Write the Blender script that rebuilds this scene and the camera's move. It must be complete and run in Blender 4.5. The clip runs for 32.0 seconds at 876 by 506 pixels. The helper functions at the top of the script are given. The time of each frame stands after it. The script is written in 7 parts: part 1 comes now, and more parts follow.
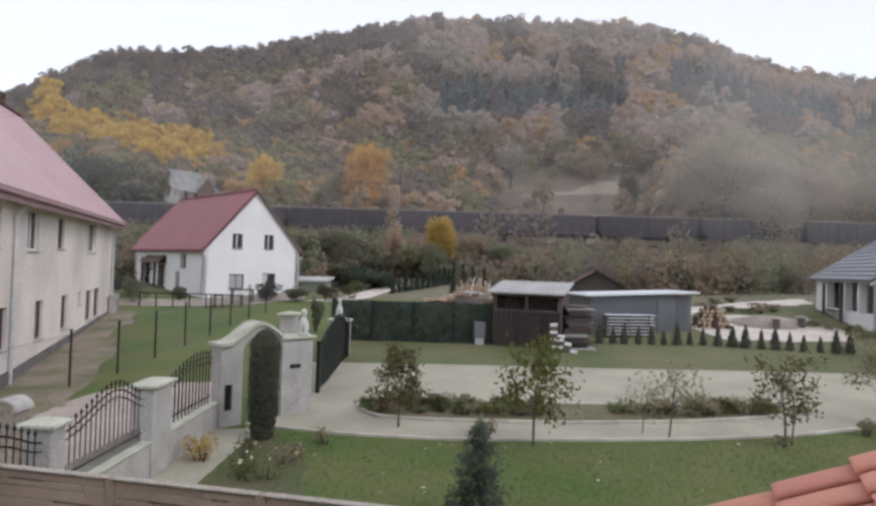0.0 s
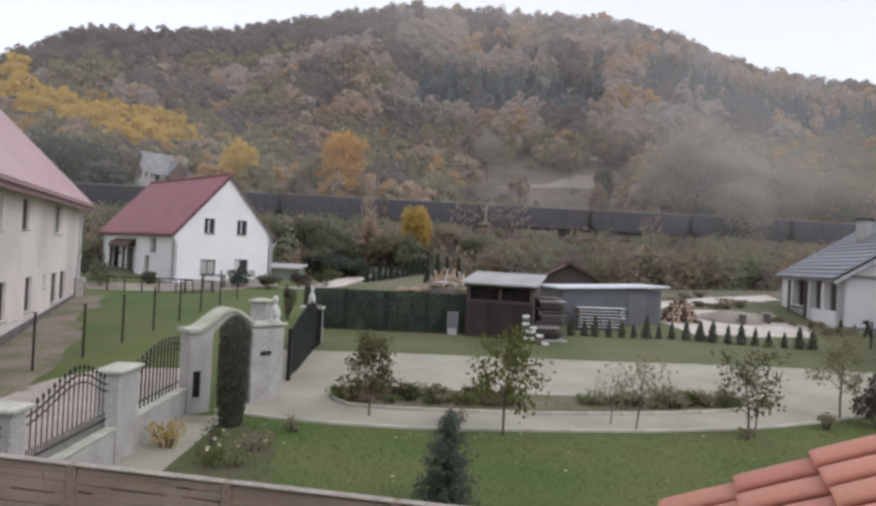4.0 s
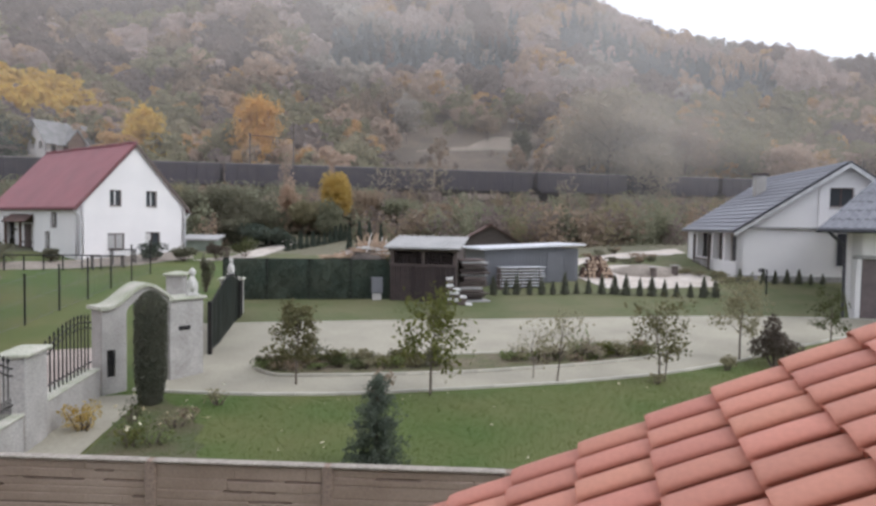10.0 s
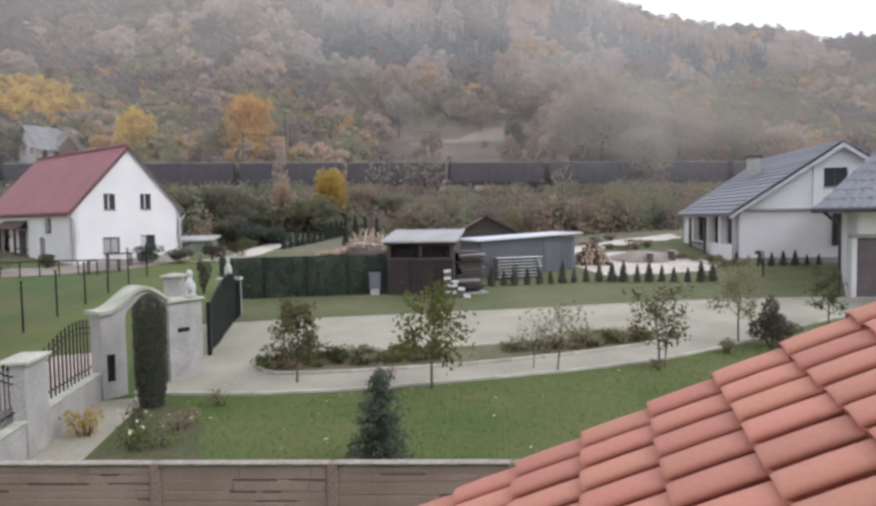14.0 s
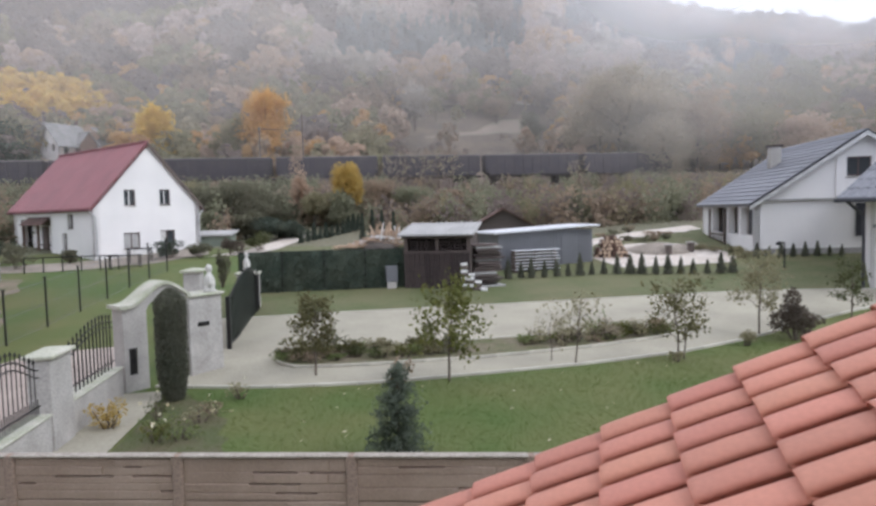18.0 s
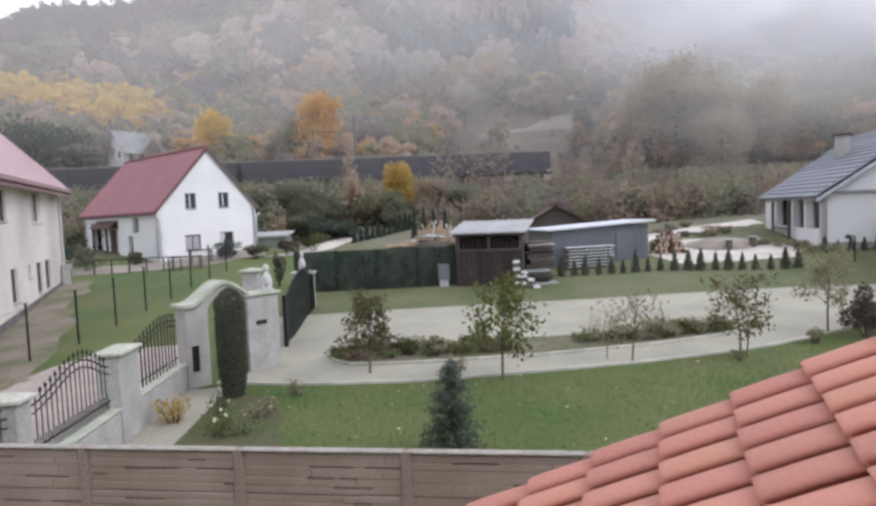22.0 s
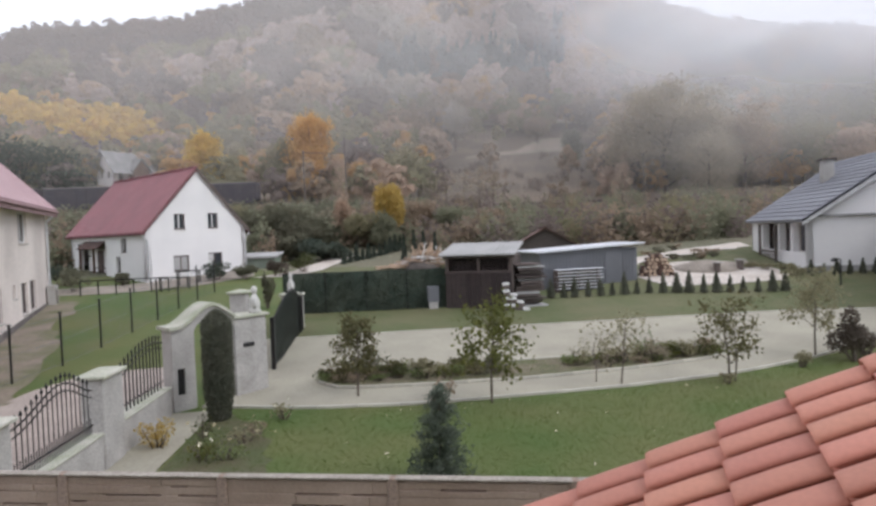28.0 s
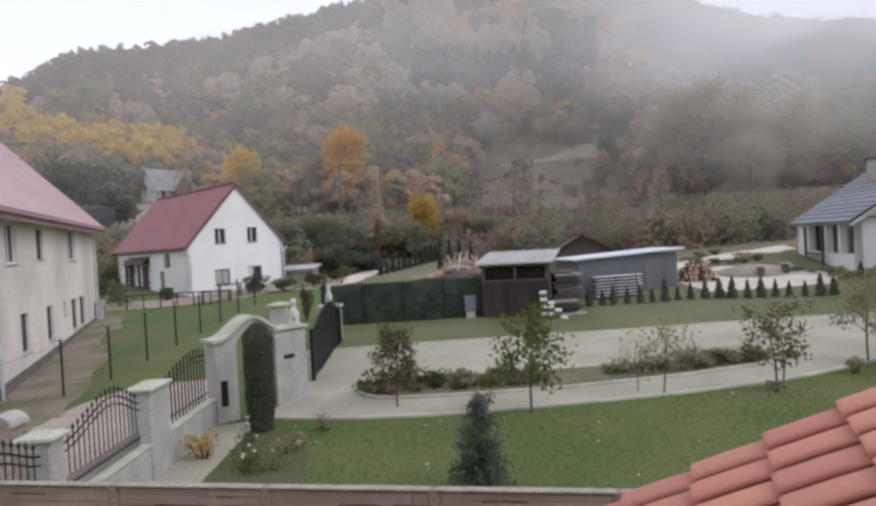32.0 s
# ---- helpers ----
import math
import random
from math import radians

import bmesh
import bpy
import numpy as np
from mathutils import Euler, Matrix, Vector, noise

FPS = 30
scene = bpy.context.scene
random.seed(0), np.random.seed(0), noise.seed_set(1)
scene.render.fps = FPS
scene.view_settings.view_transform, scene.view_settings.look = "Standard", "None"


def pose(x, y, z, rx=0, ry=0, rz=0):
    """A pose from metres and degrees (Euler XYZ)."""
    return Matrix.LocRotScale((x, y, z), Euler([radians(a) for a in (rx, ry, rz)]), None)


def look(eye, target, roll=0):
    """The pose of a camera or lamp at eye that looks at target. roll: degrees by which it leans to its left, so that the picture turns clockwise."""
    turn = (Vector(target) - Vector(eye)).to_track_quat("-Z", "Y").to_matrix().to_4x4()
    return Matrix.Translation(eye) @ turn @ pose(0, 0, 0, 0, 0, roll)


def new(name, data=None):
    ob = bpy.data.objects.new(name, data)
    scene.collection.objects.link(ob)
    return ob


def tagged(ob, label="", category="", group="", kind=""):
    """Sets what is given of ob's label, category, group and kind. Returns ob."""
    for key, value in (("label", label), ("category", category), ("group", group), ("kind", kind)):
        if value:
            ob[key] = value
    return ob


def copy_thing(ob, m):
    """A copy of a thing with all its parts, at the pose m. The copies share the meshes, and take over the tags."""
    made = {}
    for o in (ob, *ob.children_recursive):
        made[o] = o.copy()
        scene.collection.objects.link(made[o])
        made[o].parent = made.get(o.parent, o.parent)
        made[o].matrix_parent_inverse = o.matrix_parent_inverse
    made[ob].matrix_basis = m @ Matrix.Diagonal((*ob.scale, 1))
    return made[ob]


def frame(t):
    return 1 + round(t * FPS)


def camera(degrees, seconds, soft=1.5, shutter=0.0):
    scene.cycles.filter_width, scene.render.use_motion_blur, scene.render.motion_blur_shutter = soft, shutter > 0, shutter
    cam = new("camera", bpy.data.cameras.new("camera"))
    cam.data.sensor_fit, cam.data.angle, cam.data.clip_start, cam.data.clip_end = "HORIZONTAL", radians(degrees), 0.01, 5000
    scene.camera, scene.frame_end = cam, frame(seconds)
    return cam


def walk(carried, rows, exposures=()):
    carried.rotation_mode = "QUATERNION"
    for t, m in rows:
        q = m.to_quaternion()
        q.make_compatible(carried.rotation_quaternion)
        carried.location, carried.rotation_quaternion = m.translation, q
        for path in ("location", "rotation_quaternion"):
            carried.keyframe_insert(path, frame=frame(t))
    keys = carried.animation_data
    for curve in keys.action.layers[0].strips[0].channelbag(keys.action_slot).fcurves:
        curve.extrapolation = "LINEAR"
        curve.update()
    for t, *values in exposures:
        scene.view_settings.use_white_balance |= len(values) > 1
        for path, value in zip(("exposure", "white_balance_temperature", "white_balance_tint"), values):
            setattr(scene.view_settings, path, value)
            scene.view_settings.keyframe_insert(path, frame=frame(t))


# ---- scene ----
EYE = 4.2
PATH = [
    (0.0, (-0.023, -0.030, 0.007), (91.25, -1.68, 0.69)),
    (0.5, (-0.021, -0.028, 0.008), (91.38, -1.83, 0.29)),
    (1.0, (-0.019, -0.027, 0.009), (91.64, -1.85, 0.04)),
    (1.5, (-0.018, -0.027, 0.010), (91.78, -1.86, -0.19)),
    (2.0, (-0.018, -0.028, 0.009), (91.58, -1.81, -0.45)),
    (2.5, (-0.019, -0.027, 0.008), (91.33, -2.18, -0.63)),
    (3.0, (-0.017, -0.023, 0.005), (91.14, -2.73, -0.20)),
    (3.5, (-0.011, -0.013, 0.002), (91.03, -2.46, -0.09)),
    (4.0, (-0.003, 0.005, 0.000), (90.44, -2.89, -1.57)),
    (4.5, (0.005, 0.023, -0.001), (88.84, -3.08, -4.76)),
    (6.5, (0.021, 0.030, -0.018), (88.81, 0.70, -7.05)),
    (7.0, (0.021, 0.030, -0.018), (88.96, 0.14, -8.58)),
    (7.5, (0.019, 0.028, -0.018), (88.71, -0.23, -10.06)),
    (8.0, (0.016, 0.021, -0.016), (88.41, -0.35, -9.53)),
    (8.5, (0.012, 0.012, -0.016), (87.22, 0.02, -7.35)),
    (9.0, (0.009, 0.003, -0.015), (88.62, -1.06, -9.26)),
    (9.5, (0.004, -0.004, -0.015), (87.66, -1.09, -8.89)),
    (10.0, (0.001, -0.009, -0.014), (87.51, -0.98, -8.53)),
    (10.5, (-0.000, -0.012, -0.013), (87.30, -0.52, -8.04)),
    (11.0, (-0.002, -0.014, -0.012), (87.12, 0.02, -7.16)),
    (11.5, (-0.002, -0.013, -0.012), (87.30, 0.13, -8.03)),
    (12.0, (-0.000, -0.010, -0.013), (87.63, 0.24, -8.37)),
    (12.5, (-0.000, -0.007, -0.013), (87.67, 0.48, -9.27)),
    (13.0, (-0.000, -0.005, -0.011), (87.53, 0.70, -9.58)),
    (13.5, (-0.001, -0.003, -0.009), (87.00, 0.77, -9.33)),
    (14.0, (-0.002, -0.003, -0.006), (86.87, 0.94, -8.92)),
    (14.5, (-0.004, -0.001, -0.004), (86.76, 0.86, -8.96)),
    (16.5, (-0.009, -0.009, 0.004), (86.71, 1.15, -9.49)),
    (17.0, (-0.007, -0.005, 0.003), (86.55, 1.35, -8.91)),
    (17.5, (-0.006, -0.002, 0.002), (86.30, 1.41, -8.53)),
    (18.0, (-0.005, 0.000, 0.001), (86.27, 1.41, -7.45)),
    (18.5, (-0.002, 0.002, -0.000), (86.26, 2.32, -4.12)),
    (19.0, (-0.001, 0.004, -0.002), (86.14, 2.58, -3.38)),
    (19.5, (-0.001, 0.004, -0.001), (85.90, 2.75, -3.12)),
    (20.0, (-0.002, 0.005, -0.001), (85.69, 2.84, -2.84)),
    (20.5, (-0.005, 0.004, -0.005), (86.03, 2.58, -3.42)),
    (21.0, (-0.008, 0.002, -0.010), (87.13, 2.05, -1.74)),
    (21.5, (-0.007, 0.003, -0.015), (86.94, 2.42, -1.94)),
    (22.0, (-0.007, 0.003, -0.017), (86.29, 2.36, -2.86)),
    (22.5, (-0.006, 0.003, -0.014), (85.93, 2.97, -2.57)),
    (23.0, (0.000, 0.006, -0.013), (86.72, 3.28, -2.85)),
    (23.5, (0.007, 0.012, -0.013), (86.86, 2.61, -2.64)),
    (24.0, (0.009, 0.013, -0.013), (87.48, 3.11, -2.92)),
    (24.5, (0.005, 0.006, -0.015), (88.40, 2.46, -5.60)),
    (25.0, (-0.001, -0.002, -0.017), (87.85, 2.75, -3.62)),
    (25.5, (-0.002, -0.005, -0.015), (87.61, 2.29, -3.65)),
    (27.5, (0.016, 0.012, 0.005), (87.46, 2.03, -4.61)),
    (28.0, (0.019, 0.014, 0.009), (88.16, 2.11, -3.73)),
    (28.5, (0.019, 0.014, 0.013), (88.13, 2.60, -2.02)),
    (29.0, (0.018, 0.011, 0.017), (87.28, 3.32, -3.71)),
    (29.5, (0.015, 0.008, 0.021), (88.35, 3.96, -2.15)),
    (30.0, (0.014, 0.004, 0.023), (88.77, 3.87, -1.64)),
    (30.5, (0.013, -0.001, 0.024), (89.03, 3.76, -1.36)),
    (31.0, (0.013, -0.005, 0.023), (89.55, 3.59, -0.60)),
    (31.5, (0.012, -0.007, 0.025), (89.18, 3.42, -0.99)),
    (32.0, (0.011, -0.009, 0.027), (89.14, 3.29, -0.55)),
]
cam = camera(68.87, 32.0, soft=2.9)
EXPOSURES = [(0, -0.04, 6100, 10), (4, -0.05, 6100, 10), (7, 0.12, 6050, 10), (9, 0.16, 6050, 10), (12, 0.23, 6050, 10), (16.5, 0.18, 6000, 10), (18, 0.28, 5950, 10), (20, 0.43, 5940, 10), (22, 0.28, 5900, 10), (23, 0.27, 5900, 10), (25.5, 0.05, 5970, 10), (28, 0.1, 6100, 10), (31, -0.04, 6120, 10), (32, -0.04, 6080, 10)]
walk(cam, [(t, pose(p[0], p[1], EYE + p[2], *a)) for t, p, a in PATH], EXPOSURES)

# ---- world and light: a bright overcast sky, a wide soft sun ----
SUN_TILT, SUN_TURN = 45.0, 118.0
world = bpy.data.worlds.new("overcast_sky")
scene.world = world
world.use_nodes = True
wt = world.node_tree
wt.nodes.clear()
w_sky = wt.nodes.new("ShaderNodeTexSky")
w_sky.sky_type, w_sky.sun_disc = "NISHITA", False
w_sky.sun_elevation, w_sky.sun_rotation = radians(SUN_TILT), radians(SUN_TURN)
w_bg = wt.nodes.new("ShaderNodeBackground")
w_bg.inputs[1].default_value = 0.05
w_cloud = wt.nodes.new("ShaderNodeBackground")
w_cloud.inputs[0].default_value = (1.0, 0.962, 0.966, 1)
w_cloud.inputs[1].default_value = 0.93
w_add = wt.nodes.new("ShaderNodeAddShader")
w_out = wt.nodes.new("ShaderNodeOutputWorld")
wt.links.new(w_sky.outputs[0], w_bg.inputs[0])
wt.links.new(w_bg.outputs[0], w_add.inputs[0])
wt.links.new(w_cloud.outputs[0], w_add.inputs[1])
wt.links.new(w_add.outputs[0], w_out.inputs[0])
sun = new("sun", bpy.data.lights.new("sun", "SUN"))
sun.data.energy, sun.data.angle, sun.data.color = 0.95, radians(25), (1.0, 0.97, 0.93)
sun.matrix_world = look((60 * math.sin(radians(SUN_TURN)), 60 * math.cos(radians(SUN_TURN)), 60), (0, 0, 0))


# ---- materials ----
def mat(name, c1, c2=None, scale=3.0, rough=0.85, bump=0.2, bscale=30.0, metal=0.0, rnd="", amount=0.25, fine=0.25, stretch=None, depth=0.02):
    """A node material: two colours mixed by a broad noise, darkened by a fine one, with relief, and varied piece by piece (rnd: object or island)."""
    m = bpy.data.materials.new(name)
    m.use_nodes = True
    nt = m.node_tree
    N, L = nt.nodes, nt.links
    p = N["Principled BSDF"]
    tc = N.new("ShaderNodeTexCoord")
    mp = N.new("ShaderNodeMapping")
    L.new(tc.outputs["Object"], mp.inputs[0])
    if stretch:
        mp.inputs["Scale"].default_value = stretch
    n1 = N.new("ShaderNodeTexNoise")
    n1.inputs["Scale"].default_value, n1.inputs["Detail"].default_value = scale, 4
    n2 = N.new("ShaderNodeTexNoise")
    n2.inputs["Scale"].default_value, n2.inputs["Detail"].default_value = bscale, 3
    for n in (n1, n2):
        L.new(mp.outputs[0], n.inputs["Vector"])
    ramp = N.new("ShaderNodeMapRange")
    ramp.inputs[1].default_value, ramp.inputs[2].default_value = 0.35, 0.65
    L.new(n1.outputs[0], ramp.inputs[0])
    mix = N.new("ShaderNodeMix")
    mix.data_type = "RGBA"
    mix.inputs[6].default_value = (*c1, 1)
    mix.inputs[7].default_value = (*(c2 or [c * 0.75 for c in c1]), 1)
    L.new(ramp.outputs[0], mix.inputs[0])
    hsv = N.new("ShaderNodeHueSaturation")
    L.new(mix.outputs[2], hsv.inputs["Color"])
    val = N.new("ShaderNodeMapRange")
    val.inputs[1].default_value, val.inputs[2].default_value = 0.3, 0.7
    val.inputs[3].default_value, val.inputs[4].default_value = 1 - fine, 1 + fine
    L.new(n2.outputs[0], val.inputs[0])
    if rnd:
        if rnd == "object":
            r = N.new("ShaderNodeObjectInfo").outputs["Random"]
        else:
            r = N.new("ShaderNodeNewGeometry").outputs["Random Per Island"]
        rv = N.new("ShaderNodeMapRange")
        rv.inputs[3].default_value, rv.inputs[4].default_value = 1 - amount, 1 + amount
        L.new(r, rv.inputs[0])
        mul = N.new("ShaderNodeMath")
        mul.operation = "MULTIPLY"
        L.new(val.outputs[0], mul.inputs[0])
        L.new(rv.outputs[0], mul.inputs[1])
        L.new(mul.outputs[0], hsv.inputs["Value"])
        rh = N.new("ShaderNodeMapRange")
        rh.inputs[3].default_value, rh.inputs[4].default_value = 0.5 - 0.05 * amount, 0.5 + 0.05 * amount
        sep = N.new("ShaderNodeMath")
        sep.operation = "FRACT"
        m7 = N.new("ShaderNodeMath")
        m7.operation = "MULTIPLY"
        m7.inputs[1].default_value = 7.3
        L.new(r, m7.inputs[0])
        L.new(m7.outputs[0], sep.inputs[0])
        L.new(sep.outputs[0], rh.inputs[0])
        L.new(rh.outputs[0], hsv.inputs["Hue"])
    else:
        L.new(val.outputs[0], hsv.inputs["Value"])
    L.new(hsv.outputs[0], p.inputs["Base Color"])
    p.inputs["Roughness"].default_value, p.inputs["Metallic"].default_value = rough, metal
    if bump:
        b = N.new("ShaderNodeBump")
        b.inputs["Strength"].default_value, b.inputs["Distance"].default_value = bump, depth
        L.new(n2.outputs[0], b.inputs["Height"])
        L.new(b.outputs[0], p.inputs["Normal"])
    return m


def glass_mat(name, tint=(0.05, 0.055, 0.06)):
    m = bpy.data.materials.new(name)
    m.use_nodes = True
    p = m.node_tree.nodes["Principled BSDF"]
    p.inputs["Base Color"].default_value = (*tint, 1)
    p.inputs["Roughness"].default_value = 0.08
    p.inputs["Specular IOR Level"].default_value = 0.16
    return m


LAWN = mat("mown_grass", (0.065, 0.105, 0.0175), (0.116, 0.124, 0.036), scale=0.3, bump=0.25, bscale=45, fine=0.07, depth=0.03)
FIELD = mat("dull_autumn_grass", (0.098, 0.116, 0.042), (0.142, 0.138, 0.066), scale=0.6, bump=0.6, bscale=30, fine=0.25, depth=0.05)
MEADOW = mat("rough_meadow", (0.125, 0.125, 0.075), (0.17, 0.155, 0.10), scale=0.22, bump=0.9, bscale=12, fine=0.4, depth=0.1)
SCRUB = mat("dry_hillside", (0.19, 0.145, 0.106), (0.128, 0.103, 0.077), scale=0.1, bump=1.0, bscale=3, fine=0.4, depth=0.3)
# leaf litter, paled to lift the dark gaps between hill crowns as haze would
LITTER = mat("haze_paled_leaf_litter", (0.36, 0.30, 0.24), (0.30, 0.25, 0.205), scale=0.1, bump=0.4, bscale=3, fine=0.15, depth=0.2)
DRY = mat("dry_clearing_grass", (0.30, 0.25, 0.20), (0.22, 0.185, 0.145), scale=0.09, bump=0.6, bscale=2, fine=0.25, depth=0.2)
PAVING = mat("pale_concrete_paving", (0.375, 0.348, 0.272), (0.30, 0.278, 0.218), scale=0.5, bump=0.4, bscale=16, fine=0.1)
KERB = mat("kerb_concrete", (0.50, 0.475, 0.40), (0.40, 0.38, 0.32), scale=3, bump=0.3, bscale=40, rnd="object", amount=0.12, fine=0.15)
BED_TURF = mat("weedy_bed_soil", (0.105, 0.112, 0.045), (0.17, 0.14, 0.095), scale=1.6, bump=1.0, bscale=14, fine=0.35, depth=0.06)
BORDER = mat("thin_turf_and_earth", (0.07, 0.085, 0.028), (0.105, 0.09, 0.048), scale=1.3, bump=0.6, bscale=18, fine=0.2, depth=0.03)
GRAVEL = mat("pale_gravel", (0.62, 0.56, 0.50), (0.48, 0.42, 0.36), scale=0.7, bump=0.6, bscale=18, fine=0.25)
DIRT = mat("trodden_dirt_and_shaded_shaft", (0.23, 0.195, 0.16), (0.32, 0.275, 0.23), scale=0.8, bump=0.7, bscale=12, fine=0.3)
VERGE_DIRT = mat("trodden_earth_and_grass", (0.25, 0.20, 0.16), (0.13, 0.135, 0.06), scale=0.75, bump=0.7, bscale=9, fine=0.2)
STREET = mat("beige_street_dust", (0.44, 0.37, 0.325), (0.36, 0.30, 0.265), scale=0.7, bump=0.5, bscale=18, fine=0.2)
BALLAST = mat("track_ballast", (0.16, 0.145, 0.13), (0.24, 0.21, 0.18), scale=2, bump=1.0, bscale=9, fine=0.4)
STONE = mat("pale_wall_render", (0.452, 0.432, 0.408), (0.345, 0.328, 0.305), scale=1.6, bump=0.4, bscale=25, fine=0.18)
COPING = mat("mossy_coping_stone", (0.50, 0.485, 0.42), (0.36, 0.375, 0.275), scale=2.4, bump=0.4, bscale=30, fine=0.2)
IRON = mat("black_wrought_iron", (0.012, 0.012, 0.014), (0.03, 0.028, 0.026), scale=8, rough=0.5, bump=0.1, metal=0.4)
CREAM = mat("weathered_cream_render", (0.78, 0.70, 0.655), (0.58, 0.515, 0.48), scale=0.38, bump=0.25, bscale=10, fine=0.1, stretch=(1, 1, 0.6))
WHITE = mat("white_render", (0.79, 0.765, 0.755), (0.73, 0.71, 0.705), scale=0.5, bump=0.15, bscale=20, fine=0.05)
DAMP = mat("damp_dark_plinth", (0.12, 0.105, 0.10), (0.18, 0.16, 0.15), scale=1.5, fine=0.2)
OLD_SLATE = mat("dull_old_slate", (0.27, 0.265, 0.262), (0.19, 0.187, 0.185), scale=0.8, rough=0.8, fine=0.15)
PLINTH = mat("grey_plinth", (0.36, 0.35, 0.34), (0.28, 0.27, 0.26), scale=2)
RED_ROOF = mat("red_sheet_roof", (0.28, 0.105, 0.115), (0.23, 0.09, 0.1), scale=0.6, rough=0.55, bump=0.05, fine=0.08)
PINK_ROOF = mat("faded_red_sheet_roof", (0.53, 0.375, 0.39), (0.47, 0.325, 0.34), scale=0.5, rough=0.5, bump=0.05, fine=0.06)
EAVE_TRIM = mat("dull_red_eave_boards", (0.33, 0.215, 0.22), (0.28, 0.18, 0.19), scale=2, bump=0.1)
BROWN_TRIM = mat("dark_red_brown_trim", (0.13, 0.04, 0.045), (0.09, 0.03, 0.035))
GREY_TILE = mat("grey_roof_tile", (0.17, 0.172, 0.195), (0.225, 0.228, 0.25), scale=5, rough=0.42, bump=0.1, rnd="object", amount=0.12)
CLAY = mat("terracotta_roof_tile", (0.53, 0.232, 0.165), (0.45, 0.20, 0.15), scale=2.5, rough=0.68, bump=0.12, bscale=50, rnd="object", amount=0.1, fine=0.05, depth=0.004)
# near-black brown that stands in for the shade in the tile grooves
GROOVE_SHADE = mat("tile_groove_shade", (0.06, 0.025, 0.02))
WOOD_DARK = mat("dark_weathered_timber", (0.085, 0.066, 0.06), (0.125, 0.1, 0.088), scale=2, stretch=(1, 1, 8), rnd="object", amount=0.3)
WOOD_BROWN = mat("brown_timber", (0.13, 0.075, 0.055), (0.09, 0.055, 0.045), scale=2, rnd="object", amount=0.2)
# stain of the store planks; also darkens the firewood as shade under the roof
STORE_WOOD = mat("stained_planks_and_shaded_logs", (0.052, 0.036, 0.034), (0.036, 0.027, 0.026), scale=2, stretch=(1, 1, 6), rnd="object", amount=0.25)
WOOD_PALE = mat("fresh_cut_timber", (0.52, 0.40, 0.28), (0.36, 0.27, 0.19), scale=5, bump=0.2, rnd="island", amount=0.35)
FENCE_CONC = mat("brown_moulded_concrete", (0.25, 0.182, 0.14), (0.335, 0.255, 0.205), scale=1.1, bump=0.3, bscale=30, fine=0.1)
FENCE_POST = mat("moulded_concrete_post", (0.29, 0.215, 0.17), (0.25, 0.185, 0.15), scale=3, bump=0.3)
FENCE_CAP = mat("worn_fence_capping", (0.36, 0.32, 0.275), (0.26, 0.23, 0.195), scale=3)
GREEN_NET = mat("dark_green_privacy_mesh", (0.04, 0.06, 0.045), (0.065, 0.078, 0.055), scale=0.8, bump=0.5, bscale=60, fine=0.4)
HUT_PAINT = mat("dull_grey_green_paint", (0.25, 0.285, 0.23), (0.2, 0.23, 0.19), scale=1.5, bump=0.2, fine=0.12)
GREY_METAL = mat("grey_sheet_metal", (0.175, 0.178, 0.195), (0.145, 0.148, 0.162), scale=0.7, rough=0.45, bump=0.05, metal=0.2, fine=0.06)
PALE_METAL = mat("pale_roof_sheet", (0.72, 0.73, 0.76), (0.62, 0.63, 0.66), scale=1, rough=0.45, bump=0.05, fine=0.08)
GREY_SHEET = mat("dull_grey_roof_sheet", (0.42, 0.41, 0.40), (0.34, 0.335, 0.325), scale=0.9, bump=0.1, fine=0.12)
FRAME_W = mat("white_painted_frame", (0.78, 0.77, 0.76), (0.7, 0.69, 0.68), scale=6, rough=0.4, bump=0)
FRAME_B = mat("brown_window_frame", (0.10, 0.06, 0.05), (0.07, 0.045, 0.04), scale=6, rough=0.5, bump=0)
PIPE_W = mat("pale_downpipe", (0.6, 0.6, 0.6), scale=3, rough=0.5, bump=0)
PIPE_D = mat("dark_downpipe", (0.04, 0.04, 0.05), scale=3, rough=0.4, bump=0)
DOOR_GREY = mat("grey_brown_door_paint", (0.16, 0.125, 0.125), (0.125, 0.1, 0.1), scale=2, rough=0.5, bump=0.05)
STATUE = mat("weathered_white_cast_stone", (0.60, 0.585, 0.55), (0.45, 0.44, 0.41), scale=6, bump=0.3, bscale=50)
GLASS = glass_mat("window_glass")
CURTAIN = mat("pale_curtain", (0.6, 0.58, 0.56), (0.45, 0.44, 0.43), scale=9, bump=0)
WAGON = mat("dark_wagon_paint", (0.04, 0.035, 0.046), (0.054, 0.045, 0.052), scale=0.7, rough=0.75, bump=0.1, rnd="object", amount=0.3, fine=0.2)
WAGON_RIM = mat("worn_pale_wagon_rim", (0.30, 0.28, 0.27), (0.16, 0.14, 0.135), scale=2, rough=0.5, bump=0)
WAGON_GEAR = mat("sooty_running_gear", (0.03, 0.025, 0.022), (0.05, 0.04, 0.035), scale=3)
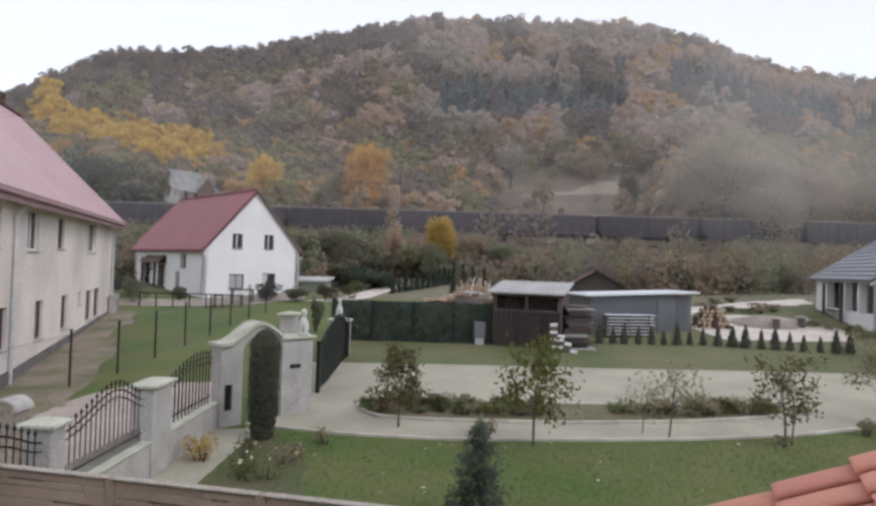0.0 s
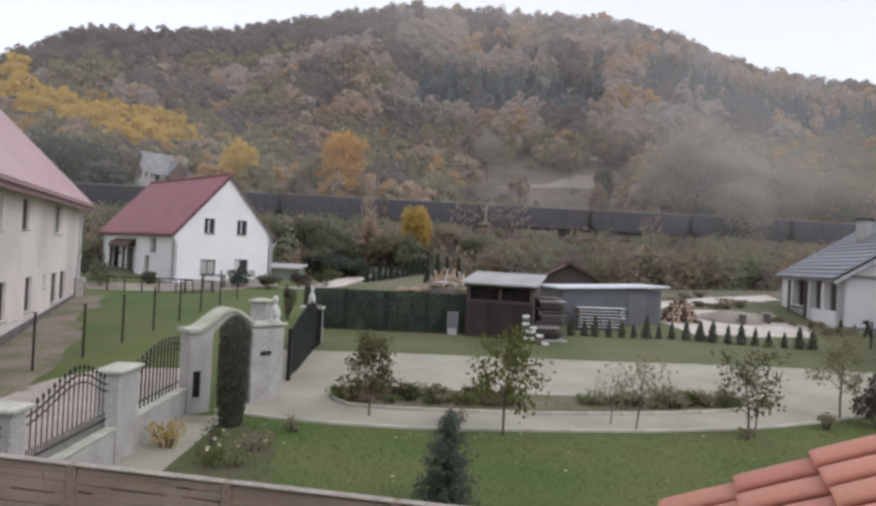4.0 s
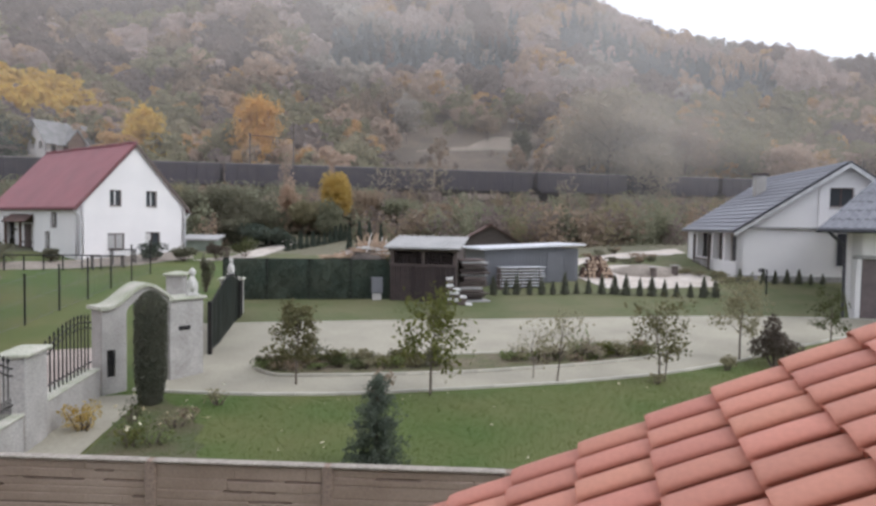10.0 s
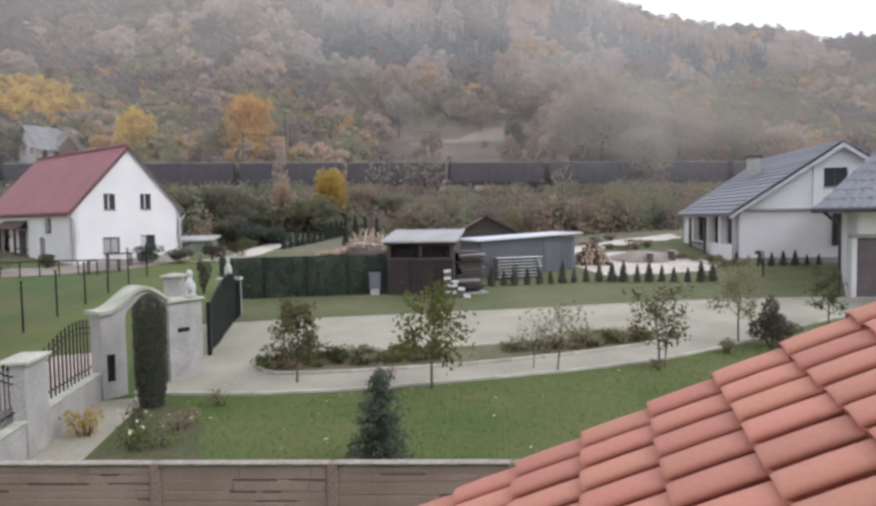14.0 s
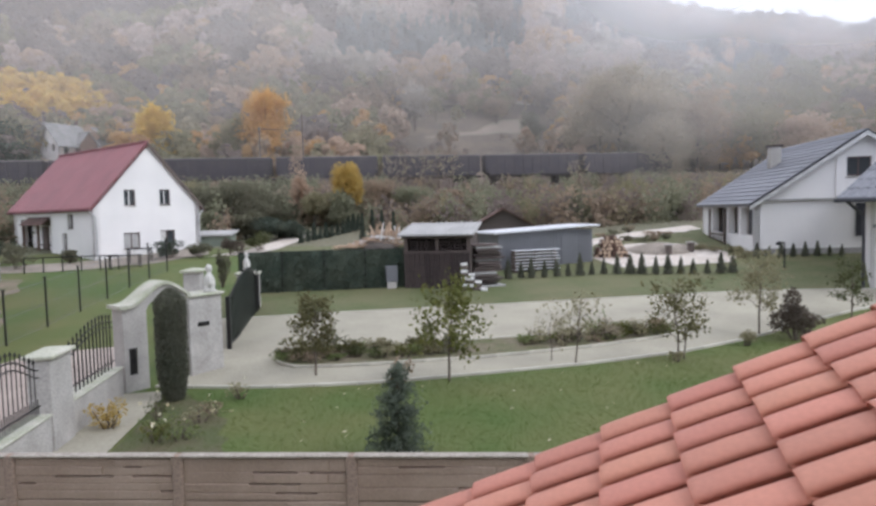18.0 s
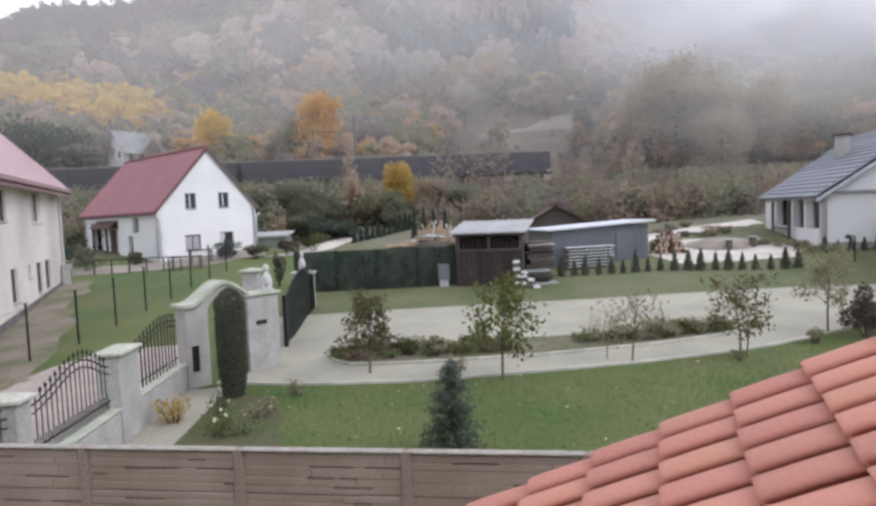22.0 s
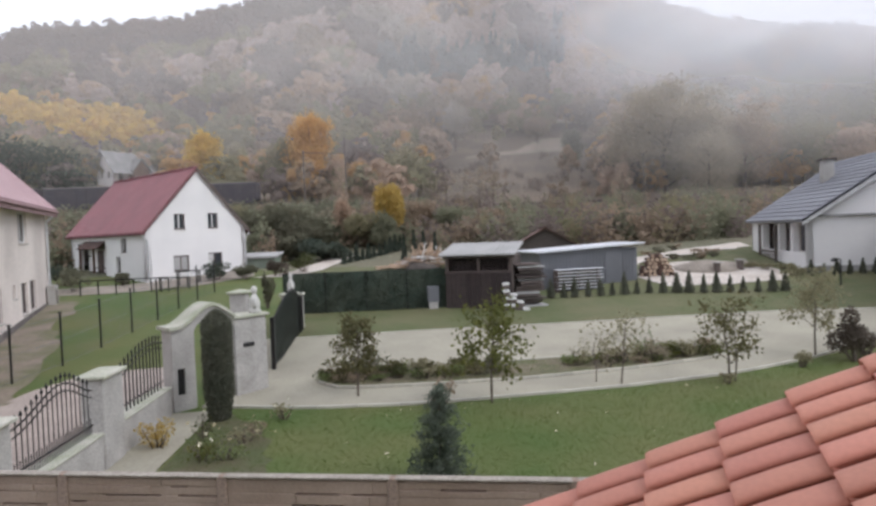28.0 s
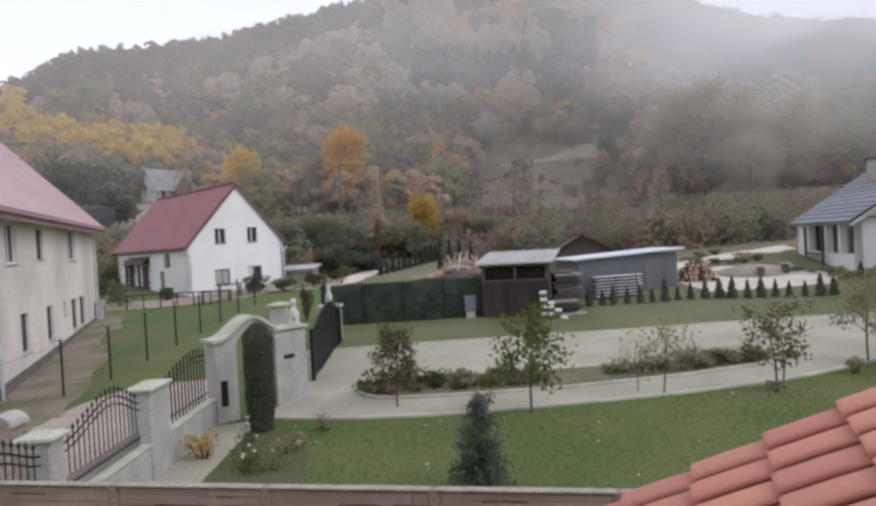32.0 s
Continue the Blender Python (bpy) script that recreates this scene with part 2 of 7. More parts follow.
COAL = mat("coal_load", (0.02, 0.02, 0.022), (0.035, 0.034, 0.035), scale=3, bump=1.0, bscale=6, depth=0.1)
BARK = mat("grey_brown_bark", (0.15, 0.12, 0.095), (0.09, 0.07, 0.055), scale=6, bump=0.6, bscale=30)


def leaf(name, c1, c2, amount=0.3, scale=0.4, thin=0.45, fine=0.12):
    """Leaf colours; thin leaves also let light through."""
    m = mat(name, c1, c2, scale=scale, rough=0.75, bump=0, rnd="island", amount=amount, fine=fine)
    nt = m.node_tree
    p, out = nt.nodes["Principled BSDF"], nt.nodes["Material Output"]
    p.inputs["Specular IOR Level"].default_value = 0.2
    tr = nt.nodes.new("ShaderNodeBsdfTranslucent")
    nt.links.new(p.inputs["Base Color"].links[0].from_socket, tr.inputs[0])
    mx = nt.nodes.new("ShaderNodeMixShader")
    mx.inputs[0].default_value = thin
    nt.links.new(p.outputs[0], mx.inputs[1])
    nt.links.new(tr.outputs[0], mx.inputs[2])
    nt.links.new(mx.outputs[0], out.inputs[0])
    return m


L_GREEN = leaf("green_leaves", (0.09, 0.102, 0.046), (0.12, 0.125, 0.058), 0.2)
L_OLIVE = leaf("olive_leaves", (0.275, 0.262, 0.16), (0.325, 0.285, 0.185), 0.06, 0.1, 0.55, 0.04)
L_YGREEN = leaf("yellow_green_leaves", (0.165, 0.165, 0.05), (0.115, 0.13, 0.042), 0.2)
L_TREE = leaf("dull_olive_green_leaves", (0.135, 0.13, 0.062), (0.17, 0.15, 0.078), 0.25)
L_YELLOW = leaf("yellow_autumn_leaves", (0.57, 0.415, 0.125), (0.49, 0.37, 0.145), 0.06, 0.1, 0.6, 0.03)
L_ORANGE = leaf("orange_autumn_leaves", (0.54, 0.345, 0.15), (0.47, 0.325, 0.175), 0.06, 0.1, 0.6, 0.03)
L_BROWN = leaf("brown_autumn_leaves", (0.355, 0.275, 0.20), (0.30, 0.238, 0.178), 0.06, 0.1, 0.55, 0.04)
# russet, mauve and grey hill crowns: base colours raised to hold distant haze
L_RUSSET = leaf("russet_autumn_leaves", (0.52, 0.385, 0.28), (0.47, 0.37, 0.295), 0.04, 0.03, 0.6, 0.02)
L_MAUVE = leaf("haze_paled_bare_mauve_crowns", (0.52, 0.42, 0.375), (0.46, 0.385, 0.35), 0.04, 0.03, 0.6, 0.02)
L_GOLD = leaf("golden_autumn_leaves", (0.70, 0.50, 0.13), (0.60, 0.44, 0.15), 0.06, 0.1, 0.6, 0.03)
L_FLAME = leaf("flame_orange_leaves", (0.64, 0.39, 0.13), (0.56, 0.36, 0.16), 0.06, 0.1, 0.6, 0.03)
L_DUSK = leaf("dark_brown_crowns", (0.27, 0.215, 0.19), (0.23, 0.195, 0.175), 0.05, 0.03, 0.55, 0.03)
L_GREY = leaf("haze_paled_bare_grey_crowns", (0.43, 0.385, 0.33), (0.395, 0.36, 0.32), 0.04, 0.03, 0.6, 0.02)
# firs carry the pale blue of distant haze in their base colour
L_FIR = leaf("haze_blued_fir_needles", (0.19, 0.22, 0.235), (0.22, 0.24, 0.25), 0.04, 0.05, 0.55, 0.02)
L_DEEP = leaf("deep_green_leaves", (0.165, 0.165, 0.112), (0.20, 0.188, 0.135), 0.06, 0.1, 0.55, 0.04)
L_SAGE = leaf("grey_green_leaves", (0.25, 0.255, 0.17), (0.29, 0.285, 0.20), 0.06, 0.1, 0.55, 0.04)
L_SPRUCE = leaf("blue_green_needles", (0.135, 0.165, 0.125), (0.17, 0.19, 0.15), 0.12, thin=0.6)
L_THUJA = leaf("thuja_scales", (0.145, 0.155, 0.115), (0.172, 0.172, 0.13), 0.1, scale=1.5, thin=0.55)
L_HEDGE = leaf("dark_creeper_leaves", (0.075, 0.095, 0.074), (0.095, 0.108, 0.082), 0.1, scale=0.7)
L_DARKRED = leaf("dark_red_leaves", (0.11, 0.092, 0.072), (0.135, 0.105, 0.085), 0.2)
TWIG = leaf("bare_grey_twigs", (0.40, 0.345, 0.26), (0.34, 0.295, 0.22), 0.06, 0.1, 0.6, 0.03)
L_PALE = leaf("pale_green_leaves", (0.20, 0.235, 0.10), (0.16, 0.195, 0.075), 0.2)
PETAL = mat("pale_petals", (0.7, 0.66, 0.5), (0.6, 0.5, 0.3), bump=0)


# ---- building tools ----
class Build:
    """Collects points and faces of one mesh."""

    def __init__(self):
        self.v, self.f, self.weld = [], [], False

    def add(self, pts, faces, m=None):
        k = len(self.v)
        self.v += [tuple(m @ Vector(p)) if m else tuple(p) for p in pts]
        self.f += [tuple(i + k for i in f) for f in faces]
        return self

    def box(self, x0, y0, z0, x1, y1, z1, c=0.01, m=None):
        """A box with chamfered edges."""
        lo, hi = (min(x0, x1), min(y0, y1), min(z0, z1)), (max(x0, x1), max(y0, y1), max(z0, z1))
        c = min(c, *[(h - l) * 0.3 for l, h in zip(lo, hi)])
        cen = Vector([(a + b) / 2 for a, b in zip(lo, hi)])
        pts, idx = [], {}
        for s in ((i, j, k) for i in (0, 1) for j in (0, 1) for k in (0, 1)):
            for a in range(3):
                idx[s, a] = len(pts)
                pts.append(tuple((hi[d] if s[d] else lo[d]) + (0 if d == a else (-c if s[d] else c)) for d in range(3)))
        faces = []
        for a in range(3):
            b, d = (a + 1) % 3, (a + 2) % 3
            for sg in (0, 1):
                ring = []
                for u, w in ((0, 0), (1, 0), (1, 1), (0, 1)):
                    s = [0, 0, 0]
                    s[a], s[b], s[d] = sg, u, w
                    ring.append(idx[tuple(s), a])
                faces.append(ring)
            for u in (0, 1):
                for w in (0, 1):
                    s, t = [0, 0, 0], [0, 0, 0]
                    s[b], s[d], s[a] = u, w, 0
                    t[b], t[d], t[a] = u, w, 1
                    s, t = tuple(s), tuple(t)
                    faces.append([idx[s, b], idx[t, b], idx[t, d], idx[s, d]])
        for s in ((i, j, k) for i in (0, 1) for j in (0, 1) for k in (0, 1)):
            faces.append([idx[s, 0], idx[s, 1], idx[s, 2]])
        out = []
        for f in faces:
            p = [Vector(pts[i]) for i in f]
            n = (p[1] - p[0]).cross(p[2] - p[0])
            mid = sum(p, Vector()) / len(p)
            out.append(f if n.dot(mid - cen) >= 0 else f[::-1])
        return self.add(pts, out, m)

    def rod(self, a, b, r0, r1=None, n=6, m=None):
        """A tapered round bar from a to b."""
        a, b = Vector(a), Vector(b)
        r1 = r0 if r1 is None else r1
        q = (b - a).to_track_quat("Z", "Y").to_matrix()
        pts = []
        for p, r in ((a, r0), (b, r1)):
            for i in range(n):
                w = 2 * math.pi * i / n
                pts.append(p + q @ Vector((r * math.cos(w), r * math.sin(w), 0)))
        faces = [(i, (i + 1) % n, n + (i + 1) % n, n + i) for i in range(n)] + [tuple(range(n))[::-1], tuple(range(n, 2 * n))]
        return self.add(pts, faces, m)

    def tube(self, path, r, n=6):
        """A round bar bent along a path in the xz plane, in one piece."""
        pts, faces = [], []
        for i, p in enumerate(path):
            d = (Vector(path[min(i + 1, len(path) - 1)]) - Vector(path[max(i - 1, 0)])).normalized()
            s = Vector((-d.z, 0, d.x))
            for k in range(n):
                w = 2 * math.pi * k / n
                pts.append(Vector(p) + s * (r * math.cos(w)) + Vector((0, r * math.sin(w), 0)))
        for i in range(len(path) - 1):
            for k in range(n):
                faces.append((i * n + k, i * n + (k + 1) % n, i * n + n + (k + 1) % n, i * n + n + k))
        faces += [tuple(range(n))[::-1], tuple(range(len(pts) - n, len(pts)))]
        return self.add(pts, faces)

    def turn(self, profile, n=12, m=None):
        """A body of revolution about z from (radius, height) pairs."""
        pts, faces = [], []
        for r, z in profile:
            for i in range(n):
                w = 2 * math.pi * i / n
                pts.append((r * math.cos(w), r * math.sin(w), z))
        for k in range(len(profile) - 1):
            for i in range(n):
                faces.append((k * n + i, k * n + (i + 1) % n, k * n + n + (i + 1) % n, k * n + n + i))
        faces += [tuple(range(n))[::-1], tuple(range(len(pts) - n, len(pts)))]
        return self.add(pts, faces, m)

    def prism(self, outline, h0, h1, axis="z", m=None):
        """A flat outline given depth along an axis."""
        put = {"z": lambda u, v, w: (u, v, w), "y": lambda u, v, w: (u, w, v), "x": lambda u, v, w: (w, u, v)}[axis]
        n = len(outline)
        pts = [put(u, v, h0) for u, v in outline] + [put(u, v, h1) for u, v in outline]
        faces = [tuple(range(n))[::-1], tuple(range(n, 2 * n))] + [(i, (i + 1) % n, n + (i + 1) % n, n + i) for i in range(n)]
        return self.add(pts, faces, m)

    def mesh(self, name):
        me = bpy.data.meshes.new(name)
        me.from_pydata(self.v, [], self.f)
        if self.weld:
            bm = bmesh.new()
            bm.from_mesh(me)
            bmesh.ops.remove_doubles(bm, verts=bm.verts, dist=1e-4)
            bm.to_mesh(me)
            bm.free()
        me.validate()
        me.update()
        return me


def tri_mesh(name, v, f):
    """A mesh from arrays of points and of triangles or quads."""
    me = bpy.data.meshes.new(name)
    v, f = np.asarray(v, "f"), np.asarray(f, "i")
    k = f.shape[1]
    me.vertices.add(len(v))
    me.vertices.foreach_set("co", v.ravel())
    me.loops.add(f.size)
    me.loops.foreach_set("vertex_index", f.ravel())
    me.polygons.add(len(f))
    me.polygons.foreach_set("loop_start", np.arange(0, f.size, k, dtype="i"))
    me.update(calc_edges=True)
    return me


def part(name, b, material, parent=None, label="", smooth=False):
    me = b.mesh(name) if isinstance(b, Build) else b
    if not me.materials:
        me.materials.append(material)
    if smooth:
        me.polygons.foreach_set("use_smooth", [True] * len(me.polygons))
    ob = new(name, me)
    ob.parent = parent
    return tagged(ob, label) if label else ob


def thing(name, m, label, category, group="", kind=""):
    ob = new(name)
    ob.matrix_basis = m
    ob.empty_display_size = 0.2
    return tagged(ob, label, category, group, kind)


def at_dir(x, y, z, dx, dy):
    """A pose at x, y, z whose x axis points along (dx, dy)."""
    return pose(x, y, z, 0, 0, math.degrees(math.atan2(dy, dx)))


# ---- the lie of the land ----
RIDGE = ((-180, 5), (-60, 7), (-45, 8.5), (-35, 9.9), (-31.5, 12.3), (-27.8, 14.4), (-23.5, 14.9), (-19, 15.7), (-10, 18.0), (-5, 19.2), (2.5, 19.8), (8, 19.4), (15, 19.0), (19.5, 17.8), (24, 16.0), (28, 14.2), (33, 12.8), (37, 12.1), (39.5, 11.1), (45, 10.6), (60, 8), (180, 5))
RAIL_Y, RAIL_Z = 91.0, 8.05


def softplus(v, k):
    return k * np.logaddexp(0, v / k)


def land(x, y):
    x, y = np.asarray(x, float), np.asarray(y, float)
    z = 0.075 * (softplus(y - 17, 1.0) - softplus(y - 46, 1.5))
    z = z + 0.03 * (softplus(x - 8, 1.5) - softplus(x - 40, 3)) * np.clip((y - 15) / 8, 0, 1) * np.clip((60 - y) / 10, 0, 1)
    z = z + 0.14 * (softplus(y - 50, 3) - softplus(y - 88.5, 0.6))
    r, az = np.hypot(x, y), np.degrees(np.arctan2(x, y))
    top = 4.2 + 340 * np.tan(np.radians(np.interp(az, [a for a, e in RIDGE], [e for a, e in RIDGE])))
    t = np.clip((r - 104) / 236, 0, 1)
    hill = (top - 3.65) * (0.36 * t + 0.64 * t * t)
    fade = np.clip((y - 93) / 8, 0, 1)
    over = np.clip((r - 345) / 900, 0, 1)
    return z + (hill * fade) * (1 - over) ** 2


def ground_z(x, y):
    return float(land(x, y))


def drape(name, a, b, off, material, n=60, k=8, label="", parent=None):
    """A sheet laid on the land between two lines."""
    def spread(line, count):
        p = np.array(line, float)
        s = np.r_[0, np.cumsum(np.hypot(*np.diff(p, axis=0).T))]
        t = np.linspace(0, s[-1], count)
        return np.c_[np.interp(t, s, p[:, 0]), np.interp(t, s, p[:, 1])]
    pa, pb = spread(a, n), spread(b, n)
    w = np.linspace(0, 1, k)[None, :, None]
    g = pa[:, None] * (1 - w) + pb[:, None] * w
    z = land(g[..., 0], g[..., 1]) + off
    v = np.concatenate([g, z[..., None]], -1).reshape(-1, 3)
    i = np.arange(n * k).reshape(n, k)
    f = np.stack([i[:-1, :-1], i[1:, :-1], i[1:, 1:], i[:-1, 1:]], -1).reshape(-1, 4)
    nv = np.cross(v[f[0][1]] - v[f[0][0]], v[f[0][2]] - v[f[0][0]])
    if nv[2] < 0:
        f = f[:, ::-1]
    ob = part(name, tri_mesh(name, v, f), material, parent)
    return tagged(ob, label, kind="structure") if label else ob


# ---- ground, paving, kerbs ----
def make_ground():
    az = np.r_[np.arange(-180, -50, 10), np.arange(-50, 50.1, 0.8), np.arange(60, 180, 10)]
    r = np.r_[0.004, np.arange(0.5, 60, 0.8), np.arange(60, 110, 0.8), np.geomspace(110, 400, 70), np.geomspace(430, 3000, 16)]
    A, R = np.meshgrid(np.radians(az), r)
    x, y = R * np.sin(A), R * np.cos(A)
    z = land(x, y)
    v = np.stack([x, y, z], -1).reshape(-1, 3)
    n, k = A.shape
    i = np.arange(n * k).reshape(n, k)
    j = np.roll(i, -1, axis=1)
    f = np.stack([i[:-1], i[1:], j[1:], j[:-1]], -1).reshape(-1, 4)[:, ::-1]
    v = np.r_[v, [[0, 0, 0]]]
    me = tri_mesh("ground", v, np.r_[f, np.stack([i[0], j[0], np.full(k, n * k), np.full(k, n * k)], -1)[:, [0, 1, 2, 2]]][:len(f)])
    for m in (LAWN, MEADOW, SCRUB, LITTER, FIELD):
        me.materials.append(m)
    mid = v[f].mean(1)
    rad, ang = np.hypot(mid[:, 0], mid[:, 1]), np.degrees(np.arctan2(mid[:, 0], mid[:, 1]))
    kind = np.where(mid[:, 1] < 44, 0, np.where(mid[:, 1] < 88, 1, 2))
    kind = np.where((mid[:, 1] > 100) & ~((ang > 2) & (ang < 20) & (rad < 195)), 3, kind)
    kind = np.where((kind == 0) & (mid[:, 0] > -5.5) & (mid[:, 1] > 22), 4, kind)
    me.polygons.foreach_set("material_index", kind.astype("i"))
    me.polygons.foreach_set("use_smooth", [True] * len(me.polygons))
    ob = new("ground", me)
    tagged(ob, "mown green lawn rising to a brown wooded hillside", "ground", kind="structure")


NEAR_EDGE = [(-5.0, 16.3), (-4.15, 16.1), (-2.4, 15.7), (0.3, 15.52), (3.1, 15.8), (5.9, 16.15), (9.1, 16.8), (11.9, 17.8), (14.5, 19.0), (17.5, 20.1), (20.5, 20.6), (28, 18.8)]
FAR_EDGE = [(-5.0, 23.6), (-2.9, 23.75), (0.4, 23.95), (4.6, 24.05), (9.8, 24.05), (14.8, 23.6), (17.5, 23.0), (20.5, 22.3), (28, 20.3)]
BED_NEAR = [(-2.35, 18.1), (-1.9, 17.4), (-1.2, 17.25), (0.3, 17.2), (3.35, 17.3), (6.5, 17.75), (9.3, 18.4), (10.1, 18.9)]
BED_FAR = [(-2.35, 18.1), (-2.0, 18.8), (-1.3, 19.1), (1.2, 19.15), (3.7, 19.16), (7, 19.35), (9.6, 19.6), (10.1, 18.9)]


def spaced(line, step):
    p = np.array(line, float)
    s = np.r_[0, np.cumsum(np.hypot(*np.diff(p, axis=0).T))]
    n = max(2, int(round(s[-1] / step)) + 1)
    t = np.linspace(0, s[-1], n)
    return np.c_[np.interp(t, s, p[:, 0]), np.interp(t, s, p[:, 1])]


def kerb_line(parent, line, step=1.0, w=0.08, up=0.07):
    p = spaced(line, step)
    b = Build().box(-step / 2 + 0.004, -w / 2, -0.15, step / 2 - 0.004, w / 2, up, 0.012)
    me = b.mesh("kerb_stone")
    me.materials.append(KERB)
    for (x0, y0), (x1, y1) in zip(p[:-1], p[1:]):
        ob = new("kerb_stone", me)
        z0, z1 = ground_z(x0, y0), ground_z(x1, y1)
        L = math.hypot(x1 - x0, y1 - y0)
        ob.matrix_basis = pose((x0 + x1) / 2, (y0 + y1) / 2, (z0 + z1) / 2, 0, -math.degrees(math.atan2(z1 - z0, L)), math.degrees(math.atan2(y1 - y0, x1 - x0))) @ Matrix.Diagonal((L / step, 1, 1, 1))
        ob.parent = parent


make_ground()
pavement = drape("pavement", NEAR_EDGE, FAR_EDGE, 0.02, PAVING, n=120, k=24, label="pale concrete paved drive and path")
bed = drape("planting_bed_soil", BED_NEAR, BED_FAR, 0.07, BED_TURF, n=60, k=10, label="weedy soil bed between path and drive, edged with kerb")
kerb_line(pavement, NEAR_EDGE)
kerb_line(pavement, FAR_EDGE, up=0.05)
kerb_line(bed, BED_NEAR, 0.5, up=0.1)
kerb_line(bed, BED_FAR, 0.5, up=0.1)
rag = random.Random(12)
ragged = lambda line, k=0.22: [(x + rag.uniform(-k, k), y + rag.uniform(-k, k)) for x, y in line]
drape("yard_gravel", ragged(spaced([(13.2, 30.3), (16.5, 29.6), (19, 30), (19.8, 31.4), (20.2, 33)], 0.5)), ragged(spaced([(13.0, 33.5), (13.8, 36), (15.2, 37.6), (17.8, 38), (20.6, 36.4)], 0.6)), 0.03, GRAVEL, n=70, k=20, label="pale gravel yard with light sand")
drape("yard_track", ragged(spaced([(13.8, 36.5), (15.4, 39.0), (18.5, 40.6), (24.5, 42.6)], 0.6)), ragged(spaced([(14.0, 38.4), (15.6, 41.0), (18.8, 43.0), (25.0, 45.4)], 0.6)), 0.034, GRAVEL, n=60, k=8, label="pale gravel track behind the yard")
drape("trodden_yard_patch", [(15.6, 34.2), (16.6, 33.6), (18.4, 33.5), (19.4, 34.3)], [(15.9, 36.2), (17.2, 37.2), (18.9, 37.0), (20.4, 36.2)], 0.045, DIRT, n=20, k=8, label="darker trodden earth in the gravel yard")
drape("gravel_track", [(-9, 40.5), (-6.9, 43.0), (-5.6, 48), (-4.6, 53)], [(-6.5, 40.5), (-5.0, 43), (-3.9, 48), (-3.3, 53)], 0.03, GRAVEL, n=30, k=6, label="pale gravel track between lawn and thuja row")
drape("house_forecourt", ragged(spaced([(-20.5, 36.2), (-16, 36.6), (-11.5, 38.2), (-9.3, 41.5)], 0.6)), ragged(spaced([(-20.5, 39.0), (-15.6, 40.2), (-12.2, 43.4), (-10.2, 45.6)], 0.6)), 0.02, DIRT, n=50, k=8, label="grey trodden forecourt before the white house")
drape("dirt_path", ragged(spaced([(-9.8, 12), (-10.2, 16), (-10.8, 19), (-11.9, 22), (-14.1, 27.5), (-16.6, 34.3)], 0.7), 0.35), [(-13.2, 11), (-13.5, 19.5), (-14.2, 21.9), (-16.0, 27.6), (-18.1, 34.6)], 0.02, VERGE_DIRT, n=40, k=8, label="trodden earth and patchy grass along the house wall")
drape("rose_border", [(-4.5, 10.2), (-4.5, 15.5)], ragged(spaced([(-2.6, 10.2), (-2.5, 12.2), (-2.9, 13.6), (-3.4, 14.6), (-4.0, 15.5)], 0.4), 0.15), 0.006, BORDER, n=60, k=14, label="thin olive turf and bare earth round the roses")
drape("wall_footing_paving", [(-5.6, 6), (-5.6, 15.8)], [(-4.55, 6), (-4.55, 15.9)], 0.03, PAVING, n=20, k=4, label="concrete strip along the garden wall")
drape("street_paving", [(-10.6, 4), (-10.7, 13), (-10.5, 18.5), (-9.6, 20.2)], [(-6.0, 4), (-6.0, 14), (-6.2, 17.5), (-7.2, 20.6)], 0.02, STREET, n=30, k=8, label="pale street surface outside the garden wall")
def on_bearing(rows):
    return [(r * math.sin(radians(a)), r * math.cos(radians(a))) for a, r in rows]


drape("dry_meadow", on_bearing([(6.5, 160), (9, 162), (11, 163), (13, 164.5), (15.2, 165)]), on_bearing([(6.5, 161.5), (9, 165.5), (11, 167), (12.2, 175), (13.2, 179), (15.2, 179)]), 0.12, DRY, n=80, k=14, label="strip of pale dry grass on the hillside")
track_bed = drape("track_bed", [(-260, RAIL_Y - 3.2), (260, RAIL_Y - 3.2)], [(-260, RAIL_Y + 3.2), (260, RAIL_Y + 3.2)], 0.25, BALLAST, n=60, k=4, label="grey ballast bed of a railway line")


# ---- houses ----
def wall_build(length, top, holes, t=0.35, base=-0.5, cuts=()):
    """A wall along x with its outer face at y = 0 and openings through it. top: height at x. holes: (x0, z0, x1, z1)."""
    b = Build()
    b.weld = True
    xs = sorted({0, length, *cuts, *[h[0] for h in holes], *[h[2] for h in holes]})
    for xa, xb in zip(xs[:-1], xs[1:]):
        if xb - xa < 1e-4:
            continue
        mid = (xa + xb) / 2
        inside = sorted((h for h in holes if h[0] < mid < h[2]), key=lambda h: h[1])
        z = base
        for h in inside:
            b.prism([(xa, z), (xb, z), (xb, h[1]), (xa, h[1])], 0, t, "y")
            z = h[3]
        b.prism([(xa, z), (xb, z), (xb, top(xb)), (xa, top(xa))], 0, t, "y")
    return b


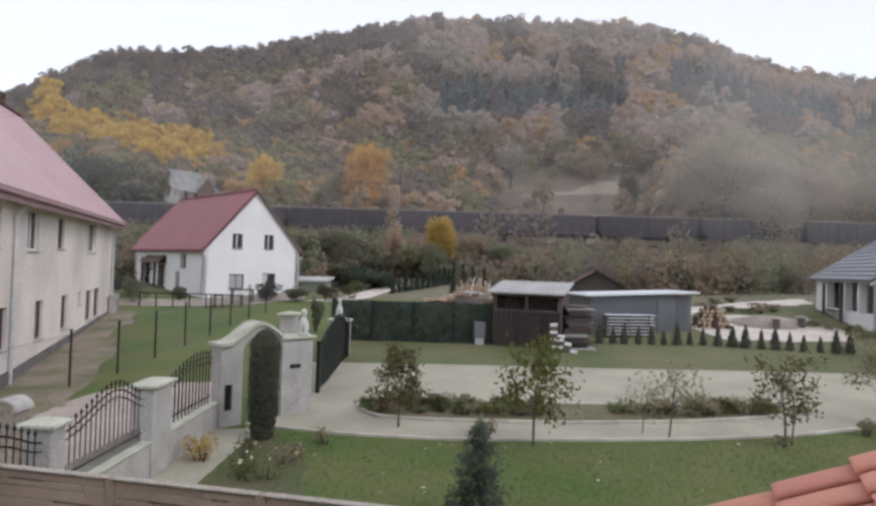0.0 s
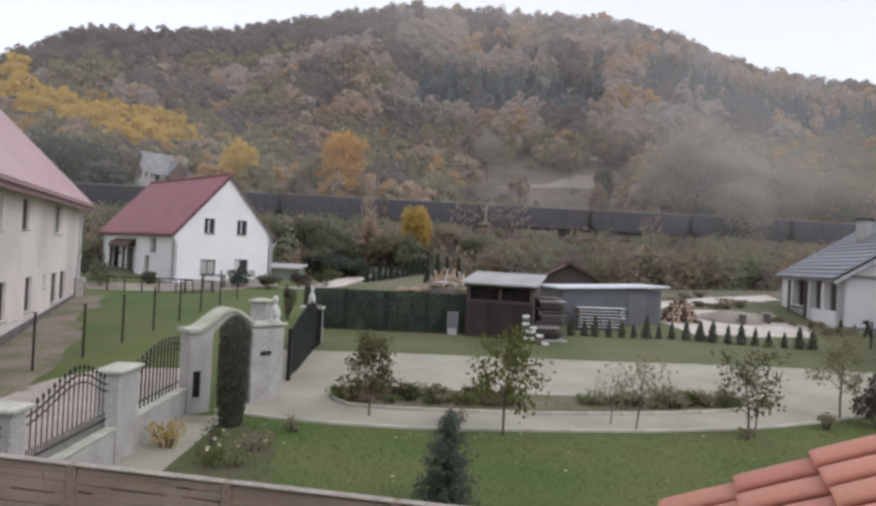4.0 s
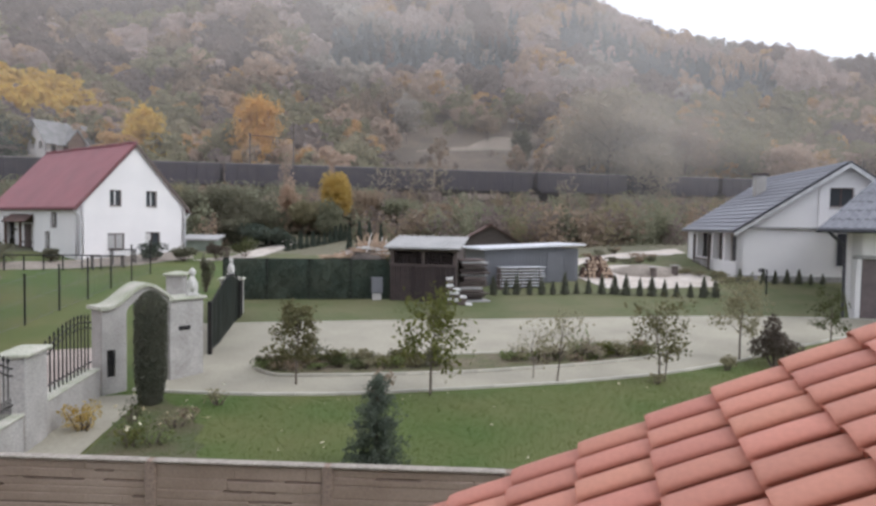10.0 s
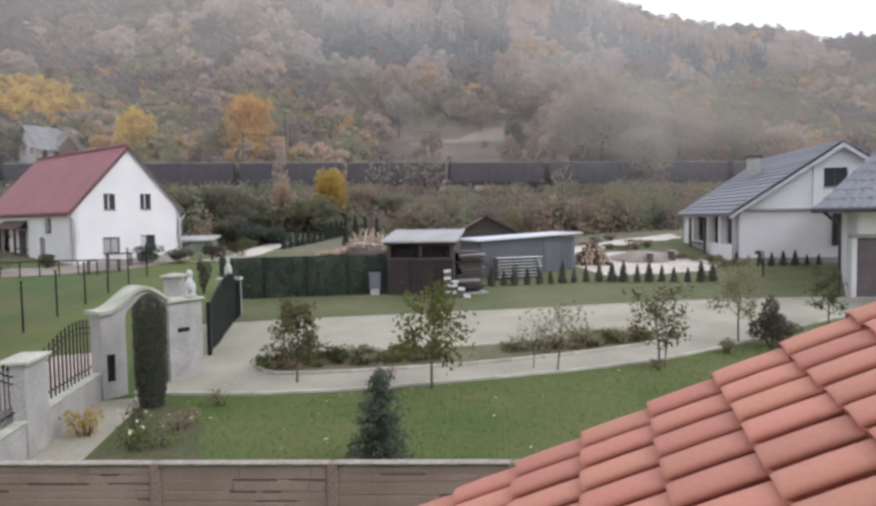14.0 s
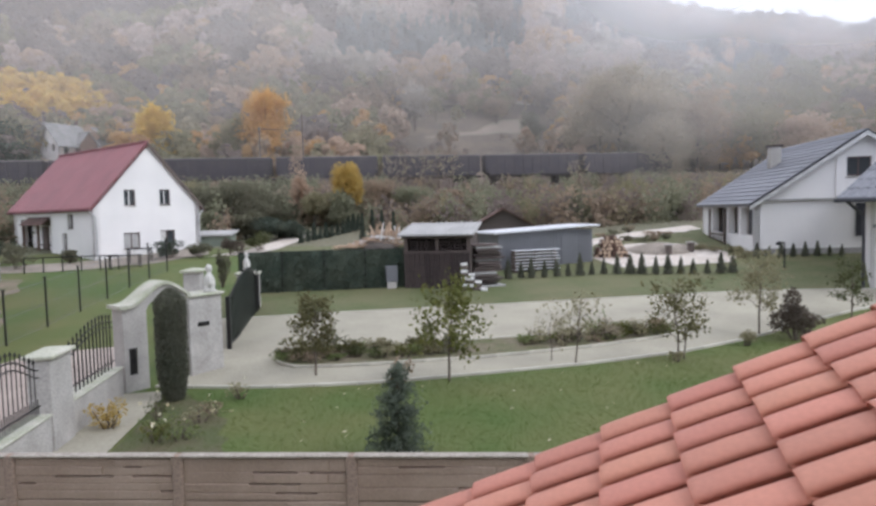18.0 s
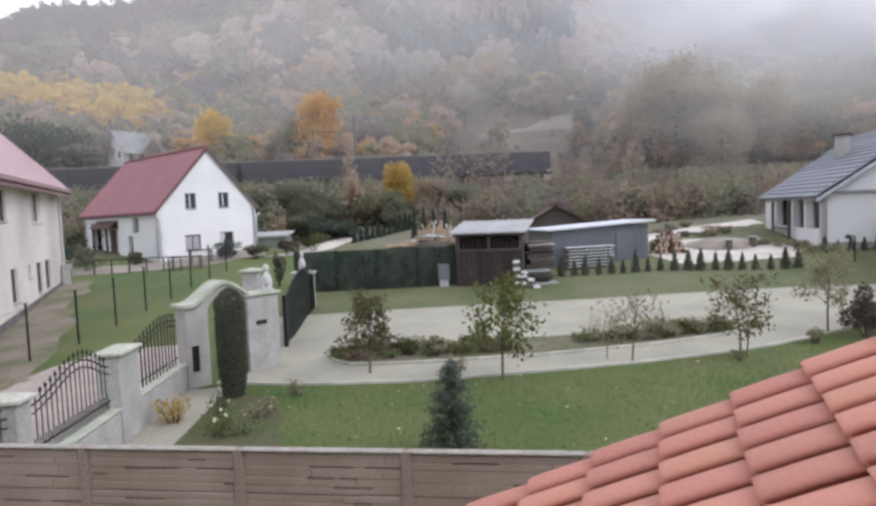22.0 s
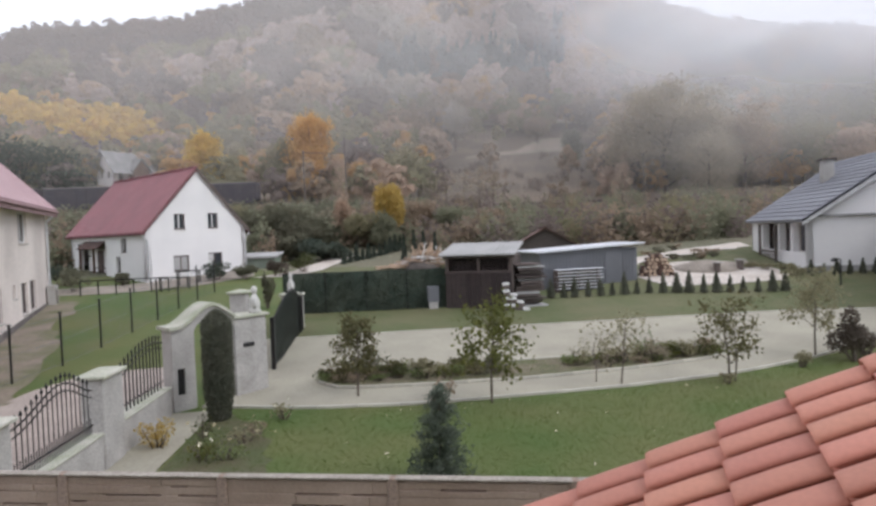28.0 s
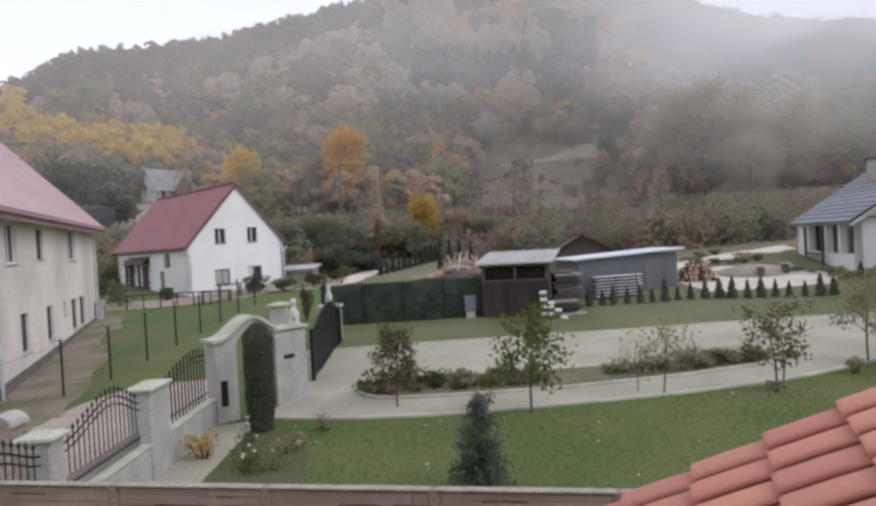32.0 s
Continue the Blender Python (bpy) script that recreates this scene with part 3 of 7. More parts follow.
def window_in(parent, m, w, h, frame_mat, curtain=0.0, bars=(1, 0), sill=True, deep=0.12, name="window", bar_mat=None):
    """A window in an opening: m puts its lower left outer corner; x along the wall, y inwards."""
    f = 0.06
    b = Build()
    b.box(0, deep, 0, f, deep + 0.06, h, 0.006, m).box(w - f, deep, 0, w, deep + 0.06, h, 0.006, m)
    b.box(f, deep, 0, w - f, deep + 0.06, f, 0.006, m).box(f, deep, h - f, w - f, deep + 0.06, h, 0.006, m)
    win = part(name, b, frame_mat, parent)
    nx, nz = bars
    for i in range(nx):
        x = w * (i + 1) / (nx + 1)
        part("mullion", Build().box(x - 0.035, deep + 0.005, f, x + 0.035, deep + 0.055, h - f, 0.005, m), bar_mat or frame_mat, win)
    for i in range(nz):
        z = h * (i + 1) / (nz + 1)
        part("transom", Build().box(f, deep + 0.01, z - 0.025, w - f, deep + 0.05, z + 0.025, 0.005, m), frame_mat, win)
    part("pane", Build().box(f, deep + 0.025, f, w - f, deep + 0.035, h - f, 0.001, m), GLASS, win)
    if curtain:
        part("curtain", Build().box(f, deep + 0.012, f + h * 0.04, w * curtain, deep + 0.02, h - f, 0.001, m), CURTAIN, win)
    if sill:
        part("sill", Build().box(-0.05, -0.06, -0.05, w + 0.05, deep, -0.005, 0.01, m), STONE, win)
    return win


def pitched_roof(parent, x0, x1, y0, y1, z_eave, z_ridge, material, t=0.1, ridge="y", ribs=0.0, rib_mat=None):
    """Two roof slopes as slabs. ridge along y at the middle of x."""
    xm = (x0 + x1) / 2
    for sx, name in ((x0, "roof_slope"), (x1, "roof_slope")):
        b = Build()
        b.prism([(sx, z_eave), (xm, z_ridge), (xm, z_ridge + t), (sx, z_eave + t)], y0, y1, "y")
        slope = part(name, b, material, parent)
        if ribs:
            rb = Build()
            n = int((y1 - y0) / ribs)
            for i in range(n + 1):
                y = y0 + (y1 - y0) * i / n
                rb.prism([(sx, z_eave + t), (xm, z_ridge + t), (xm, z_ridge + t + 0.035), (sx, z_eave + t + 0.035)], y - 0.02, y + 0.02, "y")
            part("seams", rb, rib_mat or material, slope)
    part("ridge_cap", Build().box(xm - 0.14, y0, z_ridge + t - 0.06, xm + 0.14, y1, z_ridge + t + 0.05, 0.03), material, parent)


def downpipe(parent, pts, r, material, name="downpipe"):
    b = Build()
    for p, q in zip(pts[:-1], pts[1:]):
        b.rod(p, q, r, r, 8)
    return part(name, b, material, parent)


def white_house():
    h = thing("white_house", at_dir(-15.44, 40.48, 1.72, 0.7071, 0.7071), "white rendered gable house with a red sheet-metal roof", "house")
    W, D, E, R = 7.0, 12.2, 3.35, 7.25
    top = lambda x: E + (R - E) * (1 - abs(x - W / 2) / (W / 2))
    holes = [(1.9, 3.32, 2.62, 4.3), (4.22, 3.36, 4.94, 4.34), (1.75, 0.62, 2.8, 1.62), (4.15, 0.7, 5.15, 1.7)]
    front = part("gable_wall", wall_build(W, top, holes, cuts=(W / 2,)), WHITE, h)
    for k, (x0, z0, x1, z1) in enumerate(holes):
        window_in(front, pose(x0, 0, z0), x1 - x0, z1 - z0, FRAME_B, 0.42 if k == 3 else 0.0, (1, 0), deep=0.1, bar_mat=FRAME_W if k < 2 else None)
    # a grey sheet before the lower left pane paints in its reflection
    blind = front.children[2]
    part("blind", Build().box(0.07, 0.113, 0.07, 0.98, 0.122, 0.93, 0.002, pose(1.75, 0, 0.62)), GREY_SHEET, blind, "grey sheet standing in for the reflection in the pane")
    part("back_wall", wall_build(W, top, [], cuts=(W / 2,)), WHITE, h).matrix_basis = pose(W, D, 0, 0, 0, 180)
    # the side wall with a recessed porch, two windows and a door
    lean = lambda x: E
    side = [(D - 10.9, 0.15, D - 6.1, 2.2), (D - 3.6, 1.95, D - 2.75, 2.85), (D - 4.45, 0.62, D - 3.75, 1.66)]
    left = part("side_wall", wall_build(D, lean, side), WHITE, h)
    left.matrix_basis = pose(0, D, 0, 0, 0, -90)
    for x0, z0, x1, z1 in side[1:]:
        window_in(left, pose(x0, 0, z0), x1 - x0, z1 - z0, FRAME_B, 0.3, (1, 0), deep=0.1)
    part("porch_back_wall", Build().box(0.62, 6.2, -0.3, 0.75, 10.8, 2.6, 0.01), WHITE, h)
    door = part("door", Build().box(0.54, 8.0, 0.15, 0.617, 8.95, 2.1, 0.02), FRAME_B, h)
    part("door_handle", Build().box(0.48, 8.75, 1.05, 0.545, 8.87, 1.09, 0.01), PIPE_W, door)
    for y in (6.15, 8.4, 10.85):
        part("porch_post", Build().box(0.02, y - 0.07, -0.3, 0.16, y + 0.07, 2.25, 0.015), WOOD_BROWN, h)
    part("porch_rail", Build().box(0.05, 6.2, 0.85, 0.13, 8.35, 0.93, 0.01), WOOD_DARK, h)
    part("porch_beam", Build().box(-0.02, 6.1, 2.2, 0.2, 10.9, 2.6, 0.02), WOOD_DARK, h)
    part("porch_canopy", Build().prism([(-0.6, 2.2), (-0.03, 2.68), (-0.03, 2.75), (-0.6, 2.27)], 6.0, 9.6, "y"), WOOD_BROWN, h)
    part("side_wall", wall_build(D, lean, []), WHITE, h).matrix_basis = pose(W, 0, 0, 0, 0, 90)
    pitched_roof(h, -0.22, W + 0.22, -0.15, D + 0.35, E - 0.25, R + 0.02, RED_ROOF, ribs=0.55)
    for x, s in ((-0.28, -1), (W + 0.28, 1)):
        part("gutter", Build().box(x - 0.06, -0.15, E - 0.36, x + 0.06, D + 0.35, E - 0.24, 0.03), BROWN_TRIM, h)
    for s in (-1, 1):
        cover = 0.15 if s > 0 else 0.0
        b = Build().prism([(W / 2, R - 0.16), (W / 2, R + cover), (W / 2 + s * (W / 2 + 0.22), E - 0.27 + cover), (W / 2 + s * (W / 2 + 0.22), E - 0.41)], -0.18, -0.153, "y")
        part("barge_board", b, WOOD_DARK if s > 0 else BROWN_TRIM, h)
    downpipe(h, [(-0.25, -0.1, E - 0.35), (0.1, -0.08, E - 0.75), (0.1, -0.08, -0.3)], 0.05, PIPE_W)
    downpipe(h, [(W + 0.25, -0.1, E - 0.35), (W - 0.1, -0.08, E - 0.75), (W - 0.1, -0.08, -0.3)], 0.05, PIPE_W)
    ch = part("chimney", Build().box(W - 2.1, 3.2, 4.6, W - 1.6, 3.7, 6.35, 0.02), WOOD_BROWN, h)
    part("chimney_cap", Build().box(W - 2.2, 3.1, 6.35, W - 1.5, 3.8, 6.43, 0.02), PLINTH, ch)
    part("plinth", Build().box(-0.03, -0.03, -0.5, W + 0.03, -0.002, 0.25, 0.01), WHITE, h)


def left_house():
    d = Vector((-4.71, 14.99)).normalized()
    h = thing("cream_house", at_dir(-13.52, 19.92, 0.0, d.x, d.y), "two-storey cream rendered house with a faded red roof", "house")
    # x along the wall away from the camera, y into the house
    L, E, W = 14.9, 6.38, 9.6
    x0 = -9.0
    up = [(-5.6, 4.4, -4.5, 5.7), (-2.6, 4.4, -1.5, 5.7), (0.95, 4.36, 2.15, 5.72), (4.45, 4.5, 5.4, 5.66), (9.35, 4.42, 10.85, 5.78)]
    low = [(-4.6, 1.3, -3.7, 2.6), (-1.6, 1.3, -0.7, 2.6), (2.05, 1.25, 2.95, 2.62), (5.3, 1.3, 6.2, 2.64), (7.9, 2.08, 8.4, 2.66), (9.35, 1.28, 10.45, 2.66), (10.95, 1.32, 12.1, 2.68)]
    holes = [(a - x0, b, c - x0, e) for a, b, c, e in up + low]
    wall = part("front_wall", wall_build(L - x0, lambda x: E, holes, t=0.45), CREAM, h)
    wall.matrix_basis = pose(x0, 0, 0)
    for k, (a, b, c, e) in enumerate(holes):
        window_in(wall, pose(a, 0, b), c - a, e - b, FRAME_W if k in (0, 2, 4) else FRAME_B, 0.32 if k in (0, 2, 4) else 0.0, (1, 0) if c - a > 0.6 else (0, 0), deep=0.1)
    gable = lambda x: E + 5.0 * (1 - abs(x - W / 2) / (W / 2))
    part("end_wall", wall_build(W, gable, [], cuts=(W / 2,)), CREAM, h).matrix_basis = pose(L, 0, 0, 0, 0, 90)
    part("end_wall", wall_build(W, gable, [], cuts=(W / 2,)), CREAM, h).matrix_basis = pose(x0, W, 0, 0, 0, -90)
    part("back_wall", wall_build(L - x0, lambda x: E, []), CREAM, h).matrix_basis = pose(L, W, 0, 0, 0, 180)
    for s, y in ((1, -0.5), (-1, W + 0.5)):
        zE = E - 0.5 * 5.0 / (W / 2)
        sl = part("roof_slope", Build().prism([(y, zE + 0.15), (W / 2, E + 5.0), (W / 2, E + 5.12), (y, zE + 0.27)], x0 - 0.4, L + 0.38, "x"), PINK_ROOF, h)
        rb = Build()
        for i in range(44):
            x = x0 - 0.35 + i * (L - x0 + 0.68) / 43
            rb.prism([(y, zE + 0.27), (W / 2, E + 5.12), (W / 2, E + 5.15), (y, zE + 0.30)], x - 0.02, x + 0.02, "x")
        part("seams", rb, PINK_ROOF, sl)
        part("fascia", Build().box(x0 - 0.4, y - 0.02, zE - 0.14, L + 0.38, y + 0.03, zE + 0.27, 0.01), EAVE_TRIM, h)
    part("soffit", Build().box(x0 - 0.4, -0.46, E - 0.44, L + 0.35, 0.0, E - 0.38, 0.005), CREAM, h)
    part("ridge_cap", Build().box(x0 - 0.4, W / 2 - 0.16, E + 5.06, L + 0.38, W / 2 + 0.16, E + 5.2, 0.04), BROWN_TRIM, h)
    part("gutter", Build().box(x0 - 0.4, -0.62, E - 0.48, L + 0.38, -0.5, E - 0.36, 0.04), EAVE_TRIM, h)
    ch = part("chimney", Build().box(L - 1.2, W / 2 + 0.3, E + 4.2, L - 0.6, W / 2 + 0.9, E + 5.9, 0.02), WOOD_BROWN, h)
    part("chimney_cap", Build().box(L - 1.3, W / 2 + 0.2, E + 5.9, L - 0.5, W / 2 + 1.0, E + 5.98, 0.02), PLINTH, ch)
    downpipe(h, [(-0.45, -0.5, E - 0.5), (-0.45, -0.09, E - 0.9), (-0.45, -0.09, 0.1)], 0.055, PIPE_W)
    downpipe(h, [(L - 0.15, -0.5, E - 0.5), (L - 0.15, -0.09, E - 0.9), (L - 0.15, -0.09, 0.9)], 0.055, PIPE_W)
    part("plinth", Build().prism([(x0, -0.5), (L, -0.5), (L, 1.4), (0, 0.62), (x0, 0.5)], -0.05, -0.003, "y"), DAMP, h, "dark damp-stained plinth")
    box = part("meter_box", Build().box(L - 0.75, -0.45, 1.2, L - 0.1, -0.06, 2.25, 0.02), STONE, h)
    part("box_door", Build().box(L - 0.7, -0.47, 1.3, L - 0.4, -0.452, 2.05, 0.01), WOOD_DARK, box)


def tile_rows(parent, m, length, slope, step, material, name="tile_course", wave=0.0):
    """Courses of roof tiles: each a ribbed strip along x that overlaps the one below; the slope runs up local y."""
    n = int(slope / step)
    k = max(8, int(length / 0.15))
    pts, faces = [], []
    for j in range(k + 1):
        x = length * j / k
        w = wave * (0.5 + 0.5 * math.cos(2 * math.pi * x / 0.3))
        pts += [(x, -0.02, 0.0 + w), (x, -0.02, 0.085 + w), (x, step + 0.02, 0.02 + w)]
    for j in range(k):
        a, b = 3 * j, 3 * j + 3
        faces += [(a, b, b + 1, a + 1), (a + 1, b + 1, b + 2, a + 2)]
    me = Build().add(pts, faces).mesh(name)
    me.materials.append(material)
    for i in range(n):
        ob = new(name, me)
        ob.parent = parent
        ob.matrix_basis = m @ pose(0, slope * i / n, 0)


def right_house():
    d = Vector((0.963, -0.27)).normalized()
    h = thing("bungalow", at_dir(20.94, 31.45, 1.5, d.x, d.y), "white bungalow with a grey tiled gable roof", "house")
    W, D, E, R = 10.6, 10.0, 2.75, 6.25
    top = lambda x: E + (R - E) * (1 - abs(x - W / 2) / (W / 2))
    front = part("gable_wall", wall_build(W, top, [(4.55, 4.0, 5.75, 5.0)], cuts=(W / 2,)), WHITE, h)
    window_in(front, pose(4.55, 0, 4.0), 1.2, 1.0, FRAME_B, 0, (1, 0))
    part("back_wall", wall_build(W, top, [], cuts=(W / 2,)), WHITE, h).matrix_basis = pose(W, D, 0, 0, 0, 180)
    holes = [(D - 7.6, 0.95, D - 4.6, 2.5), (D - 4.3, 0.95, D - 2.4, 2.5), (D - 2.1, 0.95, D - 0.6, 2.5)]
    left = part("side_wall", wall_build(D, lambda x: E, holes), WHITE, h)
    left.matrix_basis = pose(0, D, 0, 0, 0, -90)
    # the openings belong to a loggia with a wall and two windows behind it
    inner = part("loggia_wall", wall_build(D - 0.8, lambda x: E, [(D - 6.6, 1.0, D - 5.6, 2.3), (D - 3.2, 1.0, D - 2.2, 2.3)], t=0.15), CREAM, h)
    inner.matrix_basis = pose(1.7, D - 0.4, 0, 0, 0, -90)
    for a in (D - 6.6, D - 3.2):
        window_in(inner, pose(a, 0, 1.0), 1.0, 1.3, FRAME_B, 0, (0, 0), deep=0.04)
    part("side_wall", wall_build(D, lambda x: E, []), WHITE, h).matrix_basis = pose(W, 0, 0, 0, 0, 90)
    over = 0.3
    drop = over * (R - E) / (W / 2)
    pitched_roof(h, -over, W + over, -0.4, D + 0.3, E - drop, R, GREY_TILE, t=0.07)
    run = math.hypot(W / 2 + over, R - E + drop)
    up = math.degrees(math.atan2(R - E + drop, W / 2 + over))
    tile_rows(h, pose(-over, D + 0.3, E - drop + 0.075) @ pose(0, 0, 0, 0, 0, -90) @ pose(0, 0, 0, up, 0, 0), D + 0.7, run, 0.4, GREY_TILE, wave=0.05)
    for s in (-1, 1):
        e = W / 2 + s * (W / 2 + over)
        part("barge_board", Build().prism([(W / 2, R - 0.2), (W / 2, R + 0.07), (e, E - drop + 0.07), (e, E - drop - 0.18)], -0.45, -0.4, "y"), PIPE_W, h)
        part("verge_trim", Build().prism([(W / 2, R + 0.03), (W / 2, R + 0.11), (e, E - drop + 0.11), (e, E - drop + 0.03)], -0.47, -0.38, "y"), PIPE_D, h)
    part("band_course", Build().box(0.4, -0.16, 2.78, W - 0.3, -0.003, 2.9, 0.015), PLINTH, h)
    part("pilaster", Build().box(4.0, -0.08, 2.93, 4.4, -0.003, 5.1, 0.02), WHITE, h)
    part("plinth", Build().box(-0.03, -0.04, -0.5, W, -0.003, 0.3, 0.01), PLINTH, h)
    ch = part("chimney", Build().box(2.8, 5.6, 4.0, 3.4, 6.2, 6.1, 0.02), STONE, h)
    part("chimney_cap", Build().box(2.7, 5.5, 6.1, 3.5, 6.3, 6.22, 0.02), WOOD_DARK, ch)
    for y in (4.0, 7.2):
        part("porch_post", Build().box(-0.35, y, -0.6, -0.2, y + 0.15, E - 0.3, 0.02), WOOD_DARK, h)
    rail = part("porch_rail", Build().box(-0.32, 4.1, 0.85, -0.24, 7.2, 0.95, 0.01), WOOD_DARK, h)
    for i in range(9):
        part("baluster", Build().box(-0.3, 4.35 + i * 0.33, 0.1, -0.26, 4.39 + i * 0.33, 0.86, 0.005), WOOD_DARK, rail)
    part("shutter", Build().box(-0.06, 0.1, 1.05, -0.01, 0.5, 2.4, 0.01), PIPE_D, h)
    part("shutter", Build().box(5.0, -0.08, 0.9, 5.45, -0.01, 2.6, 0.01), PIPE_D, h)
    # garage wing
    g = thing("garage_wing", at_dir(20.1, 22.7, 0.78, 0.77, -0.64), "white garage with a dull grey-brown door and grey hipped roof", "garage")
    GW, GD, GE = 7.0, 7.6, 3.55
    part("front_wall", wall_build(GW, lambda x: GE, [(0.18, -0.5, 3.3, 2.35)]), WHITE, g)
    door = part("garage_door", Build().box(0.18, 0.15, -0.1, 3.3, 0.2, 2.35, 0.01), DOOR_GREY, g)
    for i in range(5):
        part("door_panel", Build().box(0.25, 0.125, 0.0 + i * 0.47, 3.23, 0.15, 0.44 + i * 0.47, 0.02), DOOR_GREY, door)
    part("door_frame", Build().box(0.05, -0.05, 2.35, 3.45, 0.0, 2.5, 0.01), PLINTH, g)
    part("side_wall", wall_build(GD, lambda x: GE, []), WHITE, g).matrix_basis = pose(0, GD, 0, 0, 0, -90)
    part("side_wall", wall_build(GD, lambda x: GE, []), WHITE, g).matrix_basis = pose(GW, 0, 0, 0, 0, 90)
    part("back_wall", wall_build(GW, lambda x: GE, []), WHITE, g).matrix_basis = pose(GW, GD, 0, 0, 0, 180)
    o, hr = 1.15, 4.8
    x0, x1, y0, y1 = -o, GW + o, -o, GD + o
    xm, ya, yb = GW / 2, y0 + (x1 - x0) / 2, y1 - (x1 - x0) / 2 + 0.6
    ze, zr = GE - 0.05, GE + 0.1 + hr
    b = Build().add([(x0, y0, ze), (x1, y0, ze), (x1, y1, ze), (x0, y1, ze), (xm, ya, zr), (xm, yb, zr)], [(0, 1, 4), (1, 2, 5, 4), (2, 3, 5), (3, 0, 4, 5), (3, 2, 1, 0)])
    roof = part("hipped_roof", b, GREY_TILE, g)
    # raised courses on the two slopes that face the garden
    n = 14
    for i in range(n):
        t0, t1 = i / n, (i + 1.08) / n
        mix = lambda p, q, t: tuple(a + (c - a) * t for a, c in zip(p, q))
        for p, q, r, s in (((x0, y0, ze), (x1, y0, ze), (xm, ya, zr), (xm, ya, zr)), ((x0, y1, ze), (x0, y0, ze), (xm, ya, zr), (xm, yb, zr))):
            a, c, e, f = mix(p, s if s[1] != r[1] else r, t0), mix(q, r, t0), mix(q, r, t1), mix(p, s if s[1] != r[1] else r, t1)
            lift = lambda v, k: (v[0], v[1], v[2] + k)
            t = Build()
            segs = max(2, int(math.dist(a, c) / 0.15))
            pts = []
            for s_i in range(segs + 1):
                w = 0.022 * (1 + math.cos(math.pi * s_i))
                lo, hi = mix(a, c, s_i / segs), mix(f, e, s_i / segs)
                pts += [lo, lift(lo, 0.06 + w), lift(hi, 0.02 + w)]
            t.add(pts, [q for s_i in range(segs) for q in ((3 * s_i, 3 * s_i + 3, 3 * s_i + 4, 3 * s_i + 1), (3 * s_i + 1, 3 * s_i + 4, 3 * s_i + 5, 3 * s_i + 2))])
            part("tile_course", t, GREY_TILE, roof)
    part("gutter", Build().box(x0 - 0.05, y0 - 0.1, ze - 0.12, x1, y0, ze + 0.03, 0.04), PIPE_D, g)
    part("gutter", Build().box(x0 - 0.1, y0, ze - 0.12, x0, y1, ze + 0.03, 0.04), PIPE_D, g)
    part("soffit", Build().box(x0, y0, ze - 0.06, x1, y1, ze - 0.01, 0.005), FRAME_W, g)
    downpipe(g, [(x0 + 0.35, y0 + 0.05, ze - 0.1), (-0.25, -0.14, ze - 0.65), (-0.22, -0.14, -0.3)], 0.06, PIPE_D)


def far_house():
    h = thing("hillside_cottage", at_dir(-58.1, 137.2, 0, 0.62, 0.78), "small pale cottage with a brown cross gable and grey roof", "house")
    h.location.z = 17.0
    h.scale = (1.05, 1.3, 1.3)
    top = lambda x: 2.4 + 2.75 * (1 - abs(x - 2.5) / 2.5)
    part("gable_wall", wall_build(5, top, [(1.0, 0.9, 1.9, 2.0), (3.1, 0.9, 4.0, 2.0)], cuts=(2.5,), base=-3), WHITE, h).matrix_basis = pose(0, 5, 0, 0, 0, -90)
    front = part("front_wall", wall_build(9, lambda x: 2.3, [(1.0, 0.3, 2.0, 1.5), (4, 0.3, 5, 1.5), (6.6, 0.3, 7.6, 1.5)], base=-3), WHITE, h)
    for x in (1.0, 4, 6.6):
        window_in(front, pose(x, 0, 0.3), 1.0, 1.2, FRAME_B, 0, (1, 0))
    part("back_wall", wall_build(9, lambda x: 2.3, [], base=-3), WHITE, h).matrix_basis = pose(9, 5, 0, 0, 0, 180)
    part("gable_wall", wall_build(5, top, [], cuts=(2.5,), base=-3), WHITE, h).matrix_basis = pose(9, 0, 0, 0, 0, 90)
    for y in (-1.3, 6.3):
        part("roof_slope", Build().prism([(y, 1.35), (2.5, 5.25), (2.5, 5.4), (y, 1.5)], -0.9, 10.3, "x"), OLD_SLATE, h)
    part("chimney", Build().box(5.5, 2.8, 4.5, 6.1, 3.4, 6.3, 0.02), WOOD_BROWN, h)
    part("cross_gable", Build().prism([(3.2, -1.5), (6.6, -1.5), (6.6, 2.1), (4.9, 3.9), (3.2, 2.1)], -1.5, 1.6, "y"), WOOD_BROWN, h, "brown boarded cross gable")
    for s in (-1, 1):
        part("gable_roof", Build().prism([(4.9, 3.95), (4.9, 4.1), (4.9 + 2.1 * s, 1.88), (4.9 + 2.1 * s, 1.73)], -1.8, 1.8, "y"), OLD_SLATE, h)


white_house()
left_house()
right_house()
far_house()


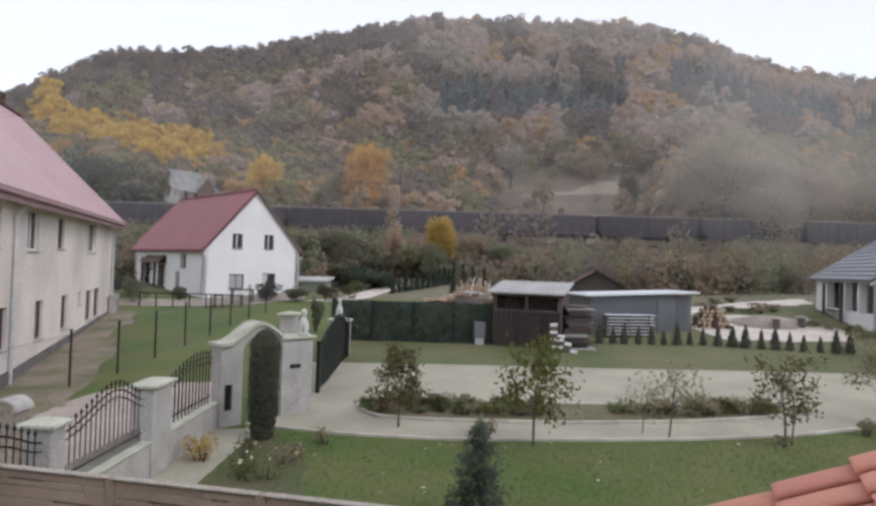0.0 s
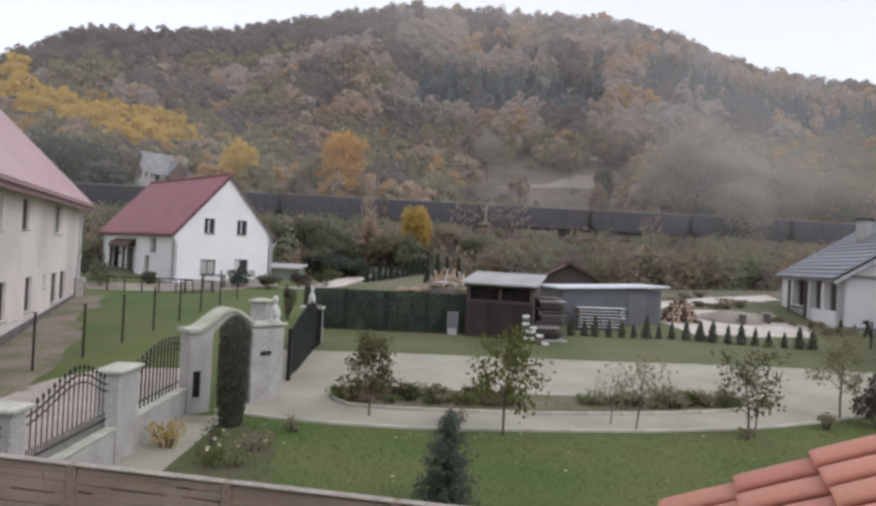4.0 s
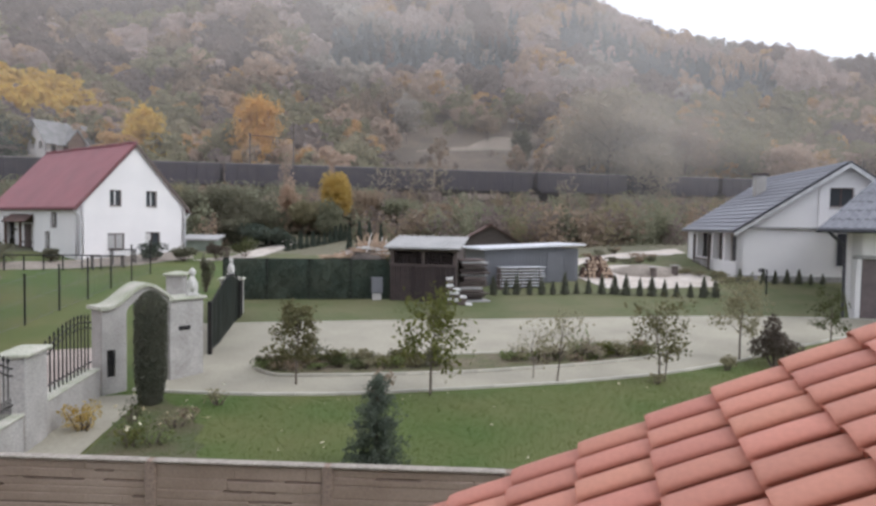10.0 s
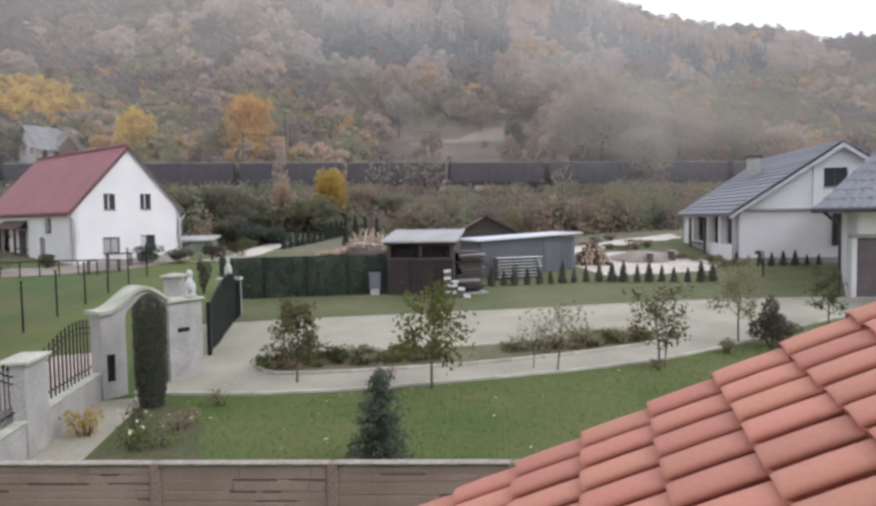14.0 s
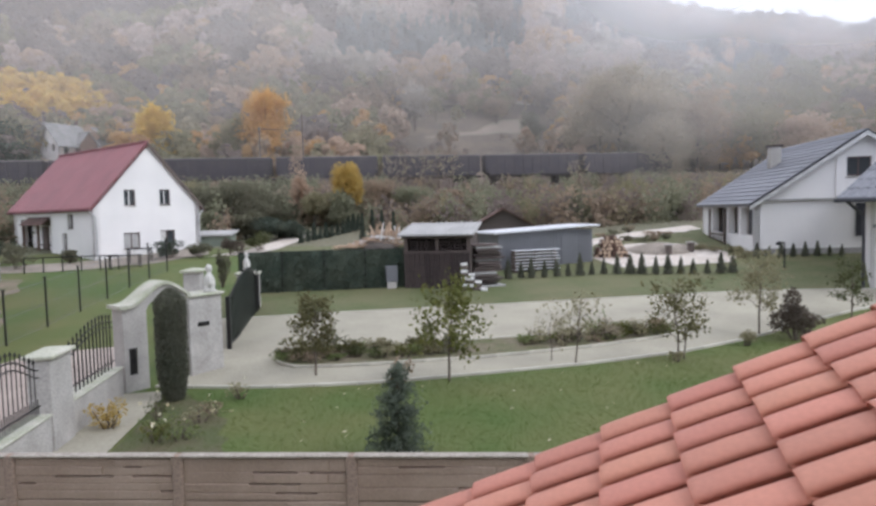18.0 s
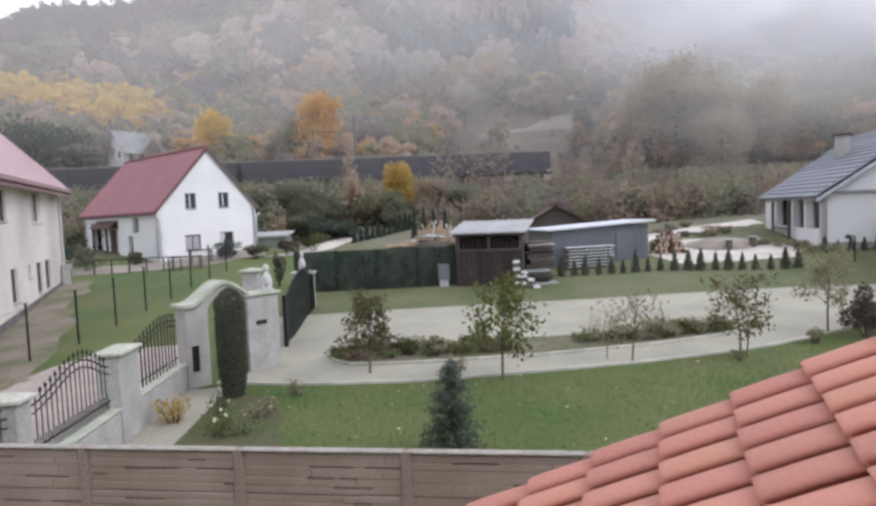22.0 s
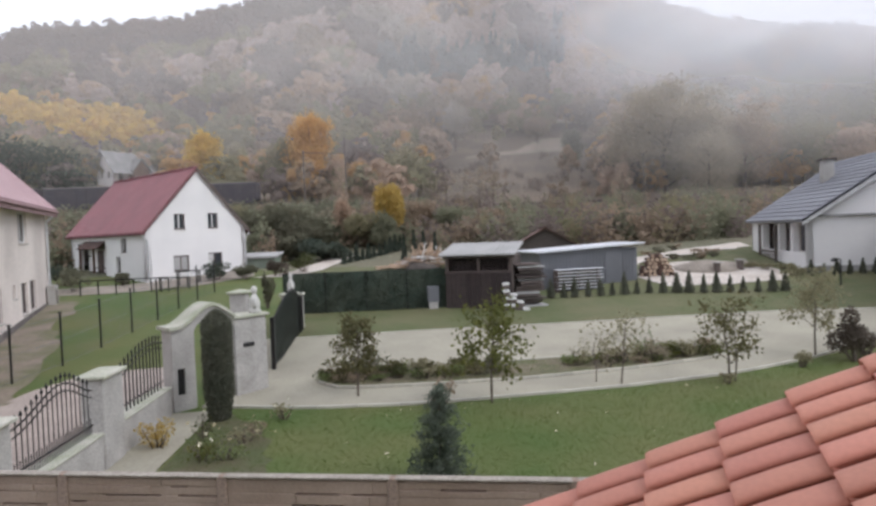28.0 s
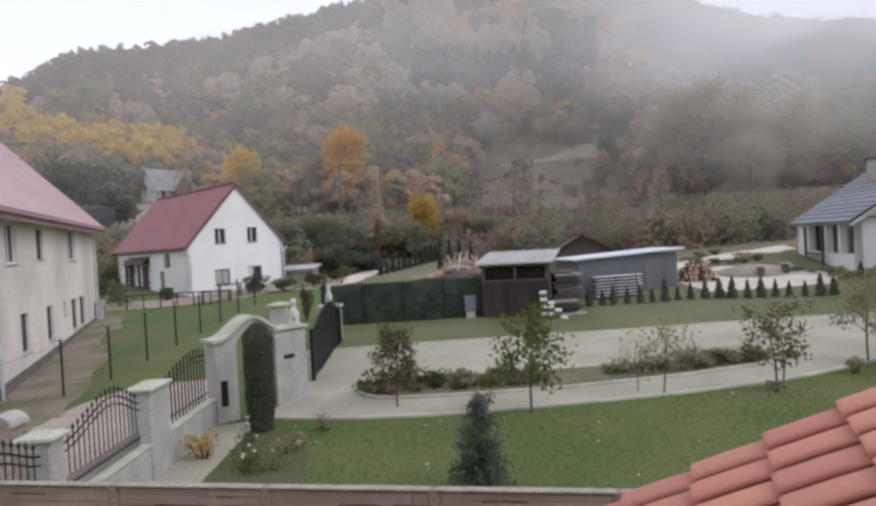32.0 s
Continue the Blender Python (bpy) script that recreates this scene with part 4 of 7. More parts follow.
# ---- garden wall, pillars, arch and gates ----
def pillar(x, y, z, w, d, h, rz=0.0, label="pale rendered wall pillar with a stone cap", group="wall pillars"):
    p = thing("wall_pillar", pose(x, y, z, 0, 0, rz), label, "pillar", group)
    part("shaft", Build().box(-w / 2, -d / 2, -0.3, w / 2, d / 2, h, 0.02), STONE, p)
    b = Build().box(-w / 2 - 0.07, -d / 2 - 0.07, h, w / 2 + 0.07, d / 2 + 0.07, h + 0.07, 0.015)
    b.add([(-w / 2 - 0.05, -d / 2 - 0.05, h + 0.07), (w / 2 + 0.05, -d / 2 - 0.05, h + 0.07), (w / 2 + 0.05, d / 2 + 0.05, h + 0.07), (-w / 2 - 0.05, d / 2 + 0.05, h + 0.07), (0, 0, h + 0.14)],
          [(0, 1, 4), (1, 2, 4), (2, 3, 4), (3, 0, 4)])
    part("cap", b, COPING, p)
    return p


def iron_panel(x, y0, y1, z, h_side, h_mid, gap=0.145, half=0.0085, rise=0.0):
    """A wrought-iron railing with a bowed top between two pillars, along y."""
    n = thing("iron_railing", pose(x, y0, z, 0, 0, 90), "black wrought-iron railing panel with a bowed top", "railing", "iron railings")
    L = y1 - y0
    top = lambda u: h_side - 0.06 + (h_mid - h_side + 0.06) * (math.sin(math.pi * (u / L) ** 1.35) ** 1.5 if not rise else math.sin(math.pi * (0.5 + rise) * (u / L)) ** 1.2)
    count = max(6, int(L / gap))
    for i in range(1, count):
        u = L * i / count
        b = Build().box(u - half, -half, 0.0, u + half, half, top(u) + 0.1, 0.003)
        b.turn([(0.0, top(u) + 0.2), (0.03, top(u) + 0.13), (0.008, top(u) + 0.09)][::-1], 5, pose(u, 0, 0))
        if not rise:
            b.box(u + L / count / 2 - 0.008, -0.008, 0.0, u + L / count / 2 + 0.008, 0.008, 0.3, 0.003)
        part("bar", b, IRON, n)
    run = [L * i / 24 for i in range(25)]
    part("top_rail", Build().tube([(a, 0, top(a)) for a in run], 0.017), IRON, n)
    part("curved_rail", Build().tube([(a, 0, top(a) - 0.13) for a in run], 0.014), IRON, n)
    for zz in (0.14,):
        part("bottom_rail", Build().box(0, -0.012, zz, L, 0.012, zz + 0.03, 0.004), IRON, n)
    return n


def low_wall(y0, y1, h=0.68):
    w = thing("low_garden_wall", pose(-5.72, y0, 0, 0, 0, 90), "low pale rendered wall under the iron railing", "wall", "low walls")
    part("wall_body", Build().box(0, -0.17, -0.3, y1 - y0, 0.17, h, 0.015), STONE, w)
    part("coping", Build().box(0, -0.2, h + 0.002, y1 - y0, 0.2, h + 0.05, 0.012), COPING, w)


for x, y0, y1 in ((-5.8, 5.6, 6.1), (-5.8, 9.1, 9.46), (-5.72, 12.15, 13.0)):
    pillar(x, (y0 + y1) / 2, 0, 0.42, y1 - y0, 1.72)
post = thing("round_topped_post", pose(-8.5, 12.5, ground_z(-8.5, 12.5)), "street-side pillar with a rounded pale cap over a shade-darkened brown-grey shaft", "pillar")
arc = lambda r, z: [(-r * math.cos(math.pi * i / 10), z + 0.8 * r * math.sin(math.pi * i / 10)) for i in range(11)]
# brown-grey shaft, its darker colour painting the shade below the pale cap
part("shaft", Build().prism([(-0.24, -0.3)] + arc(0.24, 1.16) + [(0.24, -0.3)], -0.22, 0.22, "y"), DIRT, post)
part("cap", Build().prism(arc(0.3, 1.163) + arc(0.245, 1.163)[::-1], -0.27, 0.27, "y"), STONE, post)
for y0, y1 in ((6.1, 9.1), (9.46, 12.15), (13.0, 15.75)):
    low_wall(y0, y1)
    iron_panel(-5.72, y0 + 0.02, y1 - 0.02, 0.73, 0.86, 1.16, *((0.19, 0.014, 0.22) if y0 > 12.5 else ()))


def arch_gate():
    """The pedestrian gate: two piers joined by a swept arch, set at an angle."""
    g = thing("arched_gateway", at_dir(-5.56, 15.92, 0, 0.7071, 0.7071), "pale rendered garden gateway with a swept mossy coping", "gateway")
    top = lambda u: 2.05 if u < 0.1 else (2.05 + 0.5 * math.sin(min(1, (u - 0.1) / 1.0) * math.pi / 2) ** 2 if u < 1.1 else 2.55 - 0.42 * min(1, (u - 1.1) / 0.65) ** 1.5)
    T = 0.5
    cut = lambda u: 1.95 + 0.28 * math.sqrt(max(0, 1 - ((u - 1.15) / 0.56) ** 2))
    part("pier", wall_build(0.59, top, [(0.12, 0.42, 0.32, 1.08)], T, -0.3, [0.1, 0.2, 0.3, 0.4, 0.5]), STONE, g)
    part("meter_box", Build().box(0.12, 0.06, 0.42, 0.32, 0.1, 1.08, 0.01), IRON, g, "dark meter box door")
    n = 14
    b = Build()
    b.weld = True
    for i in range(n):
        a, c = 0.59 + 1.12 * i / n, 0.59 + 1.12 * (i + 1) / n
        b.prism([(a, cut(a)), (c, cut(c)), (c, top(c)), (a, top(a))], 0, T, "y")
    part("arch", b, STONE, g)
    b = Build()
    b.weld = True
    us = [-0.08 + 1.83 * i / 30 for i in range(31)]
    for a, c in zip(us[:-1], us[1:]):
        b.prism([(a, top(a) + 0.003), (c, top(c) + 0.003), (c, top(c) + 0.09), (a, top(a) + 0.09)], -0.09, T + 0.09, "y")
    part("coping", b, COPING, g)
    pier = part("pier", Build().box(1.71, -0.02, -0.3, 2.68, 0.62, 2.12, 0.02), STONE, g)
    part("letter_slot", Build().box(1.95, -0.045, 1.34, 2.28, -0.018, 1.45, 0.008), IRON, pier, "dark letter slot")
    part("cap", Build().box(1.64, -0.1, 2.122, 2.75, 0.7, 2.2, 0.025), COPING, g)
    # the iron door stands ajar inwards
    door = part("iron_door", Build().box(0, -0.02, 0.05, 1.05, 0.02, 0.1, 0.005), IRON, g, "black wrought-iron gate leaf standing ajar")
    door.matrix_basis = pose(0.62, T - 0.05, 0, 0, 0, 60)
    for i in range(9):
        part("bar", Build().box(i * 0.128 + 0.002, -0.011, 0.06, i * 0.128 + 0.026, 0.011, 1.82 - 0.12 * abs(i - 4) / 4, 0.004), IRON, door)
    part("door_rail", Build().box(0, -0.014, 1.55, 1.05, 0.014, 1.59, 0.004), IRON, door)
    part("door_rail", Build().box(0, -0.014, 0.8, 1.05, 0.014, 0.84, 0.004), IRON, door)


arch_gate()


def statue(x, y, z, s=1.0, rz=0.0):
    """A small pale garden figure as one plain shape."""
    b = Build()
    b.turn([(0.16 * s, 0), (0.17 * s, 0.05 * s), (0.12 * s, 0.08 * s), (0.15 * s, 0.2 * s), (0.13 * s, 0.34 * s), (0.07 * s, 0.46 * s), (0.05 * s, 0.5 * s), (0.085 * s, 0.56 * s), (0.08 * s, 0.64 * s), (0.03 * s, 0.7 * s)], 10)
    b.rod((0.02, -0.1 * s, 0.12 * s), (0.05, -0.15 * s, 0.4 * s), 0.05 * s, 0.035 * s, 7)
    ob = part("garden_statue", b, STATUE, None, smooth=True)
    ob.matrix_basis = pose(x, y, z, 0, 0, rz)
    tagged(ob, "small white garden statue on a gate pillar", "statue", "statues")


pillar(-4.9, 20.1, 0.2, 0.5, 0.5, 2.35, 0, "pale gate pillar behind the arched gateway", "gate pillars")
pillar(-4.16, 25.4, 0.5, 0.8, 0.5, 1.46, 0, "pale gate pillar beside the drive gate", "gate pillars")
statue(-3.93, 17.75, 2.2, 1.05)
statue(-4.2, 25.4, 2.14, 0.95)


def drive_gate():
    g = thing("drive_gate", at_dir(-3.86, 19.7, 0.22, 0.012, 1), "dark iron drive gate backed with green mesh, standing open", "gate")
    L = 5.45
    top = lambda u: 1.45 + 0.66 * math.sin(math.pi * min(1, max(0, u / L)) ** 1.35) ** 0.75
    b = Build()
    for i in range(20):
        a, c = 0.08 + (L - 0.16) * i / 20, 0.08 + (L - 0.16) * (i + 1) / 20
        b.prism([(a, 0.14), (c, 0.14), (c, top(c) - 0.03), (a, top(a) - 0.03)], 0.03, 0.045, "y")
    part("mesh_backing", b, GREEN_NET, g)
    for i in range(28):
        u = 0.12 + (L - 0.24) * i / 27
        part("bar", Build().box(u - 0.011, -0.011, 0.1, u + 0.011, 0.011, top(u) + 0.08, 0.003), IRON, g)
    part("top_rail", Build().tube([(L * i / 24, 0, top(L * i / 24)) for i in range(25)], 0.022), IRON, g)
    part("bottom_rail", Build().box(0, -0.02, 0.1, L, 0.02, 0.15, 0.005), IRON, g)
    for u, h in ((0, 1.6), (L, 1.85), (L - 0.42, 1.75)):
        part("gate_post", Build().box(u - 0.06, -0.06, -0.4, u + 0.06, 0.06, h, 0.01), IRON, g)


drive_gate()


# ---- the near tiled roof, the house it belongs to, and the concrete fence ----
VERGE = Vector((1.392, 2.738, 3.330))
ALONG = Vector((0.285, -0.061, 0.135))
ACROSS = Vector((ALONG.y, -ALONG.x, 0)).normalized() * 0.19
SKEW = 0.2


def clay_roof():
    up = ALONG.normalized().cross(ACROSS.normalized())
    if up.z < 0:
        up = -up
    m = Matrix((ALONG.normalized(), ACROSS.normalized(), up)).transposed().to_4x4()
    m.translation = VERGE
    r = thing("clay_tiled_roof", m, "terracotta interlocking clay tile roof slope with a stepped verge", "roof")
    L, W = ALONG.length, ACROSS.length
    # one tile: a raised roll beside a flat pan, with a thick nose at its lower end
    prof = [(0.0, -0.09), (0.0, -0.03), (0.010, 0.002), (0.034, 0.025), (0.075, 0.037), (0.116, 0.037), (0.148, 0.026), (0.161, 0.010), (0.152, -0.006), (0.13, -0.03), (0.13, -0.09)]
    pts, faces = [], []
    n = len(prof)
    rows = [(0.0, 0.017), (0.006, 0.021), (0.03, 0.021), (L * 0.55, 0.01), (L + 0.012, -0.005)]
    for u, lift in rows:
        for w, z in prof:
            pts.append((u - SKEW * w, w, z + lift - 0.04))
    for k in range(len(rows) - 1):
        for i in range(n - 1):
            a = k * n + i
            faces.append((a, a + 1, a + n + 1, a + n))
    # the nose and the near flank keep hard edges of their own
    base = len(pts)
    for w, z in prof:
        pts.append((-SKEW * w, w, z - 0.018))
    for w, z in prof:
        pts.append((0.05 - SKEW * w, w, z - 0.11))
    faces += [(base + n + i, base + n + i + 1, base + i + 1, base + i) for i in range(n - 1)]
    side = len(pts)
    pts += [(u, 0.0, lift - 0.12) for u, lift in rows]
    faces += [(side + k, side + k + 1, (k + 1) * n, k * n) for k in range(len(rows) - 1)]
    me = Build().add(pts, [f[::-1] for f in faces]).mesh("roof_tile")
    me.materials.append(CLAY)
    me.polygons.foreach_set("use_smooth", [True] * len(me.polygons))
    rng = random.Random(4)
    for i in range(-7, 13):
        for j in range(0, 15):
            ob = new("roof_tile", me)
            ob.parent = r
            ob.matrix_basis = pose(i * L - SKEW * W * j + rng.uniform(-0.004, 0.004), j * W, rng.uniform(-0.002, 0.003), 0, 0, rng.uniform(-0.5, 0.5))
    # the deck is coloured dark so the slots between rolls read as shaded
    part("roof_deck", Build().box(-7.2 * L, 0.02, -0.24, 11.5 * L, 15 * W, -0.13, 0.01), GROOVE_SHADE, r)
    part("verge_board", Build().box(-7.2 * L, -0.02, -0.3, 12 * L, 0.012, -0.12, 0.005), WOOD_BROWN, r)


clay_roof()


def own_house():
    w = thing("house_behind", pose(0, 0, 0), "rendered house wall behind the viewpoint", "house", kind="structure")
    part("back_wall", wall_build(14, lambda x: 6.4, [(6.2, 3.0, 7.8, 5.2)], t=0.3), CREAM, w).matrix_basis = pose(-7, -0.75, 0)
    e0 = VERGE + ALONG * -6.6 + ACROSS * 0.4
    e1 = VERGE + ALONG * 11 + ACROSS * 0.4
    d = (e1 - e0)
    flat = math.hypot(d.x, d.y)
    part("extension_wall", wall_build(flat, lambda x: e0.z - 0.4 + d.z * x / flat, []), CREAM, w).matrix_basis = at_dir(e0.x, e0.y, 0, d.x, d.y) @ pose(0, -0.35, 0)


own_house()


def concrete_fence():
    d = Vector((3.08, -0.6)).normalized()
    o = Vector((-3.28, 11.65)) * (2.68 / 4.2)
    f = thing("concrete_panel_fence", at_dir(o.x, o.y, 0, d.x, d.y), "brown moulded stone-effect concrete panel fence", "fence")
    H, step = 1.5, 2.0
    rng = random.Random(11)
    kinds = []
    for k in range(3):
        nx, nz = 188, 44
        face, groove = np.full((nz + 1, nx + 1), 0.008), []
        z = 0
        while z < nz:
            zz = min(nz, z + rng.choice((8, 10, 12, 14)))
            x = 0
            while x < nx:
                xx = min(nx, x + rng.randint(80, 188))
                face[z + 1:zz, x + 1:xx] = rng.uniform(0.012, 0.024)
                if rng.random() < 0.65:
                    g0 = rng.randint(x, xx)
                    groove.append((z, g0, min(nx, g0 + rng.randint(20, 90))))
                x = xx
            z = zz
        for z, g0, g1 in groove:
            face[max(0, z - 1):z + 1, g0:g1] = -0.03
        gx, gz = np.meshgrid(np.linspace(0.06, step - 0.06, nx + 1), np.linspace(0.003, 0.485, nz + 1))
        pts = np.stack([gx, 0.012 - face, gz], -1).reshape(-1, 3).tolist()
        ii = np.arange((nz + 1) * (nx + 1)).reshape(nz + 1, nx + 1)
        b = Build().add(pts, np.stack([ii[:-1, :-1], ii[:-1, 1:], ii[1:, 1:], ii[1:, :-1]], -1).reshape(-1, 4).tolist())
        k0 = len(b.v)
        b.v += [(0.06, 0.065, 0.003), (step - 0.06, 0.065, 0.003), (step - 0.06, 0.065, 0.485), (0.06, 0.065, 0.485)]
        b.f += [(k0 + 3, k0 + 2, k0 + 1, k0), (0, k0, k0 + 1, nx), (nz * (nx + 1), (nz + 1) * (nx + 1) - 1, k0 + 2, k0 + 3)]
        me = b.mesh("fence_slab")
        me.materials.append(FENCE_CONC)
        kinds.append(me)
    post = Build().box(-0.065, -0.03, -0.4, 0.065, 0.085, H + 0.01, 0.015).mesh("fence_post")
    post.materials.append(FENCE_POST)
    cap = Build().box(0.03, -0.045, H - 0.008, step - 0.03, 0.075, H + 0.014, 0.008).mesh("fence_capping")
    cap.materials.append(FENCE_CAP)
    for i in range(-3, 6):
        ob = new("fence_post", post)
        ob.parent, ob.matrix_basis = f, pose(i * step, 0, 0)
        if i == 5:
            break
        for k in range(3):
            ob = new("fence_slab", kinds[(k + i) % 3])
            ob.parent, ob.matrix_basis = f, pose(i * step, 0, k * 0.49)
        ob = new("fence_capping", cap)
        ob.parent, ob.matrix_basis = f, pose(i * step, 0, 0)


concrete_fence()


# ---- sheds, stores, fences and yard things ----
def leaf_quads(rng, centres, size, flat=0.0):
    """Small leaf-shaped quads at the given centres, turned at random."""
    n = len(centres)
    a = rng.normal(size=(n, 3))
    a /= np.linalg.norm(a, axis=1)[:, None]
    b = np.cross(a, rng.normal(size=(n, 3)))
    b /= np.linalg.norm(b, axis=1)[:, None]
    s = size * rng.uniform(0.6, 1.3, (n, 1))
    a, b = a * s, b * s * 0.6
    v = np.stack([centres - a, centres + b * 0.9, centres + a, centres - b * 0.9], 1).reshape(-1, 3)
    return v, np.arange(4 * n).reshape(n, 4)


def wood_store():
    d = Vector((3.0, -0.95)).normalized()
    s = thing("wood_store", at_dir(2.15, 28.2, 0.82, d.x, d.y), "dark timber wood store with a pale lean-to roof", "shed")
    W, D, H = 2.9, 2.6, 2.35
    for i in range(13):
        x = W * i / 13
        part("plank", Build().box(x + 0.006, -0.02, -0.3, x + W / 13 - 0.006, 0.02, 1.55 + 0.03 * math.sin(i * 7.1), 0.006), STORE_WOOD, s)
    part("back_wall", Build().box(0, D - 0.05, -0.3, W, D, 2.75, 0.01), WOOD_DARK, s)
    for x in (0.0, W):
        part("side_wall", Build().box(x - 0.04, 0.03, -0.3, x + 0.04, D, H, 0.01), WOOD_DARK, s)
    for x in (0.06, W / 2, W - 0.06):
        part("post", Build().box(x - 0.07, 0.03, -0.3, x + 0.07, 0.17, H, 0.01), WOOD_DARK, s)
    part("beam", Build().box(-0.15, -0.02, H - 0.15, W + 0.15, 0.14, H, 0.01), WOOD_DARK, s)
    part("rail", Build().box(-0.05, -0.05, 1.55, W + 0.05, 0.03, 1.66, 0.01), WOOD_DARK, s)
    stack = Build()
    rng = random.Random(5)
    for j in range(4):
        x = 0.15
        while x < W - 0.25:
            r = rng.uniform(0.05, 0.085)
            stack.rod((x + r, 0.3, 1.62 + j * 0.14), (x + r, 1.3, 1.62 + j * 0.14), r, r, 7)
            x += 2 * r + 0.01
    # logs coloured dark to paint in the shadow band below the roof
    part("stored_firewood", stack, STORE_WOOD, s)
    roof = part("roof", Build().prism([(-0.4, H - 0.02), (D + 0.2, H + 0.42), (D + 0.2, H + 0.48), (-0.4, H + 0.04)], -0.25, W + 0.25, "x"), GREY_SHEET, s)
    ribs = Build()
    for i in range(15):
        x = -0.2 + (W + 0.4) * i / 14
        ribs.prism([(-0.4, H + 0.04), (D + 0.2, H + 0.48), (D + 0.2, H + 0.51), (-0.4, H + 0.07)], x - 0.03, x + 0.03, "x")
    part("roof_ribs", ribs, GREY_SHEET, roof)


def plank_stack():
    s = thing("plank_stack", at_dir(5.2, 27.6, 0.8, 0.97, 0.1), "tall stack of weathered sawn planks", "timber stack")
    rng = random.Random(8)
    for i in range(17):
        x0, x1 = rng.uniform(-0.1, 0.16), rng.uniform(0.95, 1.4)
        y = rng.uniform(-0.1, 0.12)
        part("plank", Build().box(x0, y, i * 0.115, x1, y + 1.1, i * 0.115 + rng.uniform(0.05, 0.085), 0.008), WOOD_DARK if i % 5 else GREY_SHEET, s)
    t = thing("split_log_heap", pose(4.95, 26.75, 0.74), "few pale split logs leaning by the timber stack", "firewood")
    for column, count in enumerate((8, 5, 3, 1)):
        for i in range(count):
            m = pose(-0.3 + 0.27 * column + rng.uniform(-0.03, 0.03), 0.5 - 0.09 * column, 0.06 + 0.155 * i, 0, rng.uniform(-5, 5), rng.uniform(-10, 10))
            white = i == count - 1 or (column < 2 and i % 2)
            part("split_log", Build().box(-0.15, -0.12, -0.055, 0.15, 0.12, 0.06 if white else 0.095, 0.02, m), FRAME_W if white else WOOD_DARK, t)


def grey_container():
    d = Vector((5.3, 1.08)).normalized()
    c = thing("storage_container", at_dir(7.2, 31.75, 1.12, d.x, d.y), "grey sheet-metal storage shed with a pale flat roof edge", "shed")
    W, D = 5.5, 2.6
    for k, (x0, y0, x1, y1) in enumerate(((0, 0, W, 0.05), (0, D - 0.05, W, D), (0, 0.05, 0.05, D - 0.05), (W - 0.05, 0.05, W, D - 0.05))):
        wall = part("wall", Build().box(x0, y0, -0.3, x1, y1, 1.95, 0.006), GREY_METAL, c)
        if k == 0:
            for i in range(28):
                part("rib", Build().box(0.1 + i * 0.19, -0.02, 0.0, 0.16 + i * 0.19, 0.0, 1.92, 0.008), GREY_METAL, wall)
    part("roof", Build().prism([(-0.35, 1.86), (W + 0.3, 2.12), (W + 0.3, 2.2), (-0.35, 1.94)], -0.3, D + 0.2, "y"), PALE_METAL, c)
    part("door", Build().box(3.6, -0.045, -0.1, 4.5, -0.02, 1.75, 0.01), GREY_METAL, c)
    p = thing("pallet_stack", at_dir(7.75, 30.6, 1.03, d.x, d.y), "stack of pale slatted pallets before the grey shed", "pallets")
    for i in range(7):
        part("slat", Build().box(0.02 * (i % 2), -0.05, 0.18 + i * 0.155, 2.5 - 0.05 * (i % 3), 0.4, 0.215 + i * 0.155, 0.006), FRAME_W if i % 2 else PALE_METAL, p)
    part("inner_board", Build().box(0.05, 0.25, -0.1, 2.4, 0.3, 1.1, 0.006), WOOD_DARK, p)
    for x in (0.0, 1.1, 2.2):
        part("block", Build().box(x, 0.0, -0.1, x + 0.1, 0.45, 1.12, 0.006), WOOD_DARK, p)


def dark_shed():
    s = thing("dark_gabled_shed", at_dir(7.3, 40.6, 1.85, 0.985, -0.17), "dark gabled shed with a dull brown roof", "shed")
    W, D, E, R = 4.4, 4.6, 1.1, 2.35
    top = lambda x: E + (R - E) * (1 - abs(x - W / 2) / (W / 2))
    part("gable_wall", wall_build(W, top, [], 0.1, -0.4, (W / 2,)), WOOD_DARK, s)
    part("back_wall", wall_build(W, top, [], 0.1, -0.4, (W / 2,)), WOOD_DARK, s).matrix_basis = pose(W, D, 0, 0, 0, 180)
    for x in (0.0, W - 0.1):
        part("side_wall", Build().box(x, 0.1, -0.4, x + 0.1, D - 0.1, E, 0.01), WOOD_DARK, s)
    pitched_roof(s, -0.35, W + 0.35, -0.3, D + 0.3, E - 0.15, R + 0.02, WOOD_BROWN, t=0.06)


